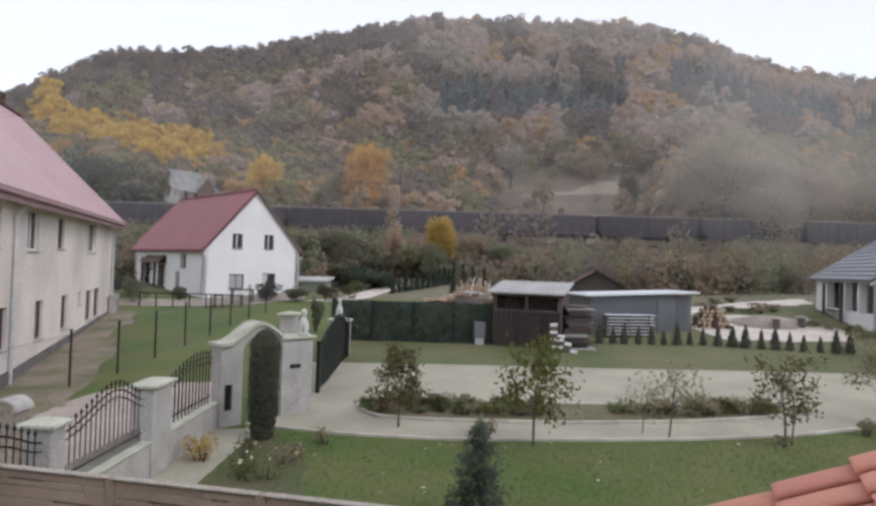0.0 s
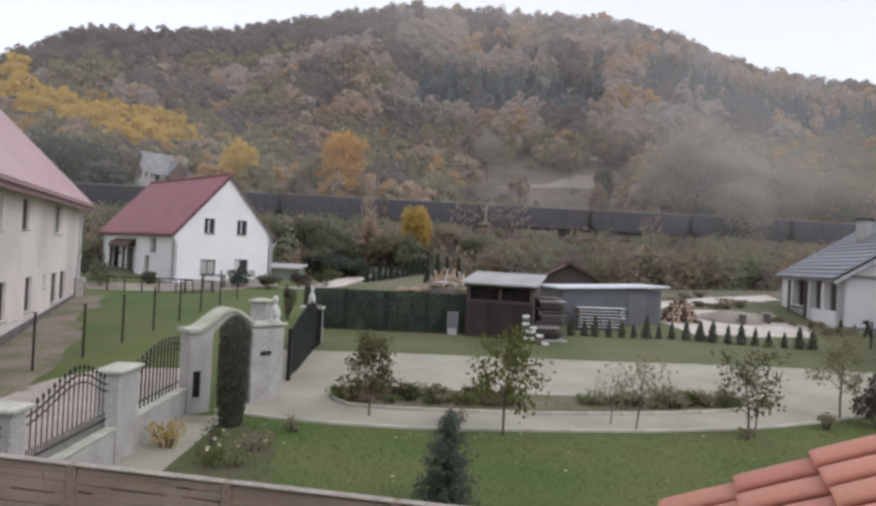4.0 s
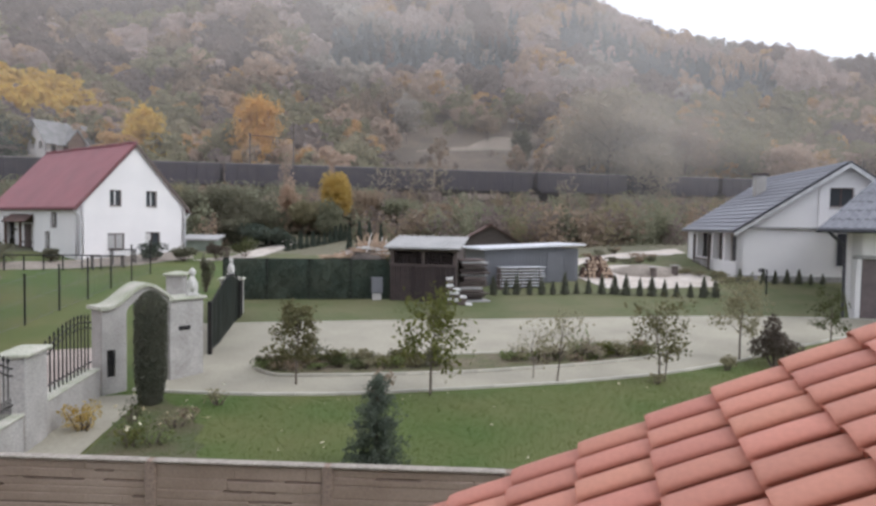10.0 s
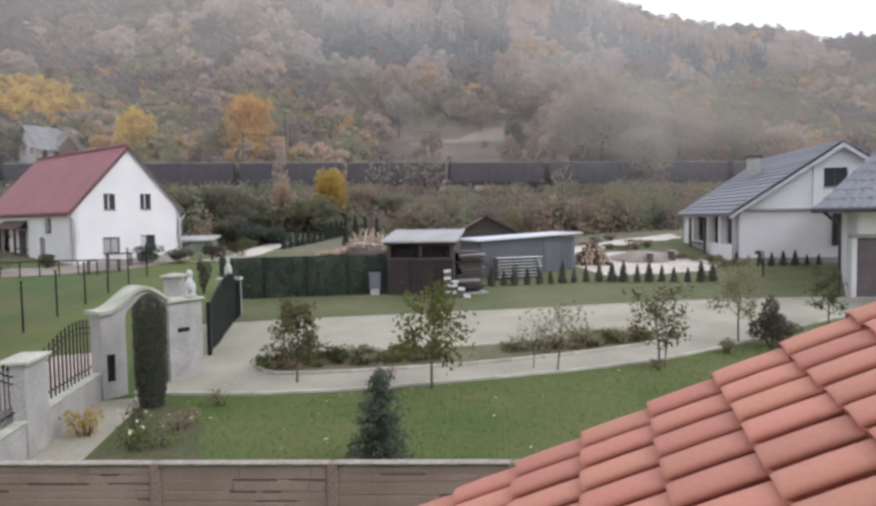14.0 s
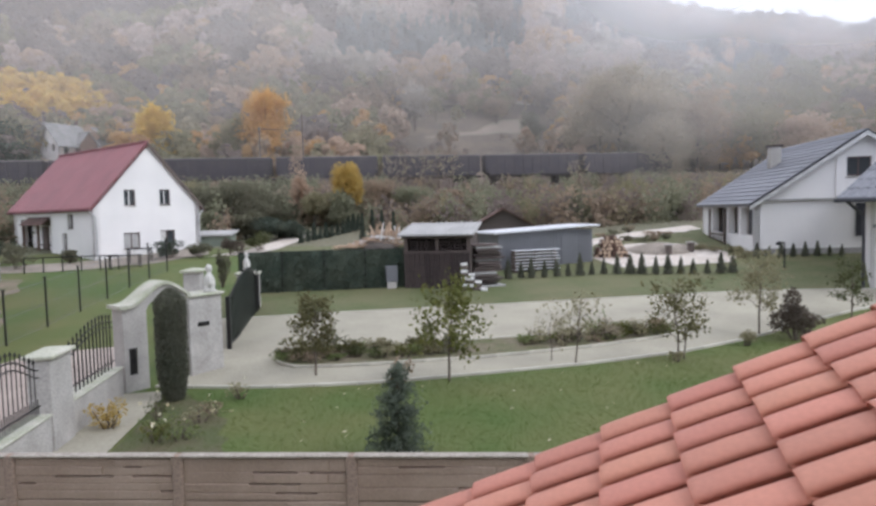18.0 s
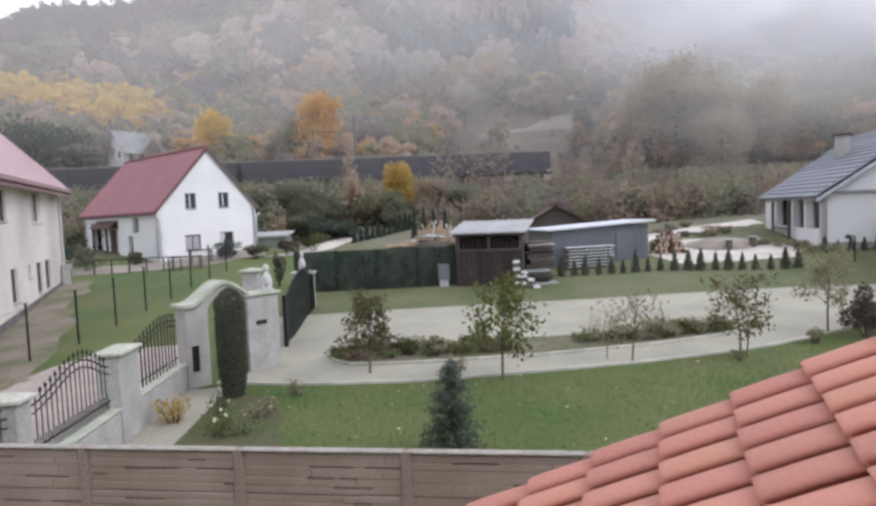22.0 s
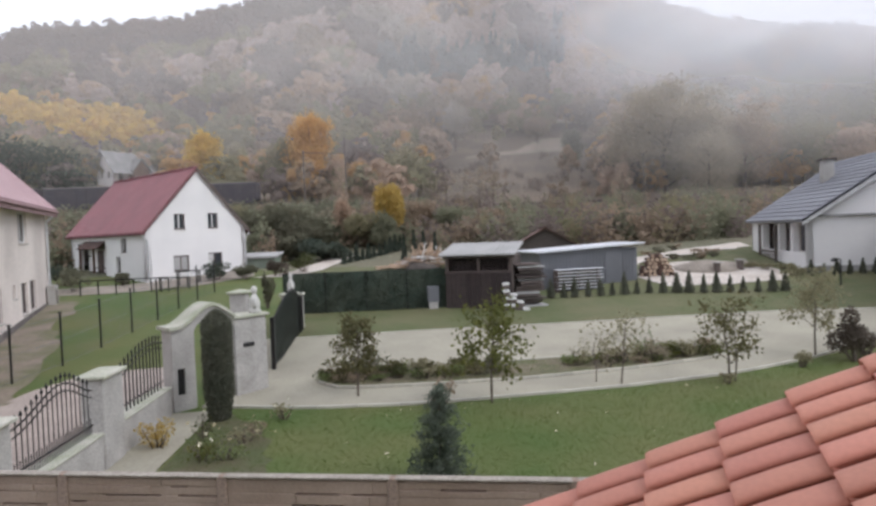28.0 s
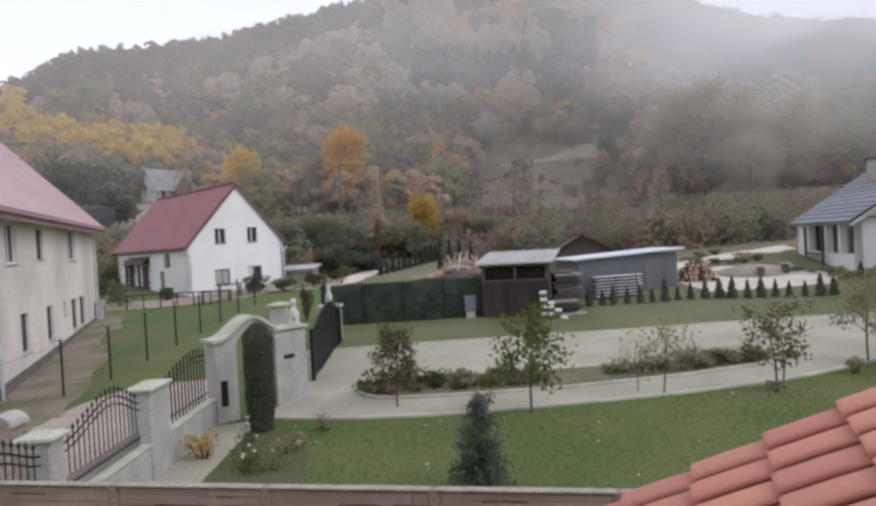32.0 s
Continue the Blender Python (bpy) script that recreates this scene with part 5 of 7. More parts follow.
def lumber_heap():
    h = thing("lumber_heap", pose(1.6, 42.8, 1.92), "tangled heap of pale poles and offcut boards", "timber heap")
    rng = random.Random(21)
    for i in range(230):
        x = max(-2.5, min(1.7, rng.gauss(-0.3, 1.15)))
        y = rng.uniform(-0.9, 0.9)
        z = rng.uniform(0.05, 0.12 + 1.0 * math.exp(-((x - 0.6) / 1.3) ** 2))
        L, steep = rng.uniform(0.6, 1.7), rng.uniform(-12, 12)
        if i % 6 == 0:
            x, L, steep = rng.uniform(-0.5, 1.5), rng.uniform(1.1, 1.75), rng.choice((-1, 1)) * rng.uniform(70, 88)
            z = L * 0.48
        m = pose(x, y, z, 0, -steep, rng.uniform(-25, 25))
        b = Build().box(-L / 2, -0.05, -0.025, L / 2, 0.05, 0.03, 0.006, m) if i % 2 else Build().rod((-L / 2, 0, 0), (L / 2, 0, 0), 0.045, 0.03, 6, m)
        part("pole", b, WOOD_PALE if rng.random() < 0.86 else FRAME_W, h)
    part("brush", Build().turn([(1.5, -0.2), (1.3, 0.15), (0.9, 0.4), (0.3, 0.6), (0.05, 0.65)], 14), WOOD_DARK, h)


def log_pile():
    p = thing("log_pile", at_dir(13.0, 33.75, 1.40, 0.96, -0.28), "pile of round cut logs with pale ends", "firewood")
    rng = random.Random(3)
    z = 0.0
    for j, n in enumerate((8, 8, 7, 6, 5, 3)):
        for i in range(n):
            r = rng.uniform(0.095, 0.125)
            x = (i - (n - 1) / 2) * 0.225 + 0.95 + rng.uniform(-0.04, 0.04)
            log = part("log", Build().rod((x, -rng.uniform(0.0, 0.14), z + 0.12), (x, 1.1, z + 0.12), r, r, 9), WOOD_BROWN, p)
            part("cut_end", Build().rod((x, -0.16, z + 0.12), (x, -0.145 + 0.02, z + 0.12), r * 0.85, r * 0.85, 9), WOOD_PALE if rng.random() < 0.68 else WOOD_BROWN, log)
        z += 0.2
    m = thing("rubble_mound", pose(17.4, 34.9, 1.6), "low heap of grey gravel in the yard", "heap")
    b = Build().turn([(2.1, -0.25), (1.75, 0.08), (1.25, 0.3), (0.6, 0.47), (0.08, 0.52)], 18)
    part("gravel", b, DIRT, m)
    for k, (x, y) in enumerate(((18.6, 33.6), (17.1, 33.2))):
        s = thing("stump", pose(x, y, ground_z(x, y)), "dark timber post stump standing in the gravel yard", "post", "yard posts")
        part("shaft", Build().turn([(0.2, -0.1), (0.17, 0.3), (0.18, 0.5), (0.14, 0.55)], 9), WOOD_DARK, s)
        part("cap", Build().box(-0.22, -0.22, 0.55, 0.22, 0.22, 0.6, 0.02), STONE, s)


def mesh_fence():
    f = thing("privacy_fence", at_dir(-5.0, 28.33, 0.86, 7.3, 0.15), "dark green mesh privacy fence on slim posts", "fence")
    L, H = 7.2, 1.74
    for i in range(4):
        x0, x1 = L * i / 4 + 0.03, L * (i + 1) / 4 - 0.03
        b = Build()
        n = 10
        for k in range(n):
            a, c = x0 + (x1 - x0) * k / n, x0 + (x1 - x0) * (k + 1) / n
            ya, yc = 0.025 * math.sin(k * 1.3 + i), 0.025 * math.sin((k + 1) * 1.3 + i)
            b.add([(a, ya, -0.1), (c, yc, -0.1), (c, yc, H), (a, ya, H), (a, ya + 0.012, -0.1), (c, yc + 0.012, -0.1), (c, yc + 0.012, H), (a, ya + 0.012, H)], [(0, 1, 2, 3), (7, 6, 5, 4), (3, 2, 6, 7)])
        part("mesh_panel", b, GREEN_NET, f)
    for i in range(5):
        part("post", Build().box(L * i / 4 - 0.03, -0.03, -0.3, L * i / 4 + 0.03, 0.05, H + 0.06, 0.008), IRON, f)
    rng = np.random.default_rng(17)
    n = 2600
    u, q = rng.uniform(0, L, n), rng.random(n)
    lush = 0.5 + 0.3 * np.sin(u * 1.7) + 0.2 * np.sin(u * 4.3 + 1)
    c = np.stack([u, -0.04 - 0.1 * rng.random(n) * lush, (q ** (0.8 + 0.8 * lush)) * (H - 0.02)], 1)
    part("creeper", tri_mesh("creeper", *leaf_quads(rng, c, 0.06)), L_HEDGE, f)
    part("top_wire", Build().rod((0, 0, H + 0.01), (L, 0, H + 0.01), 0.02, 0.02, 5), IRON, f)
    m = thing("meter_cabinet", pose(1.55, 28.15, 0.84), "pale grey meter cabinet on a short plinth", "cabinet")
    part("case", Build().box(-0.26, 0, 0.3, 0.26, 0.25, 1.0, 0.02), GREY_METAL, m)
    part("plinth", Build().box(-0.2, 0.03, -0.2, 0.2, 0.22, 0.3, 0.01), STONE, m)
    part("door_panel", Build().box(-0.22, -0.015, 0.34, 0.22, 0.0, 0.96, 0.008), GREY_METAL, m)


def wire_fence():
    f = thing("wire_fence", pose(0, 0, 0), "wire mesh fence on dark metal posts", "fence")
    line = [(-11.7, 12.5), (-11.6, 15.8), (-11.45, 19.5), (-10.93, 21.35), (-10.75, 23.7), (-10.62, 26.1), (-10.45, 28.4), (-10.4, 30.95), (-10.17, 33.1), (-9.95, 35.4)]
    for x, y in line:
        z = ground_z(x, y)
        post = part("post", Build().box(x - 0.028, y - 0.028, z - 0.3, x + 0.028, y + 0.028, z + 1.74, 0.01), IRON, f)
        part("post_cap", Build().box(x - 0.055, y - 0.055, z + 1.74, x + 0.055, y + 0.055, z + 1.77, 0.01), IRON, post)
    for (xa, ya), (xb, yb) in zip(line[:-1], line[1:]):
        b = Build()
        za, zb = ground_z(xa, ya), ground_z(xb, yb)
        for h in (0.08, 0.85, 1.62):
            b.rod((xa, ya, za + h), (xb, yb, zb + h), 0.006, 0.006, 4)
        for k in range(1, 26):
            t = k / 26
            x, y, z = xa + (xb - xa) * t, ya + (yb - ya) * t, za + (zb - za) * t
            b.rod((x, y, z + 0.08), (x, y, z + 1.62), 0.0022, 0.0022, 3)
        part("wire_mesh", b, GREY_METAL, f)


def garden_seats():
    for k, (x, y, w) in enumerate(((-13.2, 36.6, 1.5), (-12.9, 38.7, 1.2))):
        z = ground_z(x, y)
        t = thing("garden_bench" if k else "garden_table", at_dir(x, y, z, 0.8, 0.45), "pale-topped garden bench on dark legs by the white house" if k else "dark slim garden table by the white house", "garden furniture")
        h = 0.85 if k else 0.75
        for sx in (0, w):
            for sy in (0, 0.5):
                part("leg", Build().box(sx - 0.03, sy - 0.03, -0.05, sx + 0.03, sy + 0.03, h, 0.006), IRON, t)
        part("top", Build().box(-0.08, -0.08, h - 0.05, w + 0.08, 0.58, h, 0.01), IRON, t)
    r = thing("garden_railing", at_dir(-17.4, 36.2, ground_z(-17.4, 36.2), 0.97, 0.1), "low dark garden railing before the white house", "railing")
    part("top_bar", Build().box(0, -0.03, 0.78, 4.6, 0.03, 0.84, 0.008), IRON, r)
    for i in range(6):
        part("post", Build().box(i * 0.92 - 0.03, -0.03, -0.2, i * 0.92 + 0.03, 0.03, 0.78, 0.006), IRON, r)
    h = thing("garden_hut", at_dir(-10.75, 45.6, 1.9, 0.995, -0.05), "dull grey-green garden hut with a flat grey roof", "hut")
    part("body", Build().box(0, 0, -0.3, 2.2, 1.8, 1.0, 0.01), HUT_PAINT, h)
    for i in range(11):
        part("board", Build().box(0.01 + 0.2 * i, -0.015, -0.1, 0.19 + 0.2 * i, -0.003, 1.0, 0.004), HUT_PAINT, h)
    part("door", Build().box(0.75, -0.035, -0.05, 1.4, -0.018, 0.92, 0.01), HUT_PAINT, h)
    part("roof", Build().prism([(-0.3, 0.98), (2.0, 1.22), (2.0, 1.34), (-0.3, 1.1)], -0.2, 2.4, "x"), GREY_SHEET, h)
    l = thing("garden_lamp", pose(19.94, 27.55, 1.15), "dark garden lamp post with a hooked head", "lamp")
    part("pole", Build().rod((0, 0, -0.2), (0, 0, 1.2), 0.035, 0.03, 8), IRON, l)
    part("arm", Build().rod((0, 0, 1.18), (-0.3, 0, 1.24), 0.025, 0.02, 6), IRON, l)
    part("shade", Build().turn([(0.14, 0), (0.12, 0.08), (0.04, 0.16)], 10, pose(-0.3, 0, 1.1)), IRON, l)


wood_store()
plank_stack()
grey_container()
dark_shed()
lumber_heap()
log_pile()
mesh_fence()
wire_fence()
garden_seats()


# ---- railway ----
def railway():
    b = Build()
    for y in (RAIL_Y - 0.72, RAIL_Y + 0.72):
        r = part("rail", Build().box(-250, y - 0.035, RAIL_Z - 0.15, 250, y + 0.035, RAIL_Z, 0.01), WAGON_GEAR, track_bed)
    sl = Build().box(-0.13, RAIL_Y - 1.3, RAIL_Z - 0.3, 0.13, RAIL_Y + 1.3, RAIL_Z - 0.15, 0.01).mesh("sleeper")
    sl.materials.append(WOOD_DARK)
    for i in range(-70, 71):
        ob = new("sleeper", sl)
        ob.parent, ob.matrix_basis = track_bed, pose(i * 1.2, 0, 0)
    for k, (x, tall) in enumerate(((-60, 8.0), (-13.2, 9.4), (-7.1, 11.2), (38, 8.0), (86, 8.0))):
        z = ground_z(x, RAIL_Y + 4.5)
        m = thing("line_mast", pose(x, RAIL_Y + 4.5, z), "slim grey railway line mast with a bracket", "mast", "line masts")
        part("pole", Build().rod((0, 0, -0.5), (0, 0, tall), 0.16, 0.1, 8), BARK, m)
        part("bracket", Build().rod((0, 0, tall - 0.6), (0, -1.6, tall - 0.3), 0.06, 0.05, 6), BARK, m)
        if k == 1:
            part("cross_bar", Build().rod((0, 0, tall - 0.3), (6.1, 0, tall - 0.6), 0.05, 0.05, 6), BARK, m)


WAGON_LEN, TRAIN_SPEED, TAIL_AT_19 = 14.5, 6.59, 40.7
wagons = []


def make_wagon(x):
    """An open bulk wagon; its origin is on the rail at its rear end, the body reaches forward to -x."""
    w = thing("freight_wagon", pose(x, RAIL_Y, RAIL_Z), "dark ribbed open freight wagon loaded with coal", "wagon", "wagons of the passing train")
    L = WAGON_LEN - 0.75
    a, c = -WAGON_LEN + 0.38, -0.38
    # body sides with sloped lower ends
    side = [(a, 1.75), (a + 0.9, 1.15), (c - 0.9, 1.15), (c, 1.75), (c, 4.0), (a, 4.0)]
    for y in (-1.45, 1.38):
        part("side_panel", Build().prism(side, y, y + 0.07, "y"), WAGON, w)
    for x0 in (a, c - 0.07):
        part("end_panel", Build().box(x0, -1.38, 1.75, x0 + 0.07, 1.38, 4.0, 0.01), WAGON, w)
    part("floor", Build().box(a + 0.5, -1.38, 1.1, c - 0.5, 1.38, 1.25, 0.01), WAGON, w)
    for i in range(11):
        u = a + 0.35 + (L - 0.7) * i / 10
        part("rib", Build().box(u - 0.05, -1.54, 1.25 if 0 < i < 10 else 1.75, u + 0.05, -1.45, 3.93, 0.012), WAGON, w)
    for y in (-1.5, 1.4):
        part("rim", Build().box(a - 0.02, y, 3.93, c + 0.02, y + 0.1, 4.06, 0.02), WAGON_RIM, w)
    load = Build()
    n, k = 24, 6
    rng = random.Random(2)
    pts = [(a + 0.1 + (L - 0.2) * i / n, -1.36 + 2.72 * j / k, 3.72 + 0.25 * math.sin(math.pi * j / k) + rng.uniform(-0.08, 0.08)) for i in range(n + 1) for j in range(k + 1)]
    load.add(pts, [(i * (k + 1) + j, (i + 1) * (k + 1) + j, (i + 1) * (k + 1) + j + 1, i * (k + 1) + j + 1) for i in range(n) for j in range(k)])
    part("coal", load, COAL, w)
    part("underframe", Build().box(a + 0.1, -0.5, 0.85, c - 0.1, 0.5, 1.1, 0.02), WAGON_GEAR, w)
    for u in (a + 2.2, c - 2.2):
        bogie = part("bogie", Build().box(u - 1.25, -1.1, 0.4, u + 1.25, 1.1, 0.82, 0.04), WAGON_GEAR, w)
        for du in (-0.9, 0.9):
            for y in (-0.82, 0.7):
                part("wheel", Build().rod((u + du, y, 0.46), (u + du, y + 0.13, 0.46), 0.46, 0.46, 14), WAGON_GEAR, bogie)
    for x0, s in ((a, -1), (c, 1)):
        for y in (-0.87, 0.87):
            part("buffer", Build().rod((x0, y, 1.05), (x0 + s * 0.36, y, 1.05), 0.1, 0.2, 8), WAGON_GEAR, w)
    return w


railway()
tail_start = TAIL_AT_19 + TRAIN_SPEED * 19
first = make_wagon(tail_start)
wagons.append((first, tail_start))
for i in range(1, 18):
    x = tail_start - i * WAGON_LEN
    wagons.append((copy_thing(first, pose(x, RAIL_Y, RAIL_Z)), x))


# ---- plants ----
def branches(rng, h, spread, base, count, r0, lean=(0, 0)):
    """Trunk and limbs of a small tree; returns the mesh builder and points along the twigs."""
    b = Build()
    top = Vector((lean[0], lean[1], h))
    pts = [Vector((0, 0, -0.15)), top * 0.3 + Vector((rng.normal() * 0.02, rng.normal() * 0.02, 0)), top * 0.62 + Vector((rng.normal() * 0.04, rng.normal() * 0.04, 0)), top * 0.95]
    rad = [r0 * 1.15, r0, r0 * 0.65, r0 * 0.2]
    for k in range(3):
        b.rod(pts[k], pts[k + 1], rad[k], rad[k + 1], 7)
    tips = []
    for i in range(count):
        t = base + (0.92 - base) * (i + 0.5) / count
        z = t * h
        start = top * t
        w = i * 2.4 + rng.uniform(-0.4, 0.4)
        ln = spread * (1.0 - 0.55 * abs((t - base) / (1 - base) - 0.35)) * rng.uniform(0.7, 1.1)
        mid = start + Vector((math.cos(w) * ln * 0.5, math.sin(w) * ln * 0.5, ln * 0.35))
        end = start + Vector((math.cos(w) * ln, math.sin(w) * ln, ln * rng.uniform(0.45, 0.9)))
        b.rod(start, mid, r0 * 0.42, r0 * 0.25, 5)
        b.rod(mid, end, r0 * 0.25, r0 * 0.08, 4)
        for q in range(4):
            s = mid.lerp(end, q / 3)
            e = s + Vector((rng.normal(), rng.normal(), abs(rng.normal()) * 0.6)) * ln * 0.28
            b.rod(s, e, r0 * 0.1, r0 * 0.04, 3)
            tips += [s.lerp(e, f) for f in (0.3, 0.7, 1.0)]
        tips += [mid.lerp(end, f) for f in (0.2, 0.5, 0.8, 1.0)]
    tips += [pts[2].lerp(pts[3], f) for f in (0.2, 0.6, 1.0)]
    return b, np.array([tuple(p) for p in tips])


def young_tree(x, y, h, spread, base, leaves, n, size, seed, label, r0=0.028, limbs=11, name="young_tree", z=None, scatter=0.16, droop=0.0):
    rng = np.random.default_rng(seed)
    t = thing(name, pose(x, y, ground_z(x, y) if z is None else z), label, "tree" if "tree" in name else "shrub")
    b, tips = branches(rng, h, spread, base, limbs, r0, (rng.normal() * 0.04 * h, rng.normal() * 0.03 * h))
    part("trunk", b, BARK, t)
    c = tips[rng.integers(0, len(tips), n)] + rng.normal(size=(n, 3)) * scatter * spread
    c[:, 2] -= droop * np.hypot(c[:, 0], c[:, 1]) * rng.uniform(0, 1.6, n)
    part("crown", tri_mesh("crown", *leaf_quads(rng, c, size)), leaves, t)
    return t


def bush(x, y, h, w, leaves, n, size, seed, label, name="bush", twigs=True, z=None, group="", low=0.35, fat=1.0):
    """A rounded uneven shrub: stems from the ground and a ragged crown of leaves."""
    rng = np.random.default_rng(seed)
    t = thing(name, pose(x, y, ground_z(x, y) if z is None else z), label, "bush", group)
    b = Build()
    k = 9
    cen = []
    for i in range(k):
        a, r = rng.uniform(0, 6.28), w / 2 * rng.uniform(0.15, 0.8)
        p = Vector((math.cos(a) * r, math.sin(a) * r, h * rng.uniform(low, 0.85) * (1 - 0.35 * (r / (w / 2)))))
        b.rod((p.x * 0.15, p.y * 0.15, -0.1), p, 0.02 + 0.006 * h, 0.006, 5)
        cen.append((*p, w * rng.uniform(0.16, 0.3) * fat, h * rng.uniform(0.12, 0.24) * fat))
    part("stalk", b, BARK, t)
    cen = np.array(cen)
    pick = cen[rng.integers(0, k, n)]
    g = rng.normal(size=(n, 3))
    g /= np.linalg.norm(g, axis=1)[:, None] / rng.uniform(0.55, 1.08, (n, 1))
    c = pick[:, :3] + g * np.stack([pick[:, 3], pick[:, 3], pick[:, 4]], 1)
    c[:, 2] = np.abs(c[:, 2] - 0.02) + 0.02
    part("crown", tri_mesh("crown", *leaf_quads(rng, c, size)), leaves, t)
    return t


def conifer_mesh(rng, h, w, tiers, per, size, skirt=0.05, body=lambda t: (1 - t) ** 0.85):
    """Sprays of needles that droop in whorls round a stem."""
    v, k = [], 0
    cs, out = [], []
    for i in range(tiers):
        t = i / (tiers - 1)
        z = h * (skirt + (0.97 - skirt) * t)
        r = (w / 2 * body(t) + 0.03) * rng.uniform(0.8, 1.15)
        for j in range(max(5, int(per * (1 - 0.7 * t)))):
            a = rng.uniform(0, 6.283)
            rr = r * rng.uniform(0.6, 1.15)
            for f in np.linspace(0.3, 1.0, 5):
                cs.append((math.cos(a) * rr * f, math.sin(a) * rr * f, z - 0.22 * rr * f + 0.1 * rr * f * f + rng.normal() * 0.025 * h / 2))
                out.append(a)
    return np.array(cs)


def spruce():
    rng = np.random.default_rng(7)
    t = thing("young_spruce", pose(0.62, 10.7, 0), "small blue-green spruce on the lawn by the fence", "tree")
    part("trunk", Build().rod((0, 0, -0.1), (0, 0, 1.6), 0.035, 0.008, 8), BARK, t)
    c = conifer_mesh(rng, 1.62, 1.2, 12, 30, 0.06, 0.03, lambda t: 0.9 - 0.45 * t - 0.25 * t ** 4 if t > 0.15 else 0.75 + t)
    c = np.repeat(c, 6, 0) + rng.normal(size=(len(c) * 6, 3)) * 0.035
    part("needles", tri_mesh("needles", *leaf_quads(rng, c, 0.032)), L_SPRUCE, t)


def column_thuja(x, y, h, w, seed, label, n=2600, size=0.045, name="thuja", cone=False, leaves=None):
    rng = np.random.default_rng(seed)
    t = thing(name, pose(x, y, ground_z(x, y)), label, "thuja")
    part("trunk", Build().rod((0, 0, -0.1), (0, 0, h * 0.85), 0.04, 0.015, 7), BARK, t)
    u = rng.uniform(0, 1, n)
    r = w / 2 * np.minimum(1, 0.7 + 1.2 * u) * np.minimum(1, ((1 - u) * 9) ** 0.5) * rng.uniform(0.72, 1.03, n)
    if cone:
        r = w / 2 * ((1 - u) ** 0.8 + 0.05) * rng.uniform(0.6, 1.05, n)
    a = rng.uniform(0, 6.283, n)
    c = np.stack([np.cos(a) * r, np.sin(a) * r, 0.03 + u * h], 1)
    part("foliage", tri_mesh("foliage", *leaf_quads(rng, c, size)), leaves or L_THUJA, t)
    core = [(w * 0.36, 0.02), (w * 0.3, h * 0.2), (w * 0.2, h * 0.5), (0.02, h * 0.85)] if cone else [(w * 0.3, 0.02), (w * 0.38, h * 0.25), (w * 0.36, h * 0.6), (w * 0.2, h * 0.85), (0.02, h * 0.95)]
    part("inner_foliage", Build().turn(core, 10), leaves or L_THUJA, t)
    return t


def small_thujas():
    rng = np.random.default_rng(12)
    proto = column_thuja(7.1, 29.35, 0.88, 0.46, 40, "small dark conical thuja in a hedge row", 420, 0.045, "small_thuja", True)
    tagged(proto, group="young thuja hedge")
    line = spaced([(7.1, 29.35), (11.7, 29.1), (16.1, 27.5), (17.2, 27.3)], 0.58)
    for x, y in line[1:]:
        k = rng.uniform(0.72, 1.12)
        ob = copy_thing(proto, pose(x + rng.normal() * 0.04, y + rng.normal() * 0.04, ground_z(x, y), 0, 0, rng.uniform(0, 360)))
        ob.scale = (k * rng.uniform(0.9, 1.15), k, k * rng.uniform(0.9, 1.15))
    for x, y in spaced([(20.6, 30.6), (24.6, 29.6)], 0.55):
        k = rng.uniform(0.6, 0.95)
        ob = copy_thing(proto, pose(x, y, ground_z(x, y), 0, 0, rng.uniform(0, 360)))
        ob.scale = (k, k, k)
    tagged(proto, label="small dark conical thuja in a hedge row")
    far = column_thuja(-3.77, 46.0, 1.0, 0.5, 41, "dark slim thuja along the gravel track", 300, 0.07, "track_thuja", True, L_HEDGE)
    tagged(far, group="thujas along the track")
    for x, y in spaced([(-3.77, 46.0), (-2.0, 49.5), (0.3, 53.9)], 0.85)[1:]:
        k = rng.uniform(0.9, 1.25)
        ob = copy_thing(far, pose(x, y, ground_z(x, y), 0, 0, rng.uniform(0, 360)))
        ob.scale = (k, k, k * rng.uniform(0.95, 1.2))
    for x, y, k in ((0.5, 44.0, 2.1), (1.2, 44.1, 2.3), (1.86, 44.0, 2.25), (2.65, 44.1, 2.1), (6.2, 47, 1.2), (8.2, 47.5, 1.1)):
        ob = copy_thing(far, pose(x, y, ground_z(x, y), 0, 0, rng.uniform(0, 360)))
        ob.scale = (k * 0.5, k * 0.5, k)


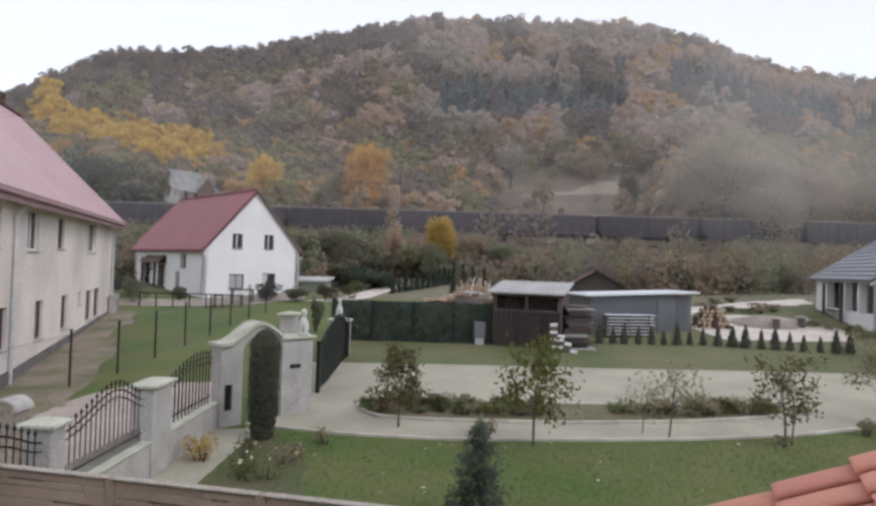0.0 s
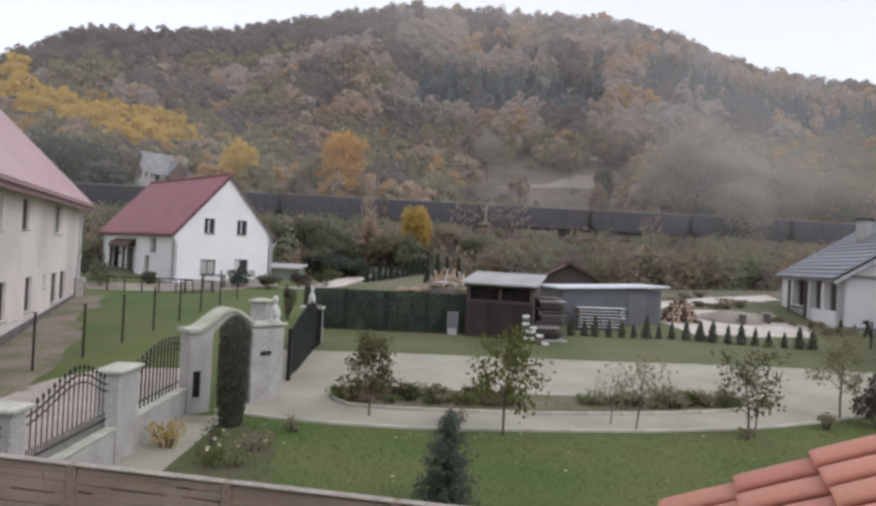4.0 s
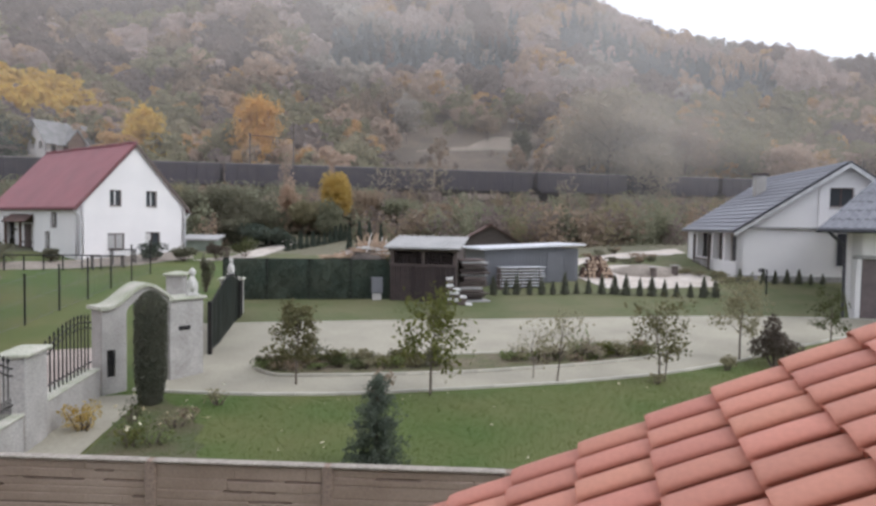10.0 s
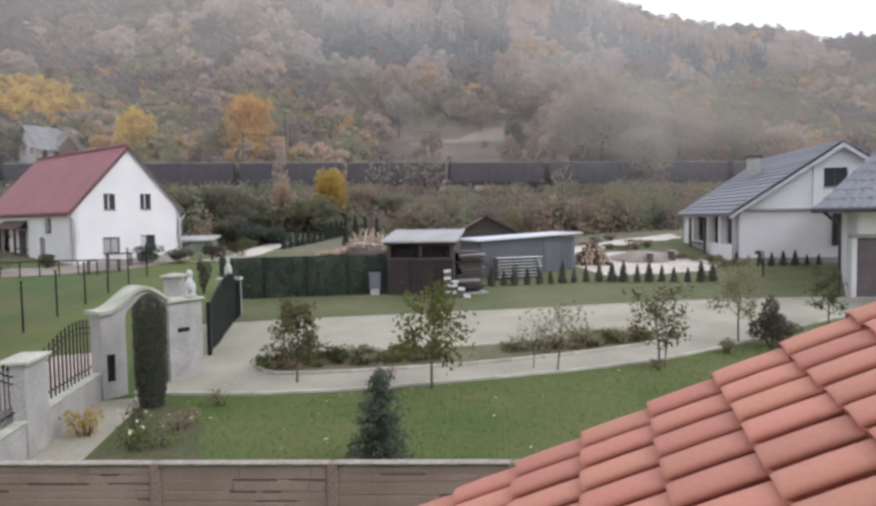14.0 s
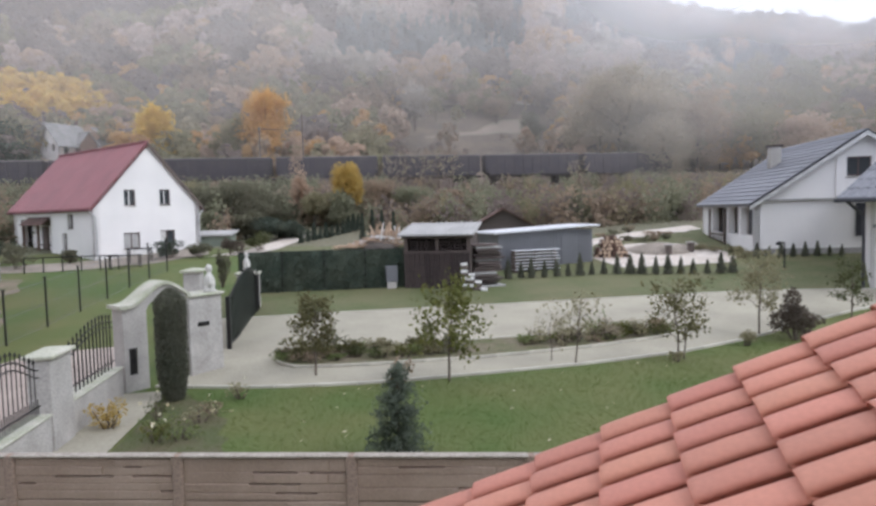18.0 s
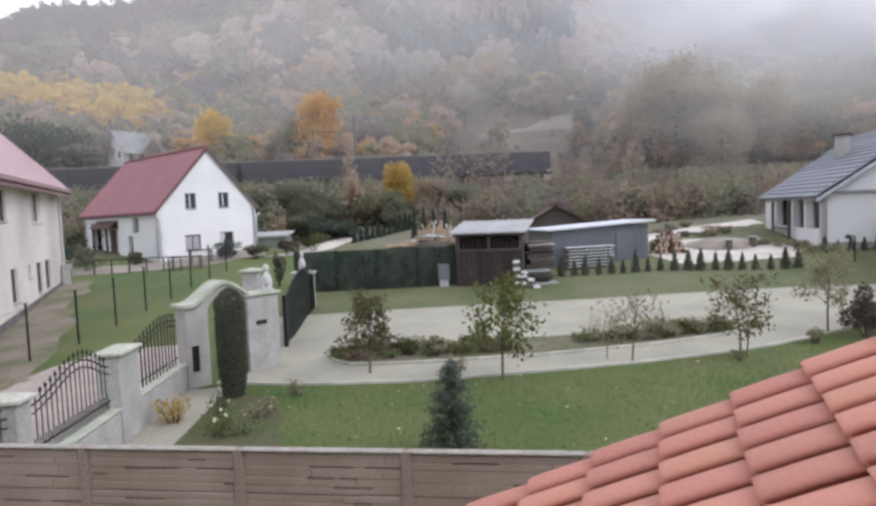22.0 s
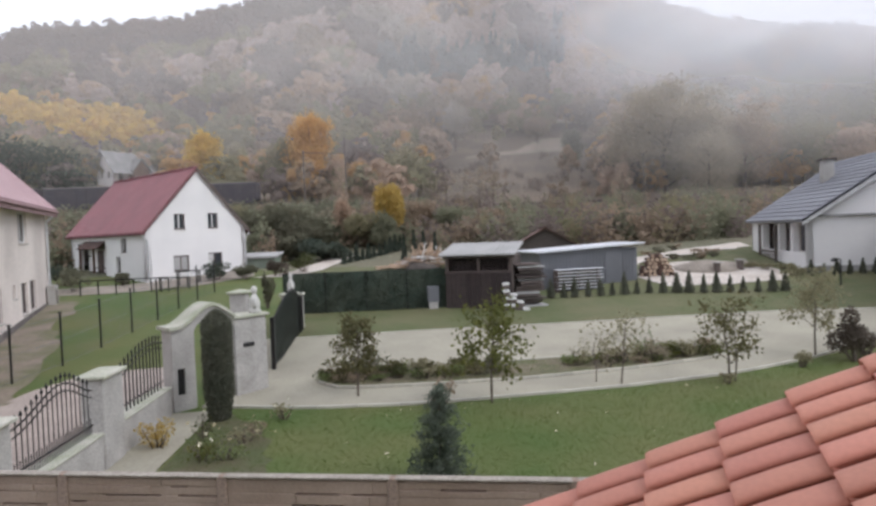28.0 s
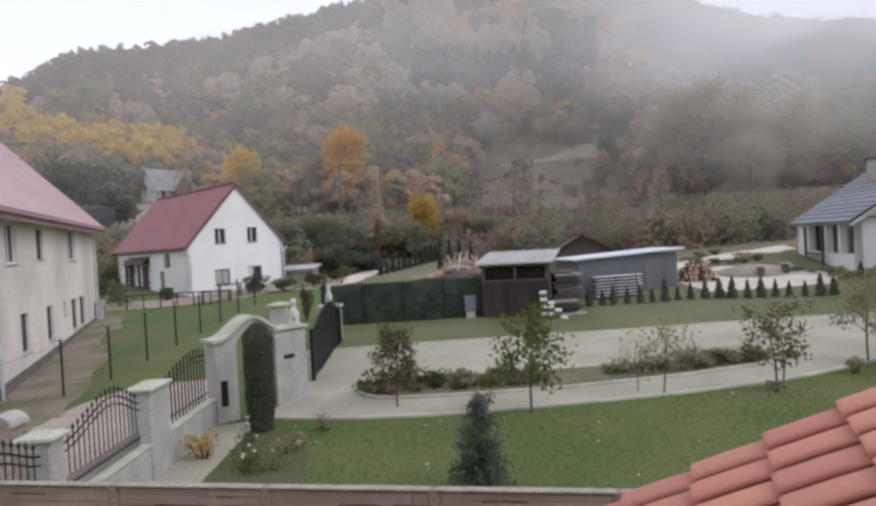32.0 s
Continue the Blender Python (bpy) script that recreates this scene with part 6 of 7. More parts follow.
spruce()
column_thuja(-4.27, 15.2, 2.55, 0.7, 3, "tall dark columnar thuja beside the gateway", 11000, 0.032, "column_thuja")
small_thujas()
young_tree(-1.13, 16.55, 2.0, 0.55, 0.2, L_TREE, 1500, 0.055, 1, "young olive-green tree with an upright ragged crown beside the path", limbs=13)
young_tree(2.19, 15.4, 2.4, 0.8, 0.3, L_YGREEN, 1300, 0.066, 2, "young tree with drooping yellow-green leaves beside the path", 0.03, 12, droop=0.55)
young_tree(5.75, 16.35, 1.8, 0.6, 0.3, L_OLIVE, 330, 0.05, 3, "young nearly bare tree beside the path", 0.022, 9)
young_tree(5.2, 16.7, 1.3, 0.5, 0.2, L_OLIVE, 130, 0.045, 33, "thin leggy sapling with few leaves beside the path", 0.014, 7, "sapling")
young_tree(8.5, 16.0, 2.05, 0.75, 0.2, L_TREE, 720, 0.06, 4, "young thin-crowned tree with a low branching stem", 0.026, 11)
young_tree(8.72, 16.12, 1.5, 0.6, 0.3, L_TREE, 260, 0.055, 34, "second slim stem beside a young thin-crowned tree", 0.02, 7, "sapling")
bush(8.45, 15.95, 0.3, 0.6, L_OLIVE, 160, 0.04, 35, "low tuft of weeds at the foot of a young tree", "weed_tuft")
young_tree(12.18, 17.95, 2.35, 0.75, 0.3, L_OLIVE, 1100, 0.06, 5, "young olive-leaved tree at the bend of the path", 0.028, 11)
bush(12.95, 17.35, 1.75, 1.3, L_DARKRED, 1900, 0.055, 6, "dense dark red-brown shrub at the lawn's edge", "dark_shrub")
young_tree(16.44, 19.3, 1.85, 0.5, 0.15, L_GREEN, 900, 0.052, 7, "slim young green tree near the garage", 0.025, 10)
bush(11.2, 17.1, 0.55, 0.6, L_OLIVE, 300, 0.045, 31, "small low olive shrub on the lawn", "low_shrub")
bush(13.7, 17.9, 0.8, 0.9, L_DARKRED, 500, 0.05, 32, "small dark shrub at the lawn's edge", "dark_shrub")
# roses and shrubs on the lawn by the wall
for k, (x, y, h, w, m, n) in enumerate(((-3.9, 12.4, 0.4, 0.8, L_YGREEN, 300), (-3.45, 12.45, 0.38, 0.9, L_PALE, 320), (-3.95, 13.0, 0.5, 0.75, L_PALE, 280), (-3.3, 13.4, 0.45, 0.8, L_OLIVE, 240), (-3.1, 13.85, 0.42, 0.5, L_BROWN, 170), (-2.75, 15.0, 0.5, 0.75, L_OLIVE, 260), (-4.2, 13.7, 0.6, 0.5, L_GREEN, 200))):
    b = bush(x, y, h, w, m, int(n * 0.6), 0.035, 50 + k, "small straggling rose bush on the lawn", "rose_bush", group="rose bushes")
    rng = np.random.default_rng(k)
    c = rng.normal(size=(2, 3)) * (w * 0.25, w * 0.25, h * 0.15) + (0, 0, h * 0.8)
    for p in c:
        part("bloom", tri_mesh("bloom", *leaf_quads(rng, p + rng.normal(size=(5, 3)) * 0.012, 0.035)), PETAL, b)
bush(-5.0, 13.3, 0.72, 0.75, L_YELLOW, 520, 0.035, 60, "low yellow autumn shrub beside the wall", "yellow_shrub", low=0.2, fat=1.1)
bush(0.95, 14.95, 0.95, 0.55, L_BROWN, 260, 0.045, 61, "thin brown-leaved shrub behind the spruce", "brown_shrub")


def bed_plants():
    rng = np.random.default_rng(77)
    near, far = spaced(BED_NEAR, 0.1), spaced(BED_FAR, 0.1)
    for i in range(80):
        t = rng.uniform(0.02, 0.97)
        a, b = near[int(t * (len(near) - 1))], far[int(t * (len(far) - 1))]
        f = rng.uniform(0.2, 0.8)
        x, y = a * (1 - f) + b * f
        if 2.8 < x < 4.9 and rng.random() < 0.7:
            continue
        wisp = x > 5.2 and rng.random() < 0.4
        tall = 0.18 + 0.2 * rng.random() + (0.5 * rng.random() if wisp else 0)
        m = (TWIG, L_OLIVE)[i % 2] if wisp else (L_PALE if 6.5 < x < 8.5 and i % 3 else (L_YGREEN, L_GREEN, L_BROWN, L_OLIVE, L_PALE, L_GREEN)[int(rng.integers(0, 6))])
        bush(x, y, tall, rng.uniform(0.5, 1.0), m, 80 if wisp else 190, 0.04, 100 + i, "low autumn perennial in the planting bed", "bed_plant", z=ground_z(x, y) + 0.07, group="perennials in the bed")


bed_plants()
for k, (x, y, h, w, m, n) in enumerate(((-1.75, 18.0, 0.75, 1.0, L_TREE, 420), (-1.0, 18.3, 0.95, 1.1, L_DEEP, 420), (-0.3, 18.2, 0.6, 0.9, L_TREE, 300), (0.5, 18.5, 0.55, 0.8, L_OLIVE, 240), (1.9, 18.0, 0.7, 1.0, L_TREE, 360), (2.7, 17.9, 0.8, 0.9, L_DEEP, 330),
                                        (6.5, 18.4, 1.0, 0.9, L_OLIVE, 120), (7.2, 18.6, 0.9, 0.9, L_PALE, 130), (7.9, 18.8, 0.65, 0.9, L_YGREEN, 170), (8.6, 18.7, 0.6, 0.9, L_OLIVE, 170), (9.3, 18.9, 0.5, 0.9, L_BROWN, 180))):
    bush(x, y, h, w, m, n, 0.05, 700 + k, "straggling autumn shrub with " + m.name.replace("_", " ") + " in the bed", "bed_shrub", z=ground_z(x, y) + 0.07, group="shrubs in the bed", low=0.25)
# round the white house
for k, (x, y, h, w, m) in enumerate(((-11.1, 40.4, 1.25, 1.9, L_HEDGE), (-9.3, 40.2, 1.2, 1.5, L_DEEP), (-7.6, 41.0, 1.2, 1.5, L_DARKRED), (-18.8, 38.2, 1.5, 2.6, L_DEEP), (-20.6, 40.0, 1.8, 2.4, L_HEDGE), (-16.6, 39.6, 0.9, 1.2, L_DEEP), (-6.2, 42.6, 1.4, 1.8, L_GREEN))):
    bush(x, y, h, w, m, 700, 0.09, 200 + k, "dark rounded shrub in front of the white house", "garden_shrub", group="shrubs by the white house")

bush(-6.1, 30.1, 1.75, 0.8, L_DEEP, 900, 0.06, 230, "upright dark green shrub on the lawn behind the drive gate", "gate_shrub", low=0.3)

# weeds and tufts along the edges of the gravel yard
rng = np.random.default_rng(83)
for k in range(26):
    x, y = (rng.uniform(14.2, 20.5), rng.uniform(38, 44)) if k % 3 else (rng.uniform(19.2, 21.2), rng.uniform(30.5, 36))
    bush(x, y, rng.uniform(0.25, 0.6), rng.uniform(0.6, 1.4), (L_OLIVE, L_DEEP, L_BROWN)[k % 3], 160, 0.07, 240 + k, "low weedy tuft at the edge of the gravel yard", "weed_tuft", group="weeds by the yard")


def fallen_leaves():
    rng = np.random.default_rng(9)
    n = 1500
    x, y = rng.uniform(-5, 12, n), rng.uniform(8.2, 16.2, n)
    lim = np.interp(x, [p[0] for p in NEAR_EDGE], [p[1] for p in NEAR_EDGE]) - 0.1
    k = (y < lim) & (y > 8.2 - 0.19 * x)
    x, y = x[k], y[k]
    keep = rng.random(len(x)) < 0.07
    c = np.stack([x, y, land(x, y) + 0.03], 1)[keep]
    v, f = leaf_quads(rng, c, 0.045)
    v[:, 2] = np.repeat(c[:, 2], 4) + (v[:, 2] - np.repeat(c[:, 2], 4)) * 0.3
    tagged(part("fallen_leaves", tri_mesh("fallen_leaves", v, f), PETAL), "scattered pale fallen leaves on the lawn", "leaves", kind="stuff")


def lawn_blades():
    rng = np.random.default_rng(10)
    n = 90000
    x, y = rng.uniform(-5.2, 14, n), rng.uniform(7.6, 18.6, n)
    lim = np.interp(x, [p[0] for p in NEAR_EDGE], [p[1] for p in NEAR_EDGE]) - 0.06
    k = (y < lim) & ((x > -4.5) | (y > 16)) & (y > 7.4 - 0.19 * x)
    x, y = x[k], y[k]
    z = land(x, y)
    h = rng.uniform(0.015, 0.04, len(x))
    a = rng.uniform(0, 6.283, len(x))
    w = 0.007
    p = np.stack([np.stack([x - np.cos(a) * w, y - np.sin(a) * w, z - 0.005], 1), np.stack([x + np.cos(a) * w, y + np.sin(a) * w, z - 0.005], 1), np.stack([x + rng.normal(size=len(x)) * 0.02, y + rng.normal(size=len(x)) * 0.02, z + h], 1)], 1)
    tagged(part("lawn_blades", tri_mesh("lawn_blades", p.reshape(-1, 3), np.arange(3 * len(x)).reshape(-1, 3)), leaf("grass_blades", (0.078, 0.126, 0.02), (0.132, 0.15, 0.042), 0.05, 0.3, 0.75, 0.05)), "short mown grass blades", "grass", kind="stuff")


fallen_leaves()
lawn_blades()


# ---- the wooded slope ----
def crown_template(rng, kind):
    """Triangles of one far tree of unit height, standing at the origin."""
    tris = []

    def card(c, s, up=0.0):
        a = rng.normal(size=3)
        a /= np.linalg.norm(a)
        b = np.cross(a, rng.normal(size=3))
        b /= np.linalg.norm(b)
        tris.append([c - a * s, c + a * s * 0.6 + b * s * 0.7, c - b * s * 0.8 + a * s * 0.4])

    def stick(p, q, w):
        d = np.cross(q - p, rng.normal(size=3))
        d *= w / np.linalg.norm(d)
        tris.append([p - d, p + d, q])

    def facing(c, g, s):
        """A leafy spray that faces outwards from its clump."""
        a = np.cross(g, rng.normal(size=3))
        a /= np.linalg.norm(a)
        b = np.cross(g, a) / np.linalg.norm(g)
        w = rng.uniform(0, 6.283)
        a, b = a * math.cos(w) + b * math.sin(w), b * math.cos(w) - a * math.sin(w)
        tris.append([c - a * s, c + a * s * 0.6 + b * s * 0.8, c - b * s * 0.8 + a * s * 0.5])

    if kind == "fir":
        for i in range(9):
            t = i / 9
            r = 0.2 * (1 - t) + 0.015
            for j in range(10):
                a = rng.uniform(0, 6.283)
                p = np.array([0, 0, 0.14 + 0.84 * t + 0.05])
                q = np.array([math.cos(a) * r, math.sin(a) * r, 0.10 + 0.84 * t])
                d = np.array([-math.sin(a), math.cos(a), 0]) * 0.06 * (1.2 - t)
                tris.append([p, q - d, q + d])
    else:
        k = 8
        wide = 0.27 if kind == "leafy" else 0.24
        for i in range(k):
            a, r = i * 2.4 + rng.uniform(-0.4, 0.4), wide * math.sqrt((i + 0.5) / k)
            if kind == "scrub":
                r *= 1.5
            c = np.array([math.cos(a) * r, math.sin(a) * r, (0.86 if kind != "scrub" else 0.62) - 0.5 * (r / wide) ** 1.5 + rng.uniform(-0.08, 0.06)])
            stick(np.array([0, 0, 0.2]), c, 0.01)
            if kind == "bare":
                for j in range(5):
                    e = c + rng.normal(size=3) * (0.09, 0.09, 0.07) + (0, 0, 0.09)
                    stick(c - (0, 0, 0.1), e, 0.005)
            for j in range(34 if kind == "scrub" else 0):
                card(c + rng.normal(size=3) * (0.1, 0.1, 0.14), rng.uniform(0.04, 0.07))
            for j in range(0 if kind == "scrub" else 22):
                g = rng.normal(size=3) + (0, 0, 0.5)
                g /= np.linalg.norm(g)
                p = c + g * (0.135, 0.135, 0.115) * rng.uniform(0.75, 1.0)
                facing(p, g + rng.normal(size=3) * 0.45, rng.uniform(0.055, 0.095) * (1.0 if kind == "leafy" else 0.85))
    stick(np.array([0, 0, -0.1]), np.array([0, 0, 0.7]), 0.018)
    stick(np.array([0, 0, -0.1]), np.array([0.01, 0, 0.7]), 0.018)
    return np.array(tris)


def plant_wood(name, kind, material, spots, label, seed):
    """One object of many far trees. spots: rows of x, y, height."""
    if not len(spots):
        return
    rng = np.random.default_rng(seed)
    temps = [crown_template(rng, kind) for _ in range(6)]
    spots = np.asarray(spots)
    out = []
    pick = rng.integers(0, 6, len(spots))
    for k in range(6):
        s = spots[pick == k]
        if not len(s):
            continue
        a = rng.uniform(0, 6.283, len(s))
        wide = rng.uniform(0.8, 1.3, len(s))
        T = temps[k][None]
        c, sn = np.cos(a)[:, None, None], np.sin(a)[:, None, None]
        h = s[:, 2][:, None, None]
        x = (T[..., 0] * c - T[..., 1] * sn) * h * wide[:, None, None] + s[:, 0][:, None, None]
        y = (T[..., 0] * sn + T[..., 1] * c) * h * wide[:, None, None] + s[:, 1][:, None, None]
        z = T[..., 2] * h + land(s[:, 0], s[:, 1])[:, None, None]
        out.append(np.stack([x, y, z], -1).reshape(-1, 3))
    v = np.concatenate(out)
    ob = part(name, tri_mesh(name, v, np.arange(len(v)).reshape(-1, 3)), material)
    tagged(ob, label, "trees", kind="stuff")


def woods():
    rng = np.random.default_rng(42)
    n = 9500
    az = rng.uniform(-50, 52, n)
    r = np.sqrt(rng.uniform(101 ** 2, 372 ** 2, n))
    x, y = r * np.sin(np.radians(az)), r * np.cos(np.radians(az))
    z = land(x, y)
    el = np.degrees(np.arctan2(z - 4.2, r))
    edge = 3 * np.sin(az * 0.9) + 4 * np.sin(r * 0.13)
    clear = (r > 108) & (r < 188 + 1.5 * edge) & (az > 3.5 + 0.3 * edge) & (az < 18.5 + 0.2 * edge)
    front = (az > 1.5) & (az < 19.5) & (r < 110)
    keep = (y > 97) & ~(front & (rng.random(n) < 0.9)) & ~(clear & (rng.random(n) < 0.97)) & ~((az > -26) & (az < -18.6) & (r < 153))
    # broad patches of colour, as stands of one kind grow together
    wob = rng.normal(size=n) * 0.16
    p1 = np.sin(az * 0.62 + 1.3 + 0.9 * np.sin(el * 0.8)) + np.sin(el * 1.25 + az * 0.27) + wob
    p2 = np.sin(az * 0.47 - 0.6 + 0.7 * np.sin(el)) + np.sin(el * 1.5 - az * 0.36 + 2) + wob
    p3 = np.sin(az * 0.85 + 0.5) + np.sin(el * 1.1 + az * 0.4 + 1) + wob
    mix = rng.random(n)
    ridge = np.interp(az, [a for a, e in RIDGE], [e for a, e in RIDGE])
    low = el < 10.0 + 0.6 * np.sin(az * 0.6)
    kind = np.full(n, "mauve", dtype=object)
    kind[p1 > 0.6] = "grey"
    kind[p2 > 0.75] = "russet"
    kind[p3 < -0.7] = "dusk"
    kind[~low & (p2 > 0.95) & (mix < 0.15)] = "orange"
    west = (az < -3) & ~low
    kind[west & (p1 > 0.35)] = "dusk"
    kind[west & (p3 > 0.55)] = "brown"
    kind[west & (p2 < -1.0)] = "olive"
    kind[west & (el > ridge - 1.6)] = "dusk"
    kind[(az > -13) & (az < -3) & (el > 11) & (el < 13.6) & (p3 > -0.2) & (mix < 0.5)] = "russet"
    kind[low & (p2 < 0.3)] = "olive"
    kind[low & (p2 >= 0.3)] = "brown"
    kind[low & (p3 < -0.8)] = "dusk"
    kind[low & (p1 > 0.9) & (mix < 0.6)] = "russet"
    kind[low & (mix < 0.06)] = "orange"
    kind[low & (az > 26) & (az < 38)] = "olive"
    kind[low & (az > 29) & (az < 36) & (mix < 0.14)] = "orange"
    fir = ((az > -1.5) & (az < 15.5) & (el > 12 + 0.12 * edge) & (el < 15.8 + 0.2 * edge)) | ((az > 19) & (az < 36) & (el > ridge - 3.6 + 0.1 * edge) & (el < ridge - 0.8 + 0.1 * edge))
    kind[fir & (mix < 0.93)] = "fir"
    yel = (az > -33) & (az < -20.5) & (np.abs(el - (8.9 - 0.24 * (az + 31) + 0.08 * edge)) < 1.15)
    kind[yel & (mix < 0.92)] = "yellow"
    h = rng.uniform(7.5, 12.5, n) * np.where(low, 0.8, 1.0) * np.where(az > 22, 0.9, 1.0) * np.where(kind == "yellow", 1.25, 1.0) * np.where((el > ridge - 0.8) & (az > -8) & (az < -1) & (mix < 0.4), 1.15, 1.0)
    spots = np.stack([x, y, h], 1)
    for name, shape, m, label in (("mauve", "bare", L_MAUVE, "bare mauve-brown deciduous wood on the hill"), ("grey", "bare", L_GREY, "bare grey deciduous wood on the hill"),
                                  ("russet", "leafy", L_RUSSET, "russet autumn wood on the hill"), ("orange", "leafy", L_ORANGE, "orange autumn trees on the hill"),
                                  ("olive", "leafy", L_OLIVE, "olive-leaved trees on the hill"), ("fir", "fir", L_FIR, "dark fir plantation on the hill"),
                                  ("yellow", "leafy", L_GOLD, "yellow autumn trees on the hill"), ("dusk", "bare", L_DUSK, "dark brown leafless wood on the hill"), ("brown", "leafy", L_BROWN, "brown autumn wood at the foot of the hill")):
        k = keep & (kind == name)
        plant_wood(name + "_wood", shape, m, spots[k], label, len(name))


woods()


def big_tree(x, y, h, w, kind, material, seed, label, name="autumn_tree", n=1400, size=0.28, base=0.25, z=None):
    rng = np.random.default_rng(seed)
    t = thing(name, pose(x, y, ground_z(x, y) if z is None else z), label, "tree")
    b, tips = branches(rng, h, w / 2, base, 16, 0.018 * h, (0, 0))
    part("trunk", b, BARK, t)
    c = tips[rng.integers(0, len(tips), n)] + rng.normal(size=(n, 3)) * (0.11 * w, 0.11 * w, 0.05 * h)
    part("crown", tri_mesh("crown", *leaf_quads(rng, c, size)), material, t)


def polar(az, r):
    return r * math.sin(radians(az)), r * math.cos(radians(az))


def hillside_trees():
    # az, range, height, width, leaves, density
    rows = [(-16.1, 112, 12.6, 4.8, L_GOLD, 1700), (-7.3, 112, 14.8, 7.4, L_FLAME, 1700), (-9.6, 116, 10, 6, L_OLIVE, 900), (-5.0, 108, 8.5, 3.0, L_RUSSET, 350), (-3.0, 107, 7, 4.5, L_ORANGE, 700),
            (15.8, 146, 7.6, 3.8, L_DEEP, 900), (5.6, 168, 11, 7, L_GREY, 700), (12.8, 175, 6, 6, L_BROWN, 500), (33.5, 118, 9, 9, L_OLIVE, 900), (31.2, 122, 8, 6, L_ORANGE, 700), (29.6, 124, 9, 8, L_OLIVE, 800), (37, 120, 9, 8, L_RUSSET, 800),
            (-29, 115, 8, 12, L_HEDGE, 1500), (-26.5, 110, 6, 7, L_HEDGE, 1000)]
    for k, (az, r, h, w, m, n) in enumerate(rows):
        x, y = polar(az, r)
        what = m.name.replace("_", " ")
        big_tree(x, y, h, w, "", m, 300 + k, f"broad hillside tree with {what}", n=int(n * 3.4), size=0.3)
    # before the railway
    rows = [(-0.4, 57, 6.2, 2.3, L_YELLOW, 2200), (-4.4, 58, 5.0, 1.8, L_RUSSET, 600), (-1.2, 56, 3.4, 3.2, L_SAGE, 1500), (-3.4, 56.5, 3.4, 3.0, L_OLIVE, 1300), (-4.9, 84, 9.5, 2.2, L_RUSSET, 260), (-9.8, 58, 4.6, 5.0, L_DEEP, 2200), (-7.2, 57, 2.7, 3.4, L_DEEP, 1500), (-2.2, 60, 3.0, 3.6, L_OLIVE, 1400), (-6.6, 49.5, 1.9, 3.6, L_HEDGE, 1500), (-9.2, 50.5, 2.2, 3.0, L_DEEP, 1300), (-12.0, 60, 4.6, 4.4, L_DEEP, 1500), (-14.8, 62, 4.4, 4.4, L_OLIVE, 1400),
            (14.5, 60, 3.0, 3.4, L_SAGE, 1300), (24.4, 62, 3.6, 4.0, L_OLIVE, 1300), (19.8, 61, 3.6, 2.8, L_RUSSET, 600), (5.0, 60, 3.6, 4.4, L_SAGE, 1500), (8.4, 60, 3.4, 5.0, L_BROWN, 1500), (2.0, 60, 4.4, 3.6, L_BROWN, 1200), (11.4, 62, 2.8, 5.0, L_SAGE, 1300), (17, 62, 2.8, 5.0, L_SAGE, 1300)]
    for k, (az, r, h, w, m, n) in enumerate(rows):
        x, y = polar(az, r)
        warm = m is L_YELLOW or k == 1
        bush(x, y, h, w, m, int(n * 2.4), 0.13, 400 + k, "tall shrub with " + m.name.replace("_", " ") + " below the railway", "bank_shrub", low=0.66 if warm else 0.3, fat=1.35 if warm else 1.15)
    # the large bare trees on the right
    for k, (az, r, h, w, m, n) in enumerate(((23.4, 107, 15.5, 14, TWIG, 11000), (21.3, 110, 11.5, 9, TWIG, 6000), (25.9, 109, 12.5, 11, TWIG, 7500), (29.5, 112, 12, 9, L_BROWN, 5000))):
        x, y = polar(az, r)
        big_tree(x, y, h, w, "", m, 500 + k, "large nearly bare grey-brown tree beyond the railway", "bare_tree", n=n, size=0.27, base=0.1)
    for k, (az, r, h, w, m) in enumerate(((26.8, 100, 8.0, 7.0, TWIG),)):
        x, y = polar(az, r)
        big_tree(x, y, h, w, "", m, 510 + k, "ragged grey-brown tree on the railway bank", "bank_tree", n=5200, size=0.17, base=0.08)
    # slender birches that stand before the train
    for k, (az, r, h) in enumerate(((4.6, 82, 5.2), (6.2, 80, 5.0), (7.6, 82, 5.6), (8.8, 81, 4.6), (3.2, 83, 4.8), (20.0, 80, 4.0))):
        x, y = polar(az, r)
        young_tree(x, y, h, 1.3, 0.3, TWIG, 160, 0.14, 520 + k, "slender bare pale-stemmed tree before the railway", 0.07, 9, "slender_tree")


hillside_trees()


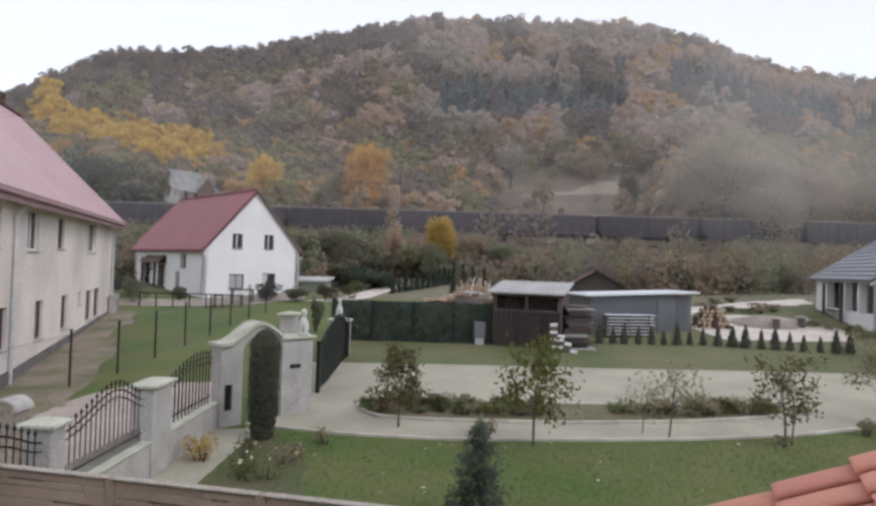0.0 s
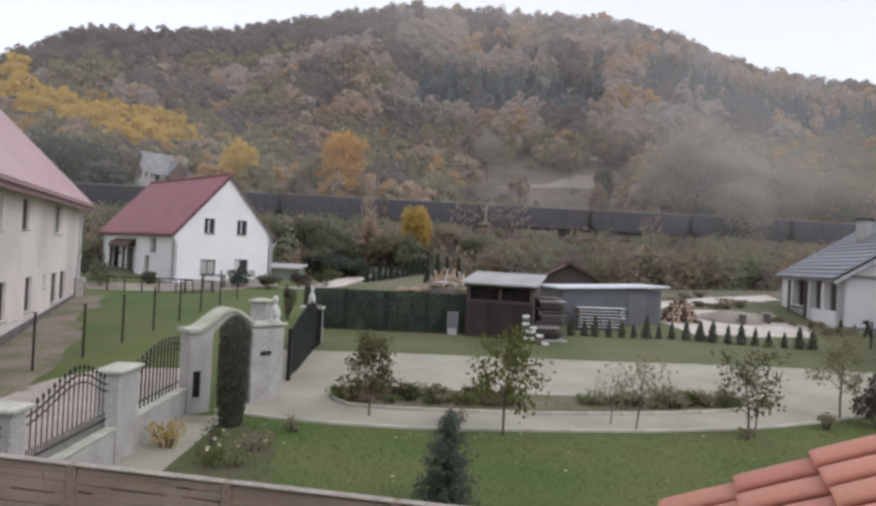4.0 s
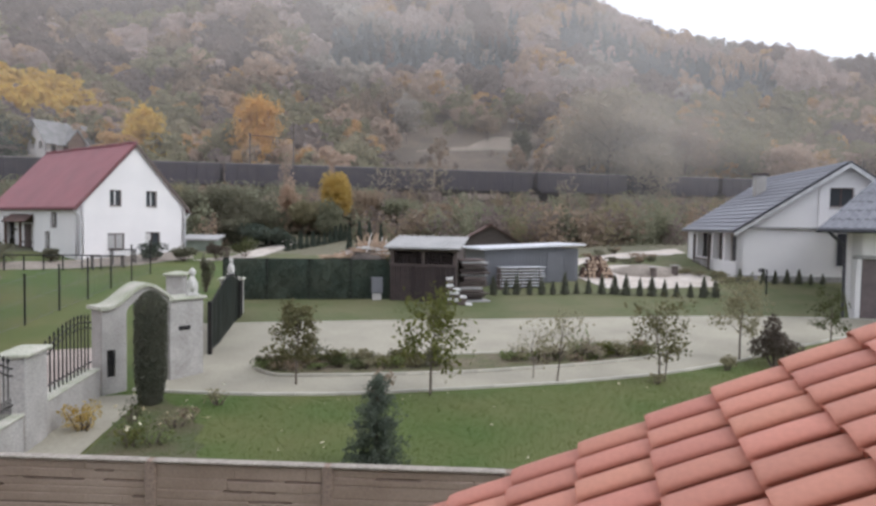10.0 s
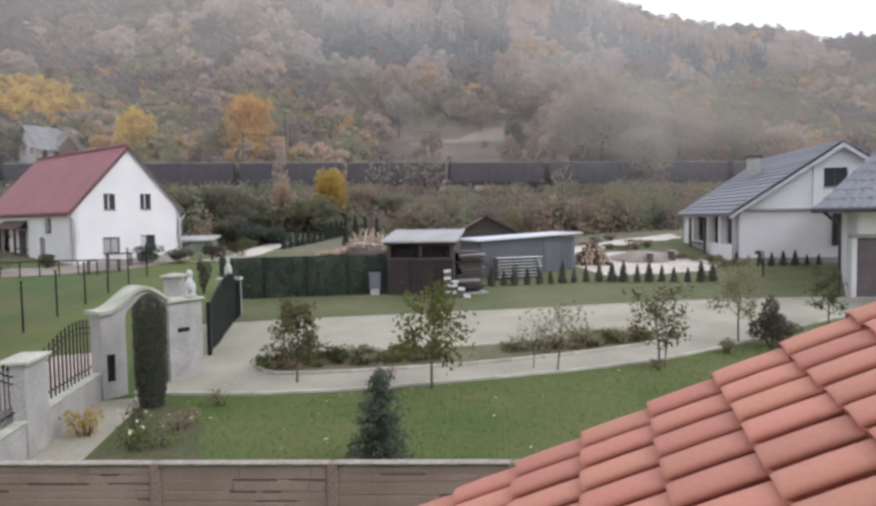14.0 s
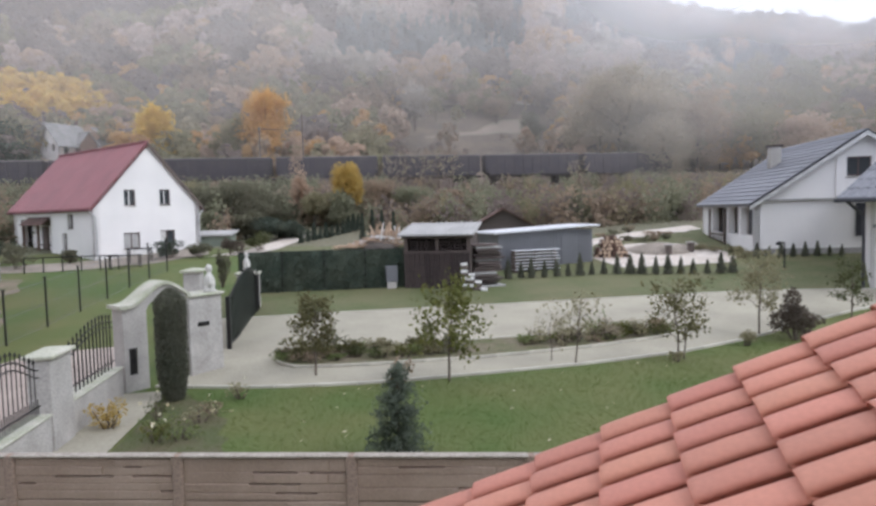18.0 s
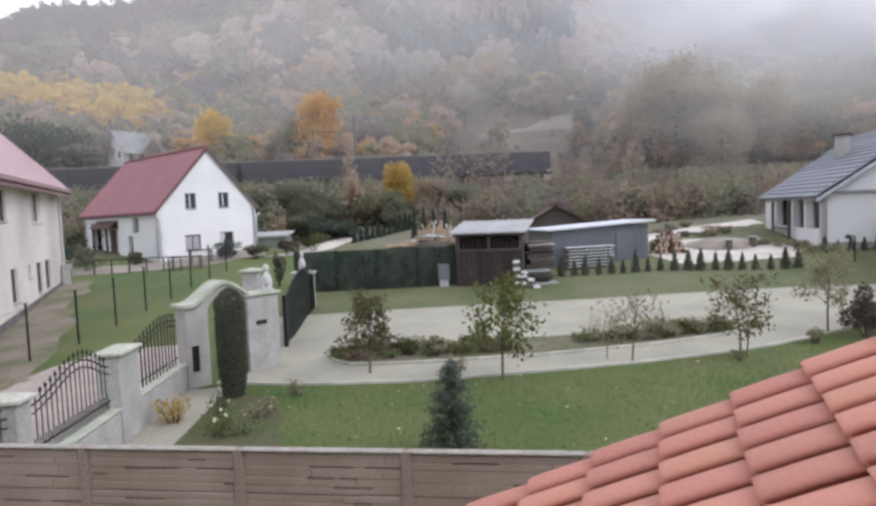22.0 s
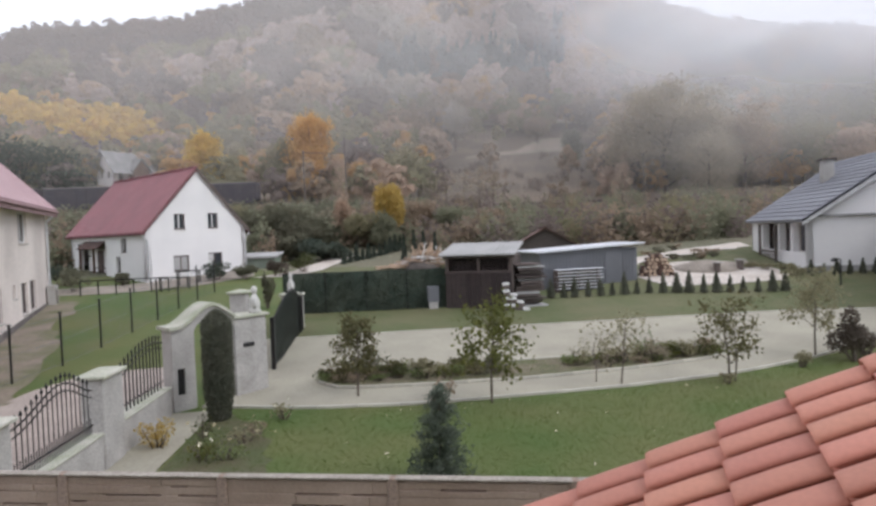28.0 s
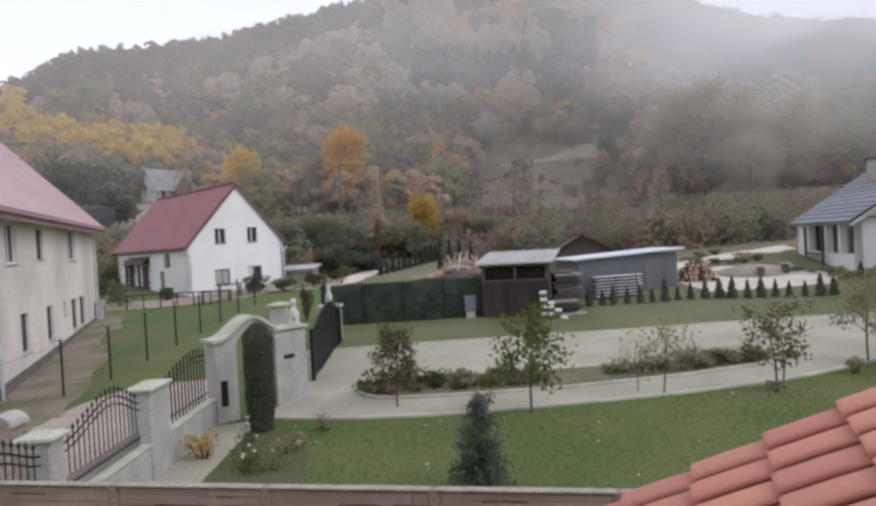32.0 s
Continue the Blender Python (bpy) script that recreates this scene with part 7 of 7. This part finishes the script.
def bank_thicket():
    """Low scrub on the railway bank and beyond the gardens."""
    rng = np.random.default_rng(91)
    n = 2300
    az = rng.uniform(-32, 44, n)
    y = 87.8 - 39 * rng.random(n) ** 1.2
    x = y * np.tan(np.radians(az))
    h = np.minimum(rng.uniform(1.5, 3.2, n), 1.75 + (88 - y) * 0.06)
    keep = ((x < 4) | (y > 49)) & ~((az > 3) & (az < 24) & (y > 56) & (rng.random(n) < 0.72)) & ~((az > -10.5) & (az < 1.5) & (y < 57))
    x, y, h, az = x[keep], y[keep], h[keep], az[keep]
    k = np.where(az < -3, 0.62, 0.37) + 0.42 * (rng.random(len(x)) - 0.5) + 0.14 * np.sin(az * 0.75)
    sets = (("olive", L_OLIVE, k < 0.18), ("dusky", L_DUSK, (k >= 0.18) & (k < 0.34)), ("brown", L_BROWN, (k >= 0.34) & (k < 0.47)), ("sage", L_SAGE, (k >= 0.47) & (k < 0.66)), ("dark", L_DEEP, (k >= 0.66) & (k < 0.92)), ("pale", TWIG, k >= 0.92))
    for name, m, mask in sets:
        plant_wood(name + "_thicket", "scrub", m, np.stack([x, y, h * 1.3], 1)[mask], f"low {name} scrub on the railway bank", 60 + len(name))


bank_thicket()


def clearing_brush():
    """Low soft brush over the hillside clearing."""
    rng = np.random.default_rng(37)
    az, r = rng.uniform(3, 18.5, 260), rng.uniform(110, 160, 260)
    spots = np.stack([r * np.sin(np.radians(az)), r * np.cos(np.radians(az)), rng.uniform(0.9, 2.2, 260)], 1)
    patch = np.sin(az * 0.9) + np.sin(r * 0.17 + az * 0.4)
    plant_wood("brown_brush", "scrub", L_BROWN, spots[patch > 0.5], "low brown brush on the hillside clearing", 72)
    plant_wood("dusky_brush", "scrub", L_DUSK, spots[(patch > -0.4) & (patch <= 0.5)], "low dusky brush on the hillside clearing", 73)


clearing_brush()


# ---- low cloud that sinks over the hill ----
def mist_mat(name, colour, low, high, left, right, least, most):
    """Thin cloud: lets most light by, and thickens up the slope, to one side and in patches."""
    m = bpy.data.materials.new(name)
    m.use_nodes = True
    nt = m.node_tree
    N, L = nt.nodes, nt.links
    N.clear()
    tc, sep = N.new("ShaderNodeTexCoord"), N.new("ShaderNodeSeparateXYZ")
    L.new(tc.outputs["Object"], sep.inputs[0])

    def ramp(socket, a, b, c, d):
        r = N.new("ShaderNodeMapRange")
        r.interpolation_type = "SMOOTHSTEP"
        for i, v in enumerate((a, b, c, d)):
            r.inputs[i + 1].default_value = v
        L.new(socket, r.inputs[0])
        return r.outputs[0]

    def times(p, q):
        t = N.new("ShaderNodeMath")
        t.operation = "MULTIPLY"
        L.new(p, t.inputs[0])
        L.new(q, t.inputs[1])
        return t.outputs[0]

    noise = N.new("ShaderNodeTexNoise")
    noise.inputs["Scale"].default_value, noise.inputs["Detail"].default_value = 0.03, 2
    L.new(tc.outputs["Object"], noise.inputs["Vector"])
    thick = times(ramp(sep.outputs[2], low, high, 0, most), ramp(sep.outputs[0], left, right, least, 1.0))
    thick = times(thick, ramp(noise.outputs[0], 0.3, 0.7, 0.8, 1.15))
    thick = times(thick, ramp(sep.outputs[2], 85, 128, 1, 0))
    clear, white, glow = N.new("ShaderNodeBsdfTransparent"), N.new("ShaderNodeBsdfDiffuse"), N.new("ShaderNodeBsdfTranslucent")
    for b in (white, glow):
        b.inputs[0].default_value = (*colour, 1)
    body, mix, out = N.new("ShaderNodeMixShader"), N.new("ShaderNodeMixShader"), N.new("ShaderNodeOutputMaterial")
    body.inputs[0].default_value = 0.08
    L.new(white.outputs[0], body.inputs[1])
    L.new(glow.outputs[0], body.inputs[2])
    L.new(thick, mix.inputs[0])
    L.new(clear.outputs[0], mix.inputs[1])
    L.new(body.outputs[0], mix.inputs[2])
    L.new(mix.outputs[0], out.inputs[0])
    return m


def mist_bank(reach, material, label):
    """A bank of cloud that curves along the foot of the slope and leans back up it."""
    n, k = 60, 16
    a, z = np.meshgrid(np.radians(np.linspace(-65, 65, n)), np.linspace(0, 130, k), indexing="ij")
    r = reach + z + 3 * np.sin(5 * a)
    i = np.arange(n * k).reshape(n, k)
    me = tri_mesh("mist_bank", np.stack([r * np.sin(a), r * np.cos(a), z], -1).reshape(-1, 3), np.stack([i[:-1, :-1], i[1:, :-1], i[1:, 1:], i[:-1, 1:]], -1).reshape(-1, 4))
    ob = part("mist_bank", me, material, smooth=True)
    return tagged(ob, label, "mist", kind="stuff")


haze = mist_bank(71, mist_mat("hill_haze", (0.97, 0.91, 0.85), 3, 17, 20, 52, 0.35, 0.18), "faint haze lying before the foot of the hill")
veil = mist_bank(108, mist_mat("thin_grey_mist", (0.97, 0.915, 0.86), 9, 56, -60, 70, 1.0, 0.215), "thin grey mist sinking over the wooded hillside")
cloud = mist_bank(94, mist_mat("low_white_cloud", (0.93, 0.93, 0.965), 9, 52, 18, 88, 0.04, 0.9), "low white cloud rolling over the hill's shoulder")


def motions():
    # time, drift across, height
    for bank, rows in ((veil, ((0, 20, 28), (4, 15, 25), (7, 8, 10), (13, 4, 9), (19, 0, -3), (23, 0, -4), (28, 0, -4), (32, 2, 3))),
                       (cloud, ((0, 30, 48), (9, 25, 45), (13, 20, 40), (17, 8, 10), (19, 0, 1), (25, 0, 0), (32, 0, 1)))):
        walk(bank, [(t, pose(0, 0, z, 0, 0, -turn)) for t, turn, z in rows])
    for w, x in wagons:
        walk(w, [(t, pose(x - TRAIN_SPEED * t, RAIL_Y, RAIL_Z)) for t in (0, 8, 16, 24, 32)])


motions()
